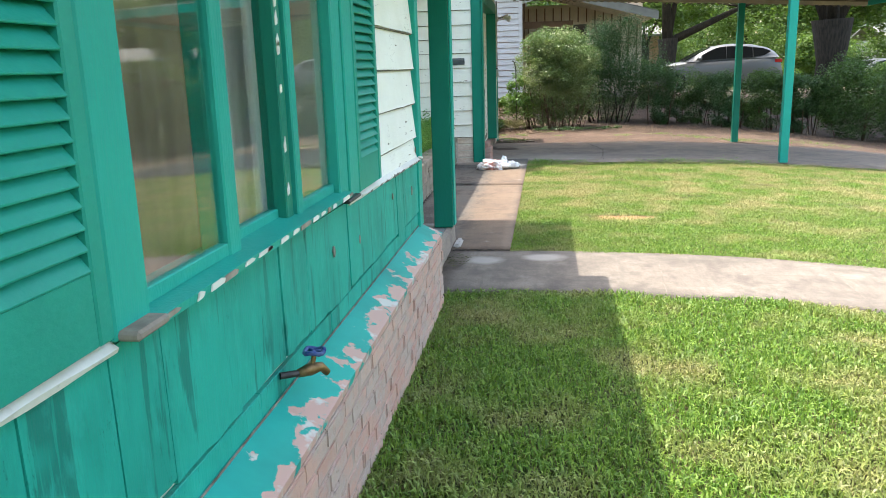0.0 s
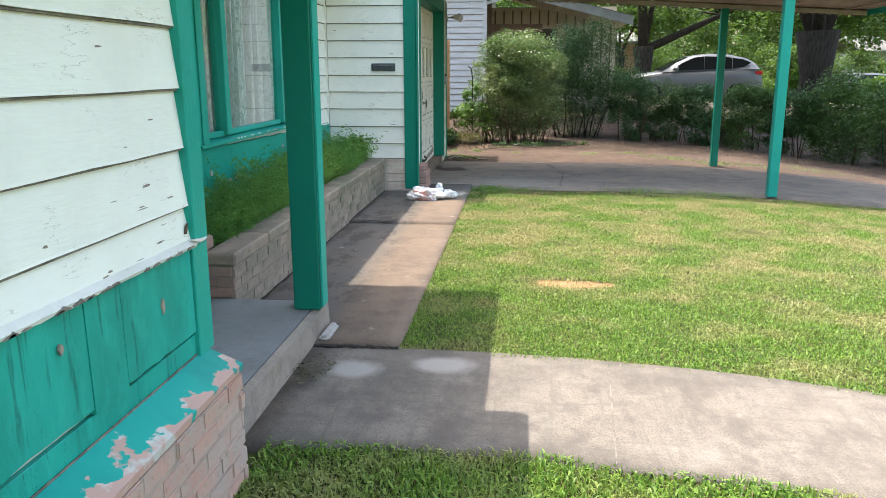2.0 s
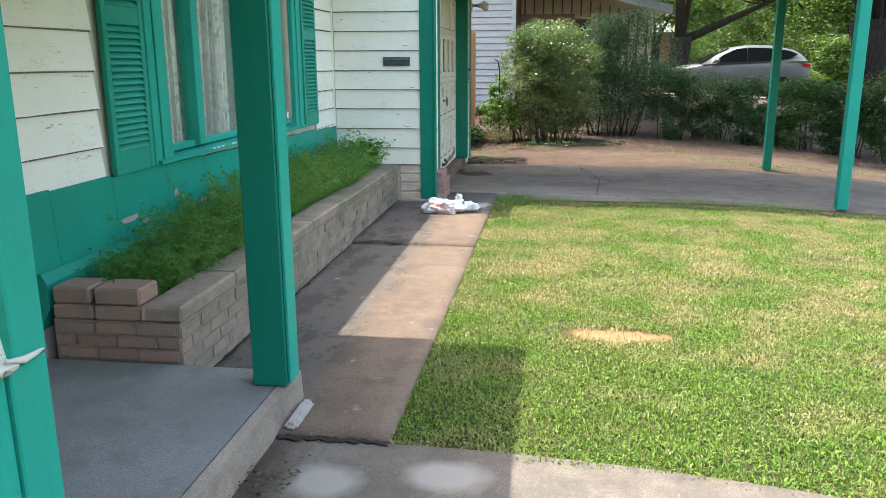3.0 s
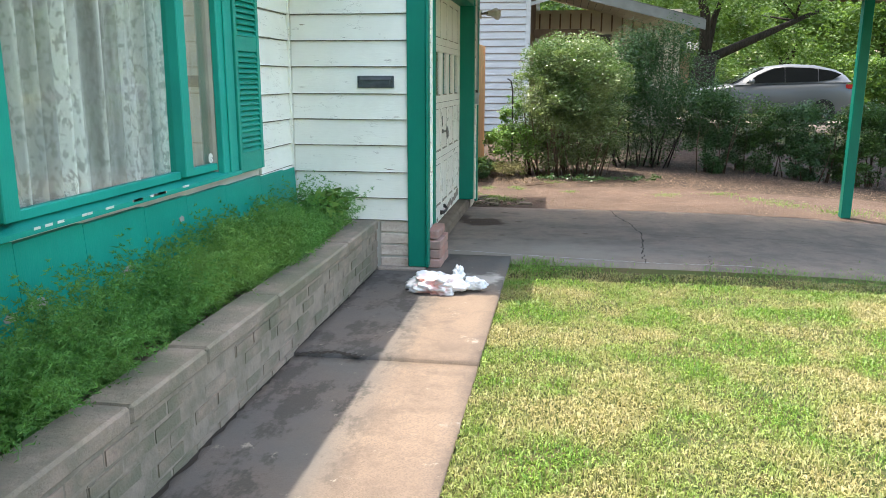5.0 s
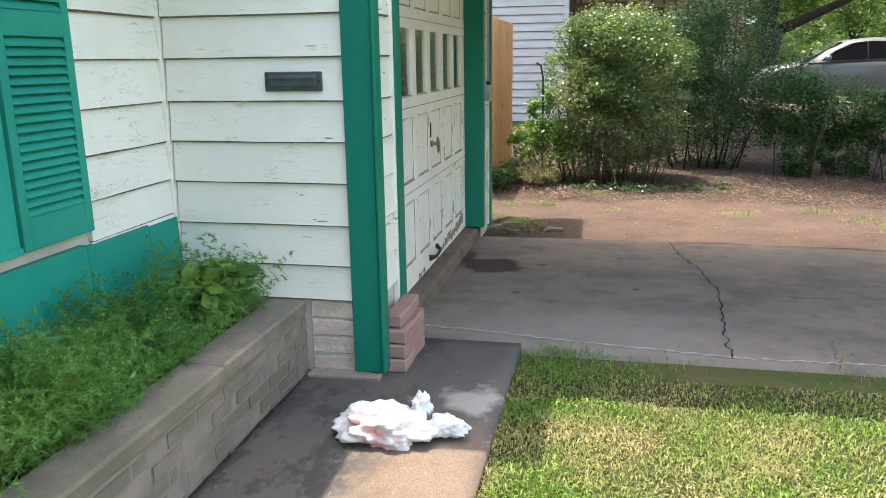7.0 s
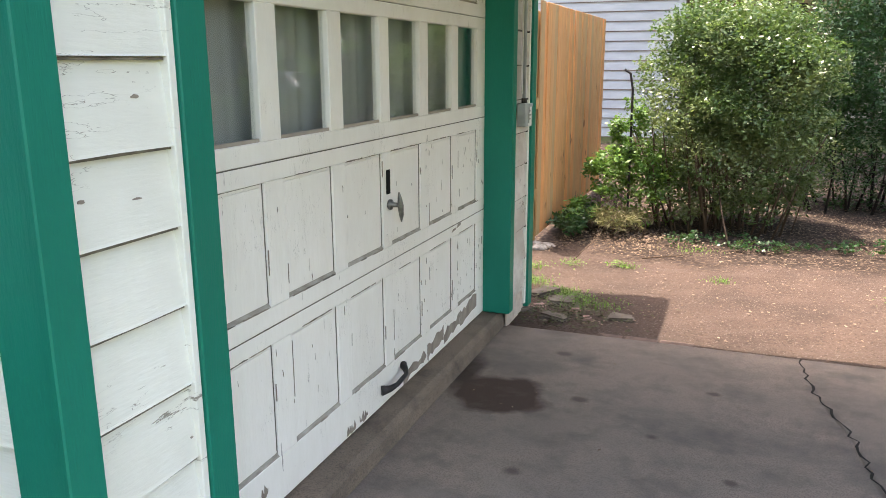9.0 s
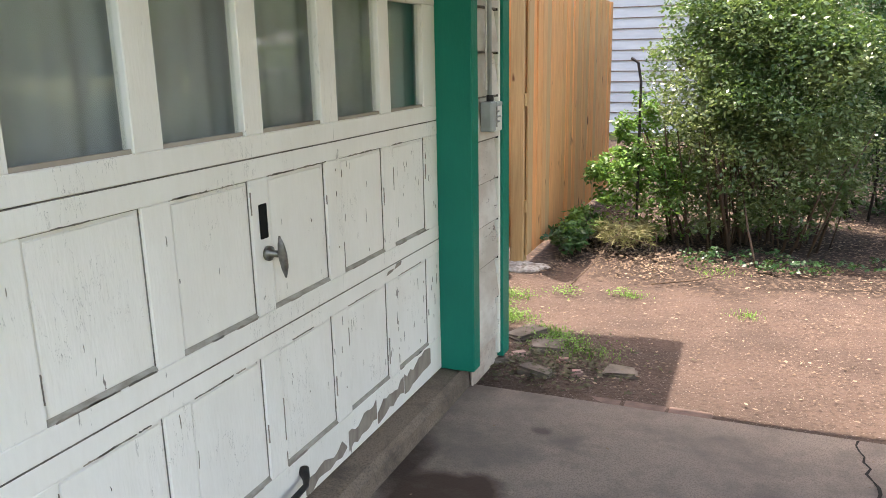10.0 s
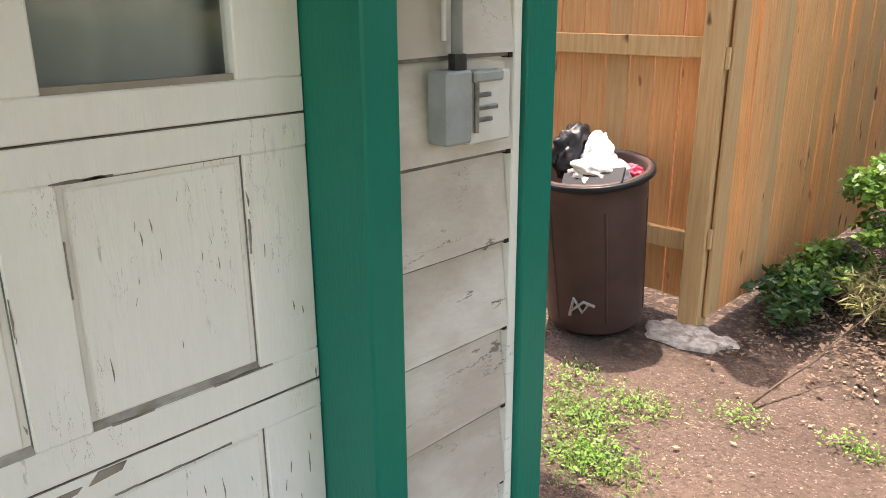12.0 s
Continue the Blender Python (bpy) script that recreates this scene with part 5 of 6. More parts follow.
shrub("dark_bush", "tall dark green bush behind the privet", (1.6, 20.9), P, 0.05, DARKLEAF, 0.4, ((0.45, 0.35), 1.0, 14, 0.018, BARK))
# loose see-through shrubs before the parked car
for k, (x, y, w, h, n) in enumerate(((2.75, 20.3, 0.62, 1.52, 7000), (3.6, 20.6, 0.62, 1.36, 6000), (4.4, 20.2, 0.70, 1.30, 7000), (5.25, 20.0, 0.76, 1.36, 9500), (6.1, 19.7, 0.80, 1.40, 12500))):
    z = float(gz(x, y))
    P = np.concatenate([clump(int(n * 1.35), (x, y, z + h * 0.68), (w, 0.55, h * 0.36), 24, 0.42, 0.3, -0.9), clump(int(n * 0.9), (x, y, z + h * 0.28), (w, 0.5, h * 0.36), 18, 0.26, 0.2, -1.0)])
    shrub("loose_shrub", "thin leggy shrub with gaps between its stems", (x, y), P, 0.048, HEDGE if k % 2 else DARKLEAF, 0.45, ((0.32, 0.2), h * 0.7, 9, 0.011, TWIG))
# dense hedge toward the street
for k in range(5):
    x, y = 7.1 + 1.25 * k, 19.4 + 0.12 * math.sin(k * 2.1) - 0.06 * k
    z = float(gz(x, y))
    P = np.concatenate([clump(16000, (x, y, z + 1.0), (1.0, 0.8, 1.05), 34, 0.38, 0.45, -1.0), shell(7000, (x, y, z + 0.92), (0.92, 0.72, 0.98), 0.6)])
    shrub("hedge_bush", "dense leafy green hedge bush", (x, y), P, 0.055, HEDGE, 0.45, ((0.35, 0.25), 0.9, 4, 0.014, TWIG), category="hedge")
# vines and weeds at the foot of the fence
P = np.concatenate([clump(4200, (-0.72, 19.0, 0.50), (0.60, 0.60, 0.52), 70, 0.16, 0.1, -0.4), shell(1700, (-0.60, 19.15, 0.42), (0.55, 0.5, 0.46), 0.2), clump(800, (-0.75, 18.98, 1.12), (0.26, 0.3, 0.32), 16, 0.25, 0.2, -1), clump(1100, (-1.16, 18.75, 0.16), (0.22, 0.50, 0.18), 18, 0.33, 0.2, 0.0)])
shrub("vine", "bright green broad-leaved vine tangled by the fence", (-0.8, 18.75), P, 0.050, VINE, 0.60, ((0.25, 0.2), 0.34, 6, 0.006, TWIG), 0.8, "vine")
P = clump(2600, (-1.14, 18.62, 0.10), (0.26, 0.60, 0.15), 22, 0.34, 0.2, 0.0)
shrub("weeds", "dark low weeds beside the fence post", (-1.05, 18.3), P, 0.06, DARKLEAF, 0.5, None, 0.5, "weeds")
P = np.concatenate([clump(620, (0.35, 18.42, 0.03), (0.95, 0.40, 0.10), 46, 0.12, 0.1, 0.0), clump(260, (1.5, 18.6, 0.03), (0.5, 0.4, 0.08), 22, 0.14, 0.1, 0.0)])
shrub("ground_ivy", "low dark ivy creeping out below the privet", (0.4, 18.2), P, 0.036, DARKLEAF, 0.65, None, 0.5, "ivy")
P = clump(1500, (-0.78, 18.62, 0.13), (0.42, 0.34, 0.18), 40, 0.2, 0.1, -0.2)
shrub("dead_stalks", "tangle of dead straw-coloured stalks below the vine", (-0.8, 18.6), P, 0.085, DRYGRASS, 0.10, ((0.30, 0.2), 0.3, 8, 0.005, TWIG), 0.2, "weeds")
stake = thing("iron_stake", "thin black bent garden stake by the bush", "stake")
part("rod", rod([(-0.72, 18.95, 0.0), (-0.73, 18.95, 1.42), (-0.76, 18.95, 1.58), (-0.82, 18.95, 1.62)], 0.013, 6), IRON, stake)


def tree(name, label, x, y, r, fork_z, limbs, leaves_n, crown, leaf=0.14, lumps=30, size=0.3):
    """A tapered trunk that forks into limbs, and a loose crown of leaf clumps round their ends."""
    t = thing(name, label, "tree")
    z = float(gz(x, y)) - 0.1
    part("trunk", rod([(x, y, z), (x + 0.02, y, z + 0.25), (x + 0.05, y, z + fork_z * 0.5), (x, y, z + fork_z)], [r * 1.45, r * 1.1, r * 1.0, r * 1.45], 14), BARK, t, smooth=True)
    ends = []
    for dx, dy, dz, rr in limbs:
        a = Vector((x, y, z + fork_z * 0.92))
        e = a + Vector((dx, dy, dz))
        m = a.lerp(e, 0.45) + Vector((random.uniform(-0.2, 0.2), 0, 0.15 * dz * 0.3))
        bm = rod([a, m, e], [r * rr, r * rr * 0.75, r * rr * 0.35], 9)
        for k in range(3):
            q = m.lerp(e, random.uniform(0.2, 0.9))
            w = q + Vector((random.uniform(-1, 1), random.uniform(-1, 1), random.uniform(0.2, 1.0))) * (0.28 * (e - a).length)
            rod([q, w], [r * rr * 0.3, 0.02], 6, bm)
            ends.append(w)
        part("limb", bm, BARK, t, smooth=True)
        ends.append(e)
    cx, cy, cz_, rx, ry, rz = crown
    pts = clump(leaves_n, (x + cx, y + cy, z + cz_), (rx, ry, rz), lumps, size, 0.25, -0.7)
    ends = [shell(leaves_n // 60, tuple(e), (0.9, 0.9, 0.6), 0.2) for e in ends]
    v, f = leaf_quads(np.concatenate([pts] + ends), leaf, 0.15, 0.5, 0.5)
    soup("crown", v, f, TREELEAF, t, kind="")
    return t


# Crown widened and thickened overhead, unseen, to throw dappled shade on hedge and car.
tree("oak_tree", "large dark-trunked oak spreading over the drive", 8.7, 26.2, 0.42, 2.6, [(-1.6, 0.3, 3.0, 0.62), (1.7, 0.2, 3.2, 0.62), (0.2, 1.4, 3.6, 0.6), (-0.4, -1.8, 2.8, 0.5)], 120000, (-2.0, -2.2, 7.8, 8.4, 6.4, 2.4), 0.19, 175, 0.22)
tree("yard_tree", "leaning tree with a long low limb", 5.65, 39.0, 0.33, 2.4, [(4.2, 0.3, 1.9, 0.62), (-0.6, 0.2, 3.6, 0.8), (0.9, 0.5, 3.4, 0.5)], 22000, (0.3, 0, 5.6, 5.2, 4.0, 2.6), 0.15, 60, 0.24)
for x, y, r, h, n in ((5.9, 50, 0.2, 7.0, 8000), (-2.5, 46, 0.3, 9, 10000), (1.5, 58, 0.35, 9, 10000), (11.5, 50, 0.3, 8.5, 12000), (15.5, 46, 0.28, 8.5, 11000), (21.5, 50, 0.25, 8.2, 10000), (27.5, 47, 0.3, 8, 10000), (33, 52, 0.3, 9, 9000), (9, 66, 0.4, 12, 10000), (20, 70, 0.4, 12, 10000), (-9, 60, 0.4, 11, 8000), (32, 70, 0.4, 12, 9000), (42, 60, 0.4, 11, 9000), (25, 38, 0.3, 8, 10000), (36, 42, 0.3, 8, 9000)):
    tree("background_tree", "leafy green tree in a yard beyond", x, y, r, 2.2, [(1.0, 0.2, 2.2, 0.6), (-1.0, 0.1, 2.3, 0.6), (0.1, 0.6, 2.8, 0.5)], n, (0, 0, h * 0.62, h * 0.52, h * 0.45, h * 0.42), 0.26, 36, 0.30)
for x, y, w, h in ((3.3, 40.5, 2.2, 1.7), (12.5, 40, 1.6, 2.4), (10.0, 43, 2.5, 3.6), (0.5, 48, 3, 2.4), (14.5, 54, 4, 3.2), (30, 60, 6, 3.5), (7.5, 60, 5, 3.0), (18, 58, 5, 3.2), (24, 62, 4, 3.0), (12, 72, 6, 4.5), (22, 80, 8, 5), (2, 72, 7, 5), (34, 78, 8, 5), (44, 66, 6, 4), (9.0, 36, 1.8, 1.5), (13.5, 34, 1.6, 1.2)):
    z = float(gz(x, y))
    P = np.concatenate([clump(5000, (x, y, z + h * 0.5), (w, 1.0, h * 0.55), 18, 0.36, 0.4, -0.8), shell(900, (x, y, z + h * 0.3), (w * 0.8, 0.8, h * 0.33), 0.3)])
    shrub("background_shrub", "bright green shrub in a far yard", (x, y), P, 0.17, TREELEAF, 0.5, None, 0.5)
tagged(terrain("backdrop", steps((-90, 160, 30)), steps((95, 97, 2)), 0.0, FAR, "far line of trees closing the street", "backdrop"), kind="structure")
P = np.concatenate([shell(1000, (x, 98, 5.0), (5, 2, 7.5), 0.3) for x in np.arange(-80, 150, 4.0)])
v, f = leaf_quads(P, 1.2, 0.1, 0.6, 0.4)
tagged(soup("far_woods", v, f, TREELEAF, None, "distant green wood behind the houses", "stuff"), category="trees")

# ---- cedar fence ----
def rough_slab(a, b, top):
    """A broken patch of concrete: uneven outline, lumpy top."""
    bm = bmesh.new()
    rings = []
    for k, (s, z) in enumerate(((1.06, -0.03), (1.0, 0.4), (0.86, 0.85), (0.55, 1.0), (0.25, 0.9))):
        ring = []
        for i in range(26):
            t = 6.2832 * i / 26
            e = 1 + 0.30 * noise.noise(Vector((math.cos(t) * 1.7, math.sin(t) * 1.7, 2.0))) + random.uniform(-0.05, 0.05)
            ring.append(bm.verts.new((a * s * e * math.cos(t), b * s * e * math.sin(t), top * z + (random.uniform(-0.009, 0.010) if k else -0.01))))
        rings.append(ring)
    for p, q in zip(rings, rings[1:]):
        for i in range(26):
            bm.faces.new((p[i], p[(i + 1) % 26], q[(i + 1) % 26], q[i]))
    bm.faces.new(rings[-1])
    return bm


fence = thing("cedar_fence", "new orange cedar picket fence along the side yard", "fence")
picket = None
for k in range(25):
    yy = 17.96 + 0.142 * k
    h = 2.20 + random.uniform(-0.008, 0.008)
    m = pose(-1.462 + random.uniform(-0.006, 0.006), yy + 0.07, 0.06, 0, random.uniform(-0.3, 0.3), 0)
    if picket is None:
        o = part("picket", box(-0.009, 0.009, -0.0672, 0.0672, 0, 2.18, 0.003), CEDAR, fence)
        picket, o.matrix_basis = o.data, m
    else:
        shared("picket", picket, fence, m)
for z in (0.45, 1.30, 2.0):
    part("rail", box(-1.52, -1.474, 18.04, 21.48, z, z + 0.085, 0.003), PINE, fence)
post3 = part("post", box(-1.585, -1.475, 17.93, 18.035, 0.0, 2.15, 0.006), PINE, fence, "treated pine post with knots")
part("rail_end", box(-1.474, -1.452, 17.94, 17.955, 1.27, 1.37, 0.004), PINE, fence)
part("rail_end", box(-1.474, -1.452, 17.94, 17.955, 0.42, 0.52, 0.004), PINE, fence)
part("post", box(-1.56, -1.475, 21.40, 21.5, 0.0, 2.15, 0.006), PINE, fence)
gate = thing("cedar_gate", "closed cedar gate panel with pine rails", "gate")
for k in range(14):
    xx = -1.60 - 0.142 * k
    shared("picket", picket, gate, pose(xx - 0.07, 18.06, 0.10 + random.uniform(-0.01, 0.01), 0, 0, 90))
for z in (0.365, 1.312):
    part("rail", box(-3.55, -1.588, 18.005, 18.049, z, z + 0.098, 0.003), PINE, gate)
tagged(part("post_footing", rough_slab(0.21, 0.135, 0.018), FOOTING), "rough concrete footing round the fence post", "footing").location = (-1.47, 17.83, 0.0)

# ---- bin ----
bin_ = thing("trash_can", "brown plastic trash can filled with bags", "trash can", at=(-1.915, 17.69, 0.028))
bin_.rotation_euler = (radians(8), 0, 0)
part("body", lathe([(0.0, 0.012), (0.232, 0.012), (0.240, 0.03), (0.268, 0.70), (0.268, 0.76), (0.285, 0.775), (0.288, 0.80), (0.268, 0.806), (0.256, 0.79), (0.235, 0.40), (0.0, 0.38)], 40), BROWNBIN, bin_, "", True)
part("rim", lathe([(0.288, 0.765), (0.300, 0.775), (0.300, 0.795), (0.288, 0.803), (0.284, 0.785), (0.288, 0.765)], 40), BLACKBAG, bin_, "black rolled rim", True)
for k in range(6):
    a = 2 * math.pi * k / 6 + 0.3
    part("rib", rod([(0.242 * math.cos(a), 0.242 * math.sin(a), 0.08), (0.266 * math.cos(a), 0.266 * math.sin(a), 0.66)], 0.006, 6), BROWNBIN, bin_)
part("scrawl", rod([(0.02, -0.246, 0.12), (0.05, -0.250, 0.22), (0.09, -0.240, 0.15), (0.12, -0.228, 0.20)], 0.009, 5), CHALKMARK, bin_, "pale scrawled mark")
part("scrawl", rod([(0.03, -0.246, 0.15), (0.10, -0.242, 0.21), (0.15, -0.222, 0.19)], 0.008, 5), CHALKMARK, bin_, "pale scrawled mark")


def crumpled(name, r, at, material, label, parent=None, seed=0, flat=1.0, amp=0.35, sub=4):
    """A crumpled soft thing: a ball pushed in and out unevenly."""
    bm = bmesh.new()
    bmesh.ops.create_icosphere(bm, subdivisions=sub, radius=1.0)
    for v in bm.verts:
        p = v.co.copy()
        k = 1 + amp * (noise.noise(p * 1.6 + Vector((seed, 0, 0))) + 0.6 * noise.noise(p * 4.1 + Vector((0, seed, 0))) + 0.25 * noise.noise(p * 9.0) - 0.30 * abs(noise.noise(p * 5.2 + Vector((seed, seed, 0)))))
        v.co = Vector((p.x * r[0], p.y * r[1], p.z * r[2])) * k
        if flat and v.co.z < -flat * r[2]:
            v.co.z = -flat * r[2]
    ob = part(name, bm, material, parent, label, True)
    ob.location = at
    return ob


tagged(crumpled("trash_bag", (0.17, 0.13, 0.075), (-1.86, 17.56, 0.80), RAG, "", seed=3, amp=0.32), "crumpled white paper and cloth on top of the bin", "trash bag")
tagged(crumpled("trash_bag", (0.075, 0.095, 0.13), (-1.94, 17.68, 0.84), FILM, "", seed=9, amp=0.3), "knotted white plastic bag in the bin", "trash bag")
tagged(crumpled("black_bag", (0.08, 0.14, 0.14), (-2.05, 17.64, 0.86), BLACKBAG, "", seed=5), "black plastic bag in the bin", "trash bag")
tagged(crumpled("red_wrapper", (0.07, 0.05, 0.035), (-1.74, 17.64, 0.81), PINKRAG, "", seed=7, amp=0.5), "crumpled red wrapper in the bin", "wrapper")
lid = part("carton", box(-0.15, 0.15, -0.05, 0.05, -0.006, 0.006, 0.004), BLACKBAG)
tagged(lid, "flat black plastic tray leaning across the bin", "tray").matrix_basis = pose(-1.82, 17.45, 0.80, 35, 0, 22) @ pose(0, 0, 0, 0, -14, 0)

# ---- shopping bag on the path ----
bag = thing("shopping_bag", "crumpled white plastic shopping bag with pink print", "bag")
crumpled("sack", (0.205, 0.140, 0.095), (-0.77, 11.27, 0.100), FILM, "", bag, 2, 0.58, 0.38, 5)
crumpled("handle", (0.09, 0.045, 0.05), (-0.50, 11.31, 0.10), FILM, "knotted bag handle", bag, 4, 0.8, 0.5)
crumpled("handle", (0.045, 0.04, 0.055), (-0.62, 11.38, 0.165), FILM, "knotted bag handle", bag, 6, 0.9, 0.6)

# ---- small fixtures ----
slot = thing("mail_slot", "slate grey metal mail slot in the siding", "mail slot")
part("plate", box(-1.525, -1.225, 11.918, 11.936, 1.54, 1.635, 0.004), SLOTGREY, slot)
part("flap", box(-1.495, -1.255, 11.911, 11.918, 1.562, 1.612, 0.003), SLOTGREY, slot, "hinged flap")
part("lip", prism([(11.900, 1.603), (11.917, 1.622), (11.917, 1.610)], -1.50, -1.25, "x"), SLOTGREY, slot)
for x in (-1.512, -1.238):
    part("screw", rod([(x, 11.919, 1.588), (x, 11.914, 1.588)], 0.006, 8), IRON, slot)

ebox = thing("junction_box", "grey metal switch box with conduit on the siding", "electrical box")
part("case", box(XD + 0.002, XD + 0.060, 15.566, 15.640, 1.300, 1.444, 0.005), GALV, ebox)
part("cover", box(XD + 0.002, XD + 0.046, 15.642, 15.775, 1.292, 1.438, 0.004), SILLWHITE, ebox, "whitewashed cover plate")
part("lip", box(XD + 0.046, XD + 0.062, 15.645, 15.735, 1.418, 1.440, 0.004), GALV, ebox)
part("hinge", rod([(XD + 0.056, 15.655, 1.318), (XD + 0.056, 15.655, 1.425)], 0.0055, 8), PEWTER, ebox)
for z, w in ((1.338, 0.045), (1.362, 0.062), (1.388, 0.040)):
    part("latch", box(XD + 0.047, XD + 0.058, 15.660, 15.660 + w, z, z + 0.009, 0.002), PEWTER, ebox)
part("fitting", rod([(XD + 0.034, 15.622, 1.442), (XD + 0.034, 15.622, 1.475)], 0.018, 10), IRON, ebox, "dark conduit fitting")
part("conduit", rod([(XD + 0.032, 15.622, 1.46), (XD + 0.032, 15.622, 2.72)], 0.0115, 10), GALV, ebox, "grey conduit pipe", True)
part("conduit", rod([(XD + 0.026, 15.592, 1.50), (XD + 0.026, 15.592, 2.72)], 0.005, 8), SILLWHITE, ebox, "thin white cable")

lamp = thing("flood_lamp", "twin-headed weathered flood lamp on the garage corner", "lamp")
part("mount", box(XD + 0.024, XD + 0.05, 15.87, 15.95, 2.36, 2.46, 0.006), SILLWHITE, lamp)
for dx, dy, zz in ((0.20, -0.02, -0.05), (0.12, 0.08, 0.01)):
    part("arm", rod([(XD + 0.05, 15.91, 2.42), (XD + 0.05 + dx * 0.5, 15.91 + dy, 2.43)], 0.014, 8), PEWTER, lamp)
    a = Vector((XD + 0.05 + dx * 0.5, 15.91 + dy, 2.43))
    d = Vector((dx, dy - 0.05, zz)).normalized()
    part("head", rod([a, a + d * 0.05, a + d * 0.11, a + d * 0.14], [0.028, 0.034, 0.060, 0.062], 14), SILLWHITE, lamp, "grey-white bell lamp head", True)

tap = thing("garden_tap", "old brass garden tap with a blue handle", "tap")
part("pipe", rod([(XA + 0.0, 2.12, 0.605), (XA + 0.05, 2.16, 0.60)], 0.011, 8), IRON, tap)
part("body", rod([(XA + 0.045, 2.155, 0.60), (XA + 0.075, 2.19, 0.602), (XA + 0.10, 2.215, 0.60), (XA + 0.115, 2.23, 0.575)], [0.013, 0.021, 0.015, 0.012], 10), BRASS, tap, "", True)
part("stem", rod([(XA + 0.078, 2.195, 0.61), (XA + 0.085, 2.205, 0.650)], 0.008, 8), BRASS, tap)
hub = Vector((XA + 0.085, 2.205, 0.655))
wheel = rod([hub + Vector((0.030 * math.cos(a), 0.030 * math.sin(a), 0.004 * math.sin(3 * a))) for a in (2 * math.pi * k / 16 for k in range(17))], 0.0075, 7)
for a in (0.4, 2.5, 4.6):
    rod([hub, hub + Vector((0.028 * math.cos(a), 0.028 * math.sin(a), 0))], 0.006, 6, wheel)
part("handle", wheel, BLUE, tap, "blue tap handle", True)

for x, y, s, a in ((-0.80, 16.16, 0.13, 20), (-0.76, 15.78, 0.12, -10), (-0.33, 15.92, 0.11, 8), (-0.98, 16.33, 0.15, 60), (-1.02, 15.86, 0.10, 30), (-0.66, 15.98, 0.05, 0), (-0.92, 15.98, 0.06, 40), (-0.55, 15.82, 0.05, 10)):
    s *= 0.8
    bm = box(-s, s, -s * 0.72, s * 0.72, -0.03, 0.035, 0.014, seg=2)
    for v in bm.verts:
        v.co += noise.noise_vector(v.co * 9 + Vector((x * 7, y * 3, 0))) * s * 0.34 * (1 if v.co.z < 0 else 0.8)
    o = part("paving_stone", bm, STONE if s > 0.07 else REDBRICK)
    o.matrix_basis = pose(x, y, -0.014, random.uniform(-4, 4), random.uniform(-4, 4), a)
    tagged(o, "broken flat grey stone set in the dirt" if s > 0.07 else "small broken red stone in the dirt", "stone", "stones by the garage corner")
edge_b = thing("edging_brick_row", "row of flush red bricks edging the driveway", "bricks")
for k in range(3):
    o = part("brick", box(-0.10, 0.10, -0.045, 0.045, -0.04, 0.016, 0.006), DULLBRICK, edge_b)
    o.matrix_basis = pose(-0.37 + 0.212 * k, 15.537 + 0.003 * k, -0.017, 0, 0, random.uniform(-2, 2))


# ---- planter plants ----
def fern_bed():
    """Feathery plumes: arching stalks with side sprays of fine needles."""
    V, n, sprays, per = [], 1500, 17, 13
    CLUMPS = [(RNG.uniform(XB + 0.22, PXF - 0.26), RNG.uniform(6.85, 11.75), RNG.uniform(0.55, 1.2)) for i in range(40)]
    for k in range(n):
        cc = CLUMPS[k % len(CLUMPS)]
        y = float(np.clip(cc[1] + 0.12 * RNG.normal(), 6.82, 11.82))
        x = float(np.clip(cc[0] + 0.08 * RNG.normal(), XB + 0.17, PXF - 0.20))
        L = RNG.uniform(0.28, 0.54) * max(0.65, cc[2])
        az, lean = RNG.uniform(0, 6.28), RNG.uniform(0.25, 0.95)
        t = np.linspace(0.15, 1, sprays)
        h = np.array([math.cos(az), math.sin(az), 0.0])
        stalk = np.array([x, y, 0.36]) + h * (lean * L * t ** 1.6)[:, None] + np.array([0, 0, 1.0]) * (L * (t - 0.34 * lean * t ** 2.2))[:, None]
        side = np.array([-h[1], h[0], 0.0]) * np.where(np.arange(sprays) % 2, 1.0, -1.0)[:, None]
        way = side + 0.5 * h + RNG.normal(size=(sprays, 3)) * 0.35 + np.array([0, 0, 0.25])
        way /= np.linalg.norm(way, axis=1)[:, None]
        reach = 0.090 * (1.08 - t) + 0.024
        u = np.linspace(0.1, 1.0, per)
        C = (stalk[:, None, :] + way[:, None, :] * (reach[:, None] * u)[:, :, None]).reshape(-1, 3)
        C[:, 2] -= 0.02 * np.tile(u ** 2, sprays)
        d = np.repeat(way, per, 0) * 0.6 + unit(len(C))
        l = RNG.uniform(0.012, 0.024, len(C))[:, None]
        w = unit(len(C)) * 0.0032
        V.append(np.stack([C - w, C + w, C + d * l], 1).reshape(-1, 3))
    V = np.concatenate(V)
    return V, np.arange(len(V)).reshape(-1, 3)


V, F = fern_bed()
tagged(soup("asparagus_fern", V, F, FERN, None, "feathery green asparagus fern filling the planter", "stuff"), category="fern")
P = clump(190, (-1.66, 11.45, 0.60), (0.17, 0.26, 0.17), 8, 0.5, 0.2, 0)
shrub("potted_leaves", "broad green leaves at the end of the planter", (-1.68, 11.4), P, 0.11, VINE, 0.6, None, 1.2, "plant")


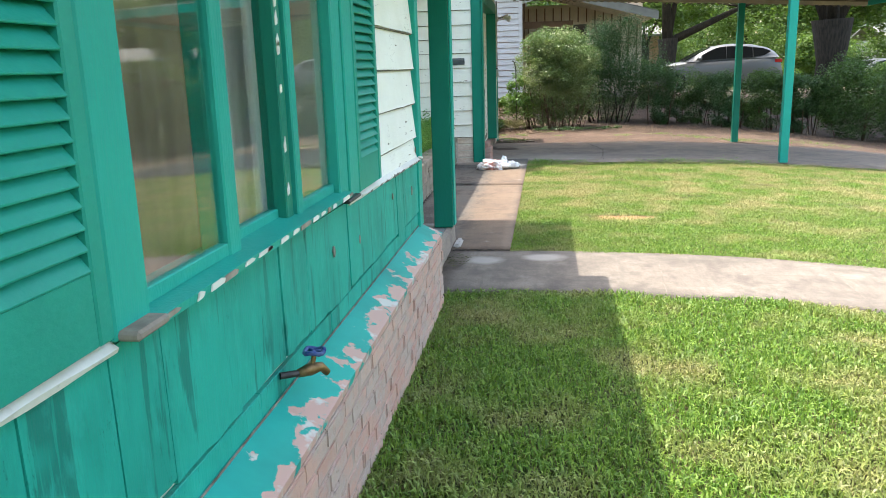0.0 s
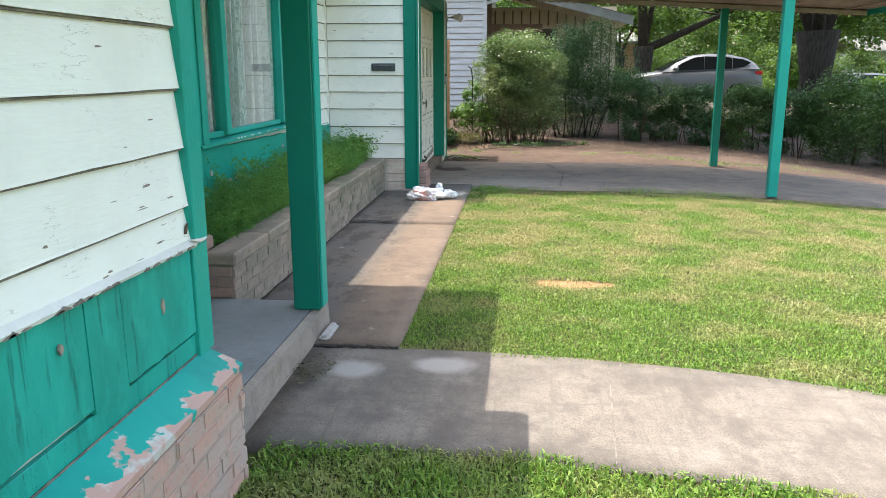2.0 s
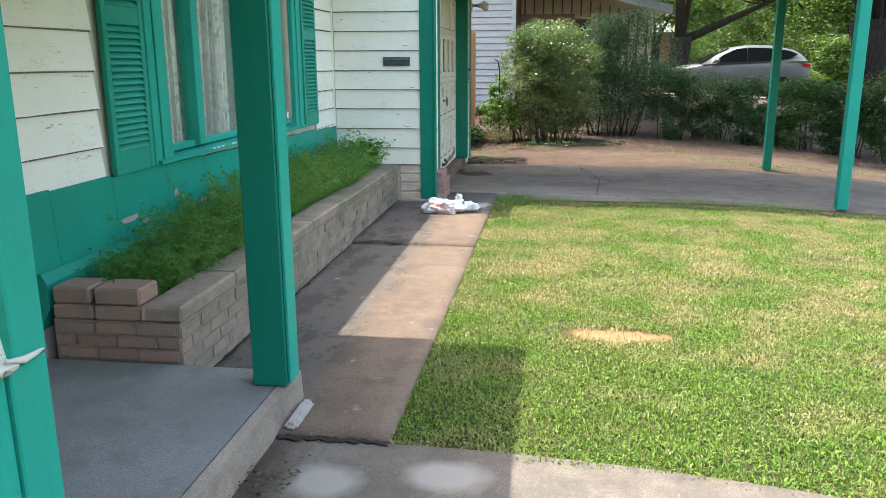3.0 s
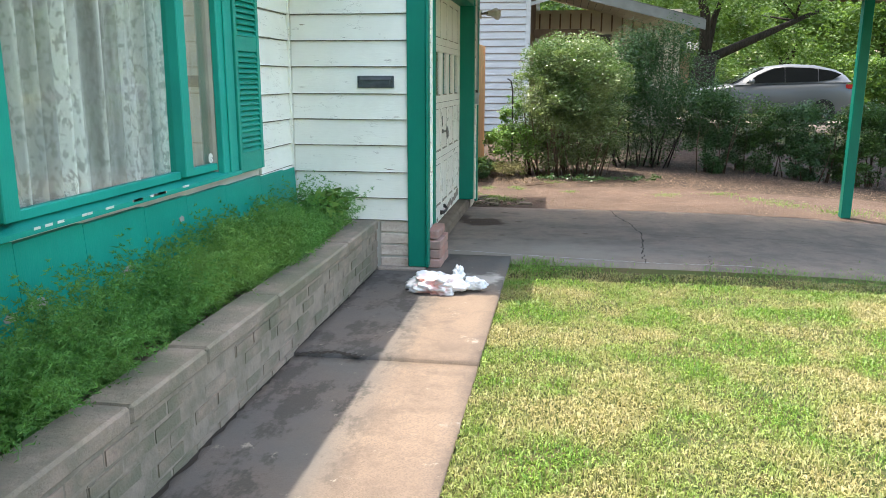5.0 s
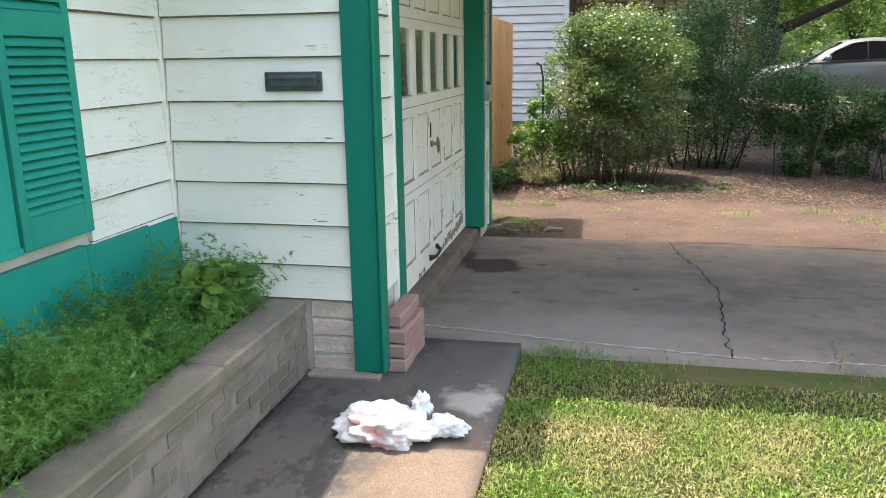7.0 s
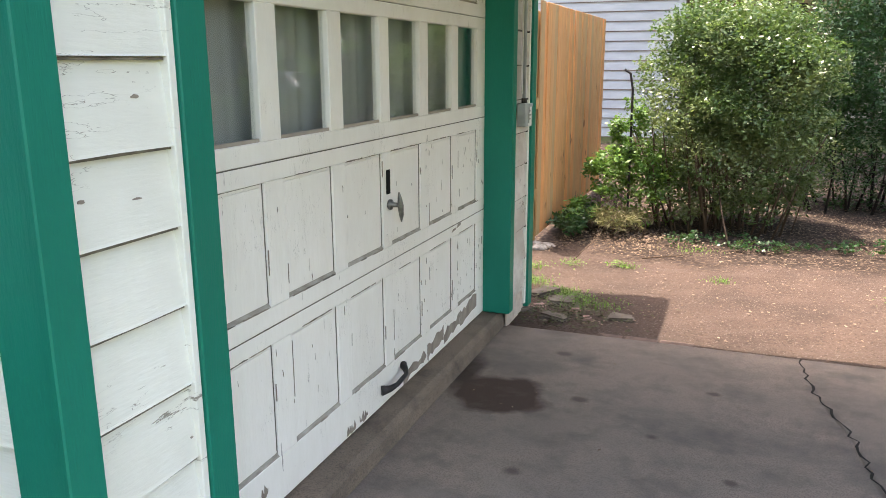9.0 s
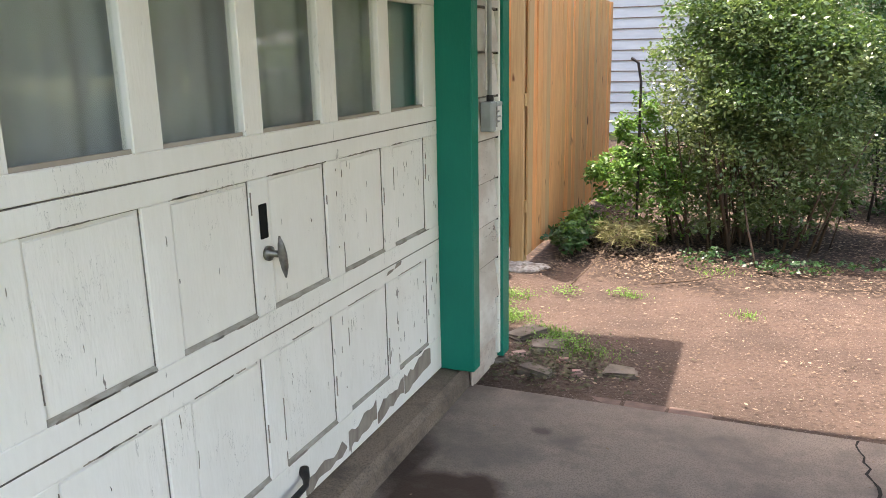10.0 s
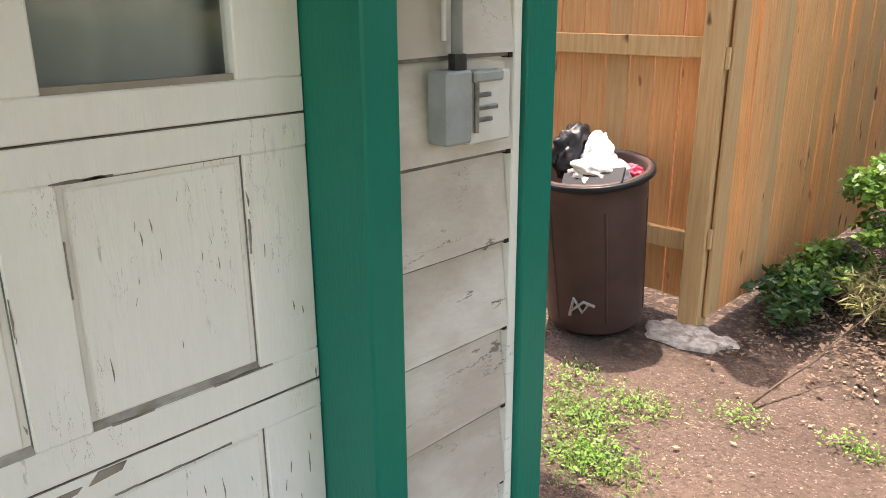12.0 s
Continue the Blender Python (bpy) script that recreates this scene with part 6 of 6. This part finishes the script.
# ---- grass and litter ----
def blades(n, x0, x1, y0, y1, bend, length, width, ok=None):
    """Folded blades: each one rises from the ground, widens and bows over to its tip."""
    x, y = RNG.uniform(x0, x1, n), RNG.uniform(y0, y1, n)
    if bend is not None:
        x, y = bend(x, y)
    if ok is not None:
        k = ok(x, y)
        x, y = x[k], y[k]
    n = len(x)
    base = np.stack([x, y, gz(x, y) - 0.006], -1)
    patch = 0.85 + 0.25 * np.sin(x * 7.1 + 1.7 * np.sin(y * 5.3)) * np.sin(y * 6.9 + 2 * x)
    L = (length * RNG.uniform(0.5, 1.3, n) * patch)[:, None]
    a = RNG.uniform(0, 6.2832, n)
    h = np.stack([np.cos(a), np.sin(a), np.zeros(n)], -1)
    lean = RNG.uniform(0.15, 1.25, n)[:, None]
    up = np.array([0, 0, 1.0])
    mid = base + h * L * 0.35 * lean + up * L * 0.62
    tip = base + h * L * (0.35 * lean + 0.55 * lean) + up * L * (1.05 - 0.42 * lean)
    w = np.stack([-h[:, 1], h[:, 0], RNG.uniform(-0.35, 0.35, n)], -1) * width * RNG.uniform(0.6, 1.3, n)[:, None]
    V = np.stack([base, mid - w, tip, mid + w], 1).reshape(-1, 3)
    return V, np.arange(4 * n).reshape(n, 4)


def not_bare(x, y):
    q = ((x - 0.74) / 0.34) ** 2 + ((y - 7.78) / 0.13) ** 2
    thin = np.ones(len(x))
    for px, py, r in ((1.7, 9.0, 0.22), (2.6, 9.9, 0.30), (0.9, 10.3, 0.20), (3.2, 8.6, 0.25), (1.9, 10.8, 0.28), (0.72, 9.1, 0.13), (1.25, 9.7, 0.16), (0.35, 11.2, 0.22), (3.6, 10.6, 0.35), (0.3, 9.9, 0.10), (2.2, 7.5, 0.18), (1.4, 11.5, 0.25)):
        thin -= 0.72 * np.exp(-(((x - px) / r) ** 2 + ((y - py) / (0.7 * r)) ** 2))
    return (q > 1.0 + 0.5 * RNG.normal(size=len(x))) & (RNG.uniform(0, 1, len(x)) < thin) & ((y < 11.9) | (RNG.uniform(0, 1, len(x)) < 0.35))


V, F = blades(210000, -0.67, 3.6, 0.6, 5.09, near_walk, 0.050, 0.0038)
tagged(soup("grass", V, F, GRASS, None, "short thick green lawn grass", "stuff"), category="grass")
V, F = blades(360000, -0.31, 5.5, 6.19, 12.22, beyond_walk, 0.036, 0.0034, not_bare)
tagged(soup("grass", V, F, GRASS, None, "short sunlit lawn grass with yellow patches", "stuff"), category="grass")
V, F = blades(45000, 5.5, 9.5, 6.19, 12.22, beyond_walk, 0.05, 0.008)
tagged(soup("grass", V, F, GRASS, None, "short sunlit lawn grass toward the street", "stuff"), category="grass")
V, F = blades(50000, 3.6, 9.5, -8.0, 5.08, near_walk, 0.06, 0.013)
V2, F2 = blades(24000, -0.67, 3.6, -8.0, 0.6, near_walk, 0.055, 0.010)
tagged(soup("grass", np.concatenate([V, V2]), np.concatenate([F, F2 + len(V)]), GRASS, None, "short lawn grass beside and behind the walk", "stuff"), category="grass")
V, F = blades(60000, -0.68, 3.6, 0.6, 5.08, near_walk, 0.035, 0.003, lambda x, y: RNG.uniform(0, 1, len(x)) < np.exp(-(x + 0.68) / 0.12) + 0.30)
V2, F2 = blades(100000, -0.30, 5.5, 6.2, 12.2, beyond_walk, 0.033, 0.0028, lambda x, y: RNG.uniform(0, 1, len(x)) < 0.25 + 0.75 * np.exp(-(y - walk_curve(x) - 6.15) / 0.10) + 0.35 * np.clip((y - 8) / 4, 0, 1))
tagged(soup("dry_grass", np.concatenate([V, V2]), np.concatenate([F, F2 + len(V)]), DRYGRASS, None, "straw-coloured dead grass among the lawn", "stuff"), category="grass")
TUFTS = [(-0.62, 16.15, 0.11, 380), (-0.86, 16.40, 0.07, 160), (-0.50, 17.3, 0.05, 70), (0.25, 17.1, 0.06, 80), (-1.28, 17.06, 0.08, 150), (-1.20, 16.6, 0.10, 320), (-1.42, 16.85, 0.09, 240), (1.6, 17.0, 0.12, 130), (2.4, 17.3, 0.14, 140), (3.2, 16.6, 0.2, 260), (3.7, 16.2, 0.15, 300), (0.0, 18.1, 0.12, 120), (4.4, 16.4, 0.3, 300), (5.5, 16.6, 0.4, 350), (2.9, 16.9, 0.2, 160), (-0.18, 12.25, 0.16, 900), (-0.28, 11.7, 0.10, 500), (0.25, 12.36, 0.2, 500), (1.9, 12.45, 0.28, 700), (2.8, 12.42, 0.25, 500), (-0.05, 12.5, 0.12, 300)]
Vs, Fs, base = [], [], 0
for x, y, s, n in TUFTS:
    V, F = blades(n, 0, 1, 0, 1, lambda a, b: (x + s * RNG.normal(size=len(a)), y + s * RNG.normal(size=len(a)) * 0.7), 0.045, 0.0032)
    Vs.append(V)
    Fs.append(F + base)
    base += len(V)
for x, y, s, n in ((-1.22, 16.58, 0.10, 520), (-1.40, 16.80, 0.10, 400), (-0.75, 16.25, 0.09, 420), (-1.29, 17.05, 0.08, 200), (-0.94, 17.22, 0.06, 120), (-0.55, 17.30, 0.06, 120), (-1.6, 17.05, 0.08, 200)):
    P = np.stack([x + s * RNG.normal(size=n), y + s * 0.8 * RNG.normal(size=n), RNG.uniform(0.004, 0.045, n)], -1)
    V, F = leaf_quads(P, 0.020, 0.1, 0.5, 1.2)
    Vs.append(V)
    Fs.append(F + base)
    base += len(V)
tagged(soup("weed_tufts", np.concatenate(Vs), np.concatenate(Fs), WEED, None, "small green weed tufts in the dirt", "stuff"), category="weeds")


def scatter(n, x0, x1, y0, y1, size, weight):
    x, y = RNG.uniform(x0, x1, n), RNG.uniform(y0, y1, n)
    k = RNG.uniform(0, 1, n) < weight(x, y)
    x, y = x[k], y[k]
    P = np.stack([x, y, gz(x, y) + 0.006 + RNG.uniform(0, 0.012, len(x))], -1)
    v, f = leaf_quads(P, size, 0, 0.6, 3.0)
    v[:, 2] = np.maximum(v[:, 2] * 0.35 + np.repeat(P[:, 2], 4) * 0.65, np.repeat(P[:, 2], 4) - 0.004)
    return v, f


v, f = scatter(30000, -1.3, 8, 15.65, 21.5, 0.028, lambda x, y: 0.13 + 0.75 * np.clip((y - 17.5) / 1.0, 0, 1) + 0.5 * np.exp(-((x + 0.75) ** 2 + (y - 15.95) ** 2) / 0.12))
tagged(soup("leaf_litter", v, f, LITTER, None, "dry brown leaves strewn under the shrubs", "stuff"), category="leaves")
v, f = scatter(2600, -1.0, 0.1, 15.56, 16.6, 0.034, lambda x, y: 1.1 * np.exp(-((x + 0.72) ** 2 / 0.10 + (y - 15.9) ** 2 / 0.10)))
v += RNG.normal(size=v.shape) * np.array([0.003, 0.003, 0.004]) + np.array([0, 0, 0.004])
tagged(soup("corner_litter", v, f, DEADWEED, None, "dark dry leaves heaped round the stones", "stuff"), category="leaves")
v, f = scatter(1500, -1.25, -0.3, 17.6, 18.9, 0.030, lambda x, y: np.clip(0.15 + (y - 17.75) * 0.9, 0.05, 0.9))
v += RNG.normal(size=v.shape) * np.array([0.004, 0.004, 0.006]) + np.array([0, 0, 0.008])
tagged(soup("dead_leaves", v, f, LITTER, None, "heap of curled dead leaves below the vine", "stuff"), category="leaves")
v, f = scatter(5000, -1.3, 3.0, 15.7, 18.6, 0.011, lambda x, y: 0.35 + 0.6 * np.sin(x * 3.1 + 2 * np.sin(y * 2.3)) ** 2)
tagged(soup("bark_chips", v, f, LITTER, None, "small pale chips trodden into the dirt", "stuff"), category="debris")
v, f = scatter(700, -1.02, 2.0, 12.6, 15.6, 0.020, lambda x, y: 0.10 + 0.9 * np.exp(-(x + 1.02) / 0.10))
tagged(soup("drive_litter", v, f, LITTER, None, "scattered bits of leaf on the driveway", "stuff"), category="leaves")
v, f = scatter(420, -0.80, -0.55, 5.5, 6.2, 0.03, lambda x, y: np.exp(-((x + 0.72) ** 2 + (y - 5.86) ** 2) / 0.012) + 0.05)
v[:, 2] += 0.025
tagged(soup("dead_weeds", v, f, DEADWEED, None, "small heap of dead weeds by the porch edge", "stuff"), category="leaves")
for pts, r in (([(-0.95, 17.35, 0.015), (-0.91, 17.50, 0.06), (-0.85, 17.75, 0.10), (-0.80, 17.86, 0.19), (-0.72, 18.1, 0.28), (-0.70, 18.14, 0.40), (-0.63, 18.25, 0.50)], 0.006), ([(0.30, 18.35, 0.01), (0.22, 18.6, 0.25), (0.15, 18.8, 0.55)], 0.010), ([(-0.40, 17.6, 0.015), (-0.10, 17.75, 0.03), (0.05, 18.0, 0.02)], 0.006)):
    tagged(part("fallen_branch", rod(pts, [r, r * 0.9, r * 0.7] + [r * 0.4] * (len(pts) - 3), 6), TWIG, smooth=True), "thin bare fallen branch", "branch")

# ---- neighbours ----
nb = thing("neighbour_house", "white lap-sided house with a low plank porch roof", "house")
part("wall", box(-9.0, -0.80, 26.05, 26.25, 0.0, 4.3), NBWHITE, nb)
z = 0.3
lapm = None
while z < 4.2:
    part("siding_board", prism([(26.05, z), (26.026, z), (26.046, z + 0.182), (26.05, z + 0.182)], -9.0, -0.90, "x"), NBWHITE, nb)
    # Solid brown strip colours in the shadow below this lap.
    part("lap_shadow_gap", box(-9.0, -0.90, 26.022, 26.034, z - 0.012, z - 0.002), NBBROWN, nb)
    z += 0.178
part("corner_board", box(-0.90, -0.78, 26.01, 26.25, 0.2, 4.3, 0.01), NBWHITE, nb)
part("return_wall", box(-0.98, -0.80, 26.25, 29.9, 0.2, 4.3), NBBROWN, nb)
part("porch_wall", box(-0.80, 3.4, 29.8, 30.0, 0.2, 3.6), NBTAN, nb)
for k in range(14):
    part("batten", box(-0.70 + 0.3 * k, -0.655 + 0.3 * k, 29.77, 29.80, 0.3, 3.5), NBBROWN, nb)
wn_ = part("window", box(-0.1, 1.4, 29.75, 29.80, 1.5, 2.9), CARGLASS, nb)
part("frame", box(-0.16, 1.46, 29.73, 29.76, 2.9, 2.98), NBTAN, wn_)
part("porch_beam", box(-0.78, 0.9, 28.4, 28.55, 2.75, 2.98), NBBROWN, nb, "dark brown porch beam")
for k in range(22):
    x0 = -0.9 + 0.20 * k
    zz = 4.05 - 0.26 * (x0 + 0.9)
    part("soffit_plank", prism([(x0, zz), (x0 + 0.185, zz - 0.048), (x0 + 0.185, zz - 0.028), (x0, zz + 0.02)], 26.6, 30.2, "y"), NBTAN, nb)
part("roof", prism([(-1.2, 4.16), (3.5, 2.98), (3.5, 3.10), (-1.2, 4.28)], 26.45, 30.4, "y"), SHINGLE, nb)
part("fascia", prism([(-1.2, 4.02), (3.52, 2.82), (3.52, 3.06), (-1.2, 4.26)], 26.40, 26.45, "y"), NBGREY, nb, "grey sloping fascia")
part("knee_brace", rod([(-0.85, 26.2, 3.45), (0.5, 26.45, 3.85)], 0.06, 4), NBWHITE, nb)
part("main_roof", prism([(25.6, 4.25), (29.5, 5.6), (33.4, 4.25), (33.4, 4.4), (29.5, 5.75), (25.6, 4.4)], -9.4, -0.6, "x"), SHINGLE, nb)
part("far_wall", box(-9.0, -0.80, 32.9, 33.1, 0.2, 4.3), NBWHITE, nb)


def far_house(label, x0, x1, y, h, wall_m, roof_m, win):
    hs = thing("far_house", label, "house")
    z = float(gz((x0 + x1) / 2, y)) - 0.1
    part("wall", box(x0, x1, y, y + 7, z, z + h), wall_m, hs)
    part("roof", prism([(y - 0.7, z + h), (y + 3.5, z + h + 1.3), (y + 7.7, z + h), (y + 7.7, z + h + 0.15), (y + 3.5, z + h + 1.45), (y - 0.7, z + h + 0.15)], x0 - 0.6, x1 + 0.6, "x"), roof_m, hs)
    for a, b in win:
        w = part("window", box(a, b, y - 0.03, y, z + 1.0, z + 2.2), CARGLASS, hs)
        part("frame", box(a - 0.08, a, y - 0.06, y - 0.031, z + 0.92, z + 2.28), NBWHITE, w)
        part("frame", box(b, b + 0.08, y - 0.06, y - 0.031, z + 0.92, z + 2.28), NBWHITE, w)
        part("frame", box(a, b, y - 0.06, y - 0.031, z + 2.2, z + 2.28), NBWHITE, w)
        part("frame", box((a + b) / 2 - 0.03, (a + b) / 2 + 0.03, y - 0.06, y - 0.031, z + 1.0, z + 2.2), NBWHITE, w)
    return hs


far_house("tan brick house across the yards", -2.5, 7.4, 55, 2.9, FARBRICK, NBGREY, [(0.5, 2.0), (4.0, 5.5)])
h3 = far_house("pale house with a white porch across the street", 28.5, 40.0, 72, 3.1, FARWALL, NBGREY, [(29.5, 31.0), (33.5, 35.0), (37, 38.5)])


# ---- cars ----
def car(name, label, paint, at, turn, L=4.6, H=1.68, Wd=1.84):
    """A five-door car, built along x with its nose at -x: body, glass, lights, mirrors and wheels."""
    c = thing(name, label, "car", at=at)
    c.rotation_euler = (0, 0, radians(turn))
    k, hz = L / 4.6, H / 1.68
    belt = [(-2.28, 0.55, 0.62), (-2.20, 0.80, 0.78), (-1.75, 0.98, 0.86), (-1.05, 1.08, 0.90), (-0.4, 1.10, 0.92), (0.6, 1.13, 0.92), (1.4, 1.17, 0.91), (1.95, 1.18, 0.88), (2.20, 1.05, 0.84), (2.30, 0.70, 0.78)]
    bm = bmesh.new()
    rings = []
    for x, zb, hw in belt:
        zs = [(0.0, 0.24), (hw * 0.92, 0.24), (hw, 0.42), (hw, zb * 0.72 + 0.05), (hw * 0.96, zb - 0.06), (hw * 0.86, zb), (0.0, zb + 0.03)]
        ring = [bm.verts.new((x * k, y, z * hz)) for y, z in zs] + [bm.verts.new((x * k, -y, z * hz)) for y, z in zs[-2:0:-1]]
        rings.append(ring)
    for a, b in zip(rings, rings[1:]):
        for i in range(len(a)):
            bm.faces.new((a[i], a[(i + 1) % len(a)], b[(i + 1) % len(b)], b[i]))
    bm.faces.new(rings[0])
    bm.faces.new(rings[-1])
    bmesh.ops.recalc_face_normals(bm, faces=bm.faces)
    body = part("body", bm, paint, c, smooth=True)
    roofline = [(-1.10, 1.09, 0.80), (-0.62, 1.40, 0.72), (-0.15, 1.60, 0.66), (0.45, 1.68, 0.65), (1.15, 1.65, 0.65), (1.75, 1.52, 0.66), (2.02, 1.36, 0.70), (2.14, 1.14, 0.78)]
    bm = bmesh.new()
    rings = []
    for x, zt, hw in roofline:
        base = 1.07 + 0.03 * (x + 1)
        lo, hi = 0.86, hw
        ring = [bm.verts.new((x * k, y, z * hz)) for y, z in ((lo, base), (hi + 0.02, max(base + 0.01, zt - 0.10)), (hi - 0.10, zt), (-hi + 0.10, zt), (-hi - 0.02, max(base + 0.01, zt - 0.10)), (-lo, base))]
        rings.append(ring)
    for a, b in zip(rings, rings[1:]):
        for i in range(5):
            bm.faces.new((a[i], a[i + 1], b[i + 1], b[i]))
    bm.faces.new(rings[0])
    bm.faces.new(rings[-1])
    bmesh.ops.recalc_face_normals(bm, faces=bm.faces)
    part("cabin", bm, paint, c, smooth=True)
    for s in (1, -1):
        for win in ([(-0.80, 1.12), (0.30, 1.15), (0.30, 1.59), (-0.02, 1.55), (-0.45, 1.36)], [(0.32, 1.15), (1.22, 1.18), (1.22, 1.54), (1.0, 1.57), (0.32, 1.59)], [(1.24, 1.185), (1.62, 1.24), (1.86, 1.38), (1.58, 1.49), (1.24, 1.538)]):
            bm = bmesh.new()
            vs = []
            for x, z in win:
                f = (z - 1.10) / (1.56 - 1.10)
                vs.append(bm.verts.new((x * k, s * (0.885 - 0.19 * f), z * hz)))
            bm.faces.new(vs)
            g = bmesh.ops.extrude_face_region(bm, geom=bm.faces[:])
            bmesh.ops.translate(bm, vec=(0, -0.01 * s, 0), verts=[e for e in g["geom"] if isinstance(e, bmesh.types.BMVert)])
            bmesh.ops.recalc_face_normals(bm, faces=bm.faces)
            part("side_window", bm, CARGLASS, c)
        part("mirror", rod([(-0.62 * k, s * 0.90, 1.15 * hz), (-0.66 * k, s * 1.02, 1.19 * hz)], [0.05, 0.085], 10), paint, c, smooth=True)
        part("tail_light", box(1.98 * k, 2.24 * k, s * 0.80 - 0.06, s * 0.80 + 0.06, 0.98 * hz, 1.10 * hz, 0.02), TAILRED, c)
        part("headlight", box(-2.20 * k, -1.95 * k, s * 0.72 - 0.1, s * 0.72 + 0.1, 0.72 * hz, 0.84 * hz, 0.02), CHROME, c)
        for x in (-1.42, 1.40):
            w = part("wheel", rod([(x * k, s * 0.70, 0.34), (x * k, s * 0.92, 0.34)], 0.34, 22), TYRE, c)
            part("rim", rod([(x * k, s * 0.90, 0.34), (x * k, s * 0.935, 0.34)], [0.22, 0.20], 14), CHROME, w)
    bm = bmesh.new()
    q = [(-1.12, 0.72, 1.115), (-1.12, -0.72, 1.115), (-0.24, -0.58, 1.575), (-0.24, 0.58, 1.575)]
    bm.faces.new([bm.verts.new((x * k - 0.03, y, z * hz + 0.012)) for x, y, z in q])
    g = bmesh.ops.extrude_face_region(bm, geom=bm.faces[:])
    bmesh.ops.translate(bm, vec=(0.02, 0, -0.02), verts=[e for e in g["geom"] if isinstance(e, bmesh.types.BMVert)])
    part("windscreen", bm, CARGLASS, c)
    return c


car("parked_car", "silver sport utility car parked beyond the hedge", CARSILVER, (6.17, 31.0, float(gz(6.2, 31)) + 0.16), 0, 4.6, 1.68)
car("parked_car", "small silver car parked down the street", CARSILVER, (15.2, 40.0, float(gz(15, 40)) + 0.0), 12, 4.2, 1.45)
car("parked_car", "dark red car parked down the street", CARRED, (19.6, 42.5, float(gz(19.6, 42.5)) + 0.012), 20, 4.5, 1.5)

# ---- bricks, last ----
bricks(plinth, "y", -0.660, -1.2, 4.80, 0.0, 6, 0.205, 0.067, 0.008, PINKBRICK)
bricks(plinth, "x", 4.775, XA - 0.1, -0.664, 0.0, 6, 0.10, 0.064, 0.011, PINKBRICK, name="end_brick")
bricks(planter, "y", PXF, 6.62, 11.93, 0.0, 5, 0.215, 0.069, 0.004, GREYBRICK)
cap = [(6.62, 0.66), (7.28, 0.82), (8.10, 0.62), (8.72, 0.88), (9.60, 1.42), (11.02, 0.92)]
for y0, ln in cap:
    part("cap_slab", box(PXF - 0.195, PXF + 0.012, y0 + 0.003, min(y0 + ln, 11.93) - 0.003, 0.376, 0.455 + random.uniform(-0.006, 0.004), 0.012), GREYBRICK, planter)
bricks(planter, "x", 6.615, XB + 0.07, PXF - 0.002, 0.18, 3, 0.205, 0.058, 0.008, PLANTBRICK, name="end_brick")
for x0, x1, zt in ((XB + 0.07, -1.82, 0.54), (-1.815, -1.56, 0.54), (-1.555, PXF - 0.20, 0.455)):
    part("cap_brick", box(x0, x1 - 0.004, 6.61, 6.80, 0.379, min(zt, 0.452), 0.011), PLANTBRICK, planter)
    if zt > 0.5:
        part("cap_brick", box(x0 + 0.004, x1 - 0.012, 6.614, 6.795, 0.455, zt, 0.011), PLANTBRICK, planter)
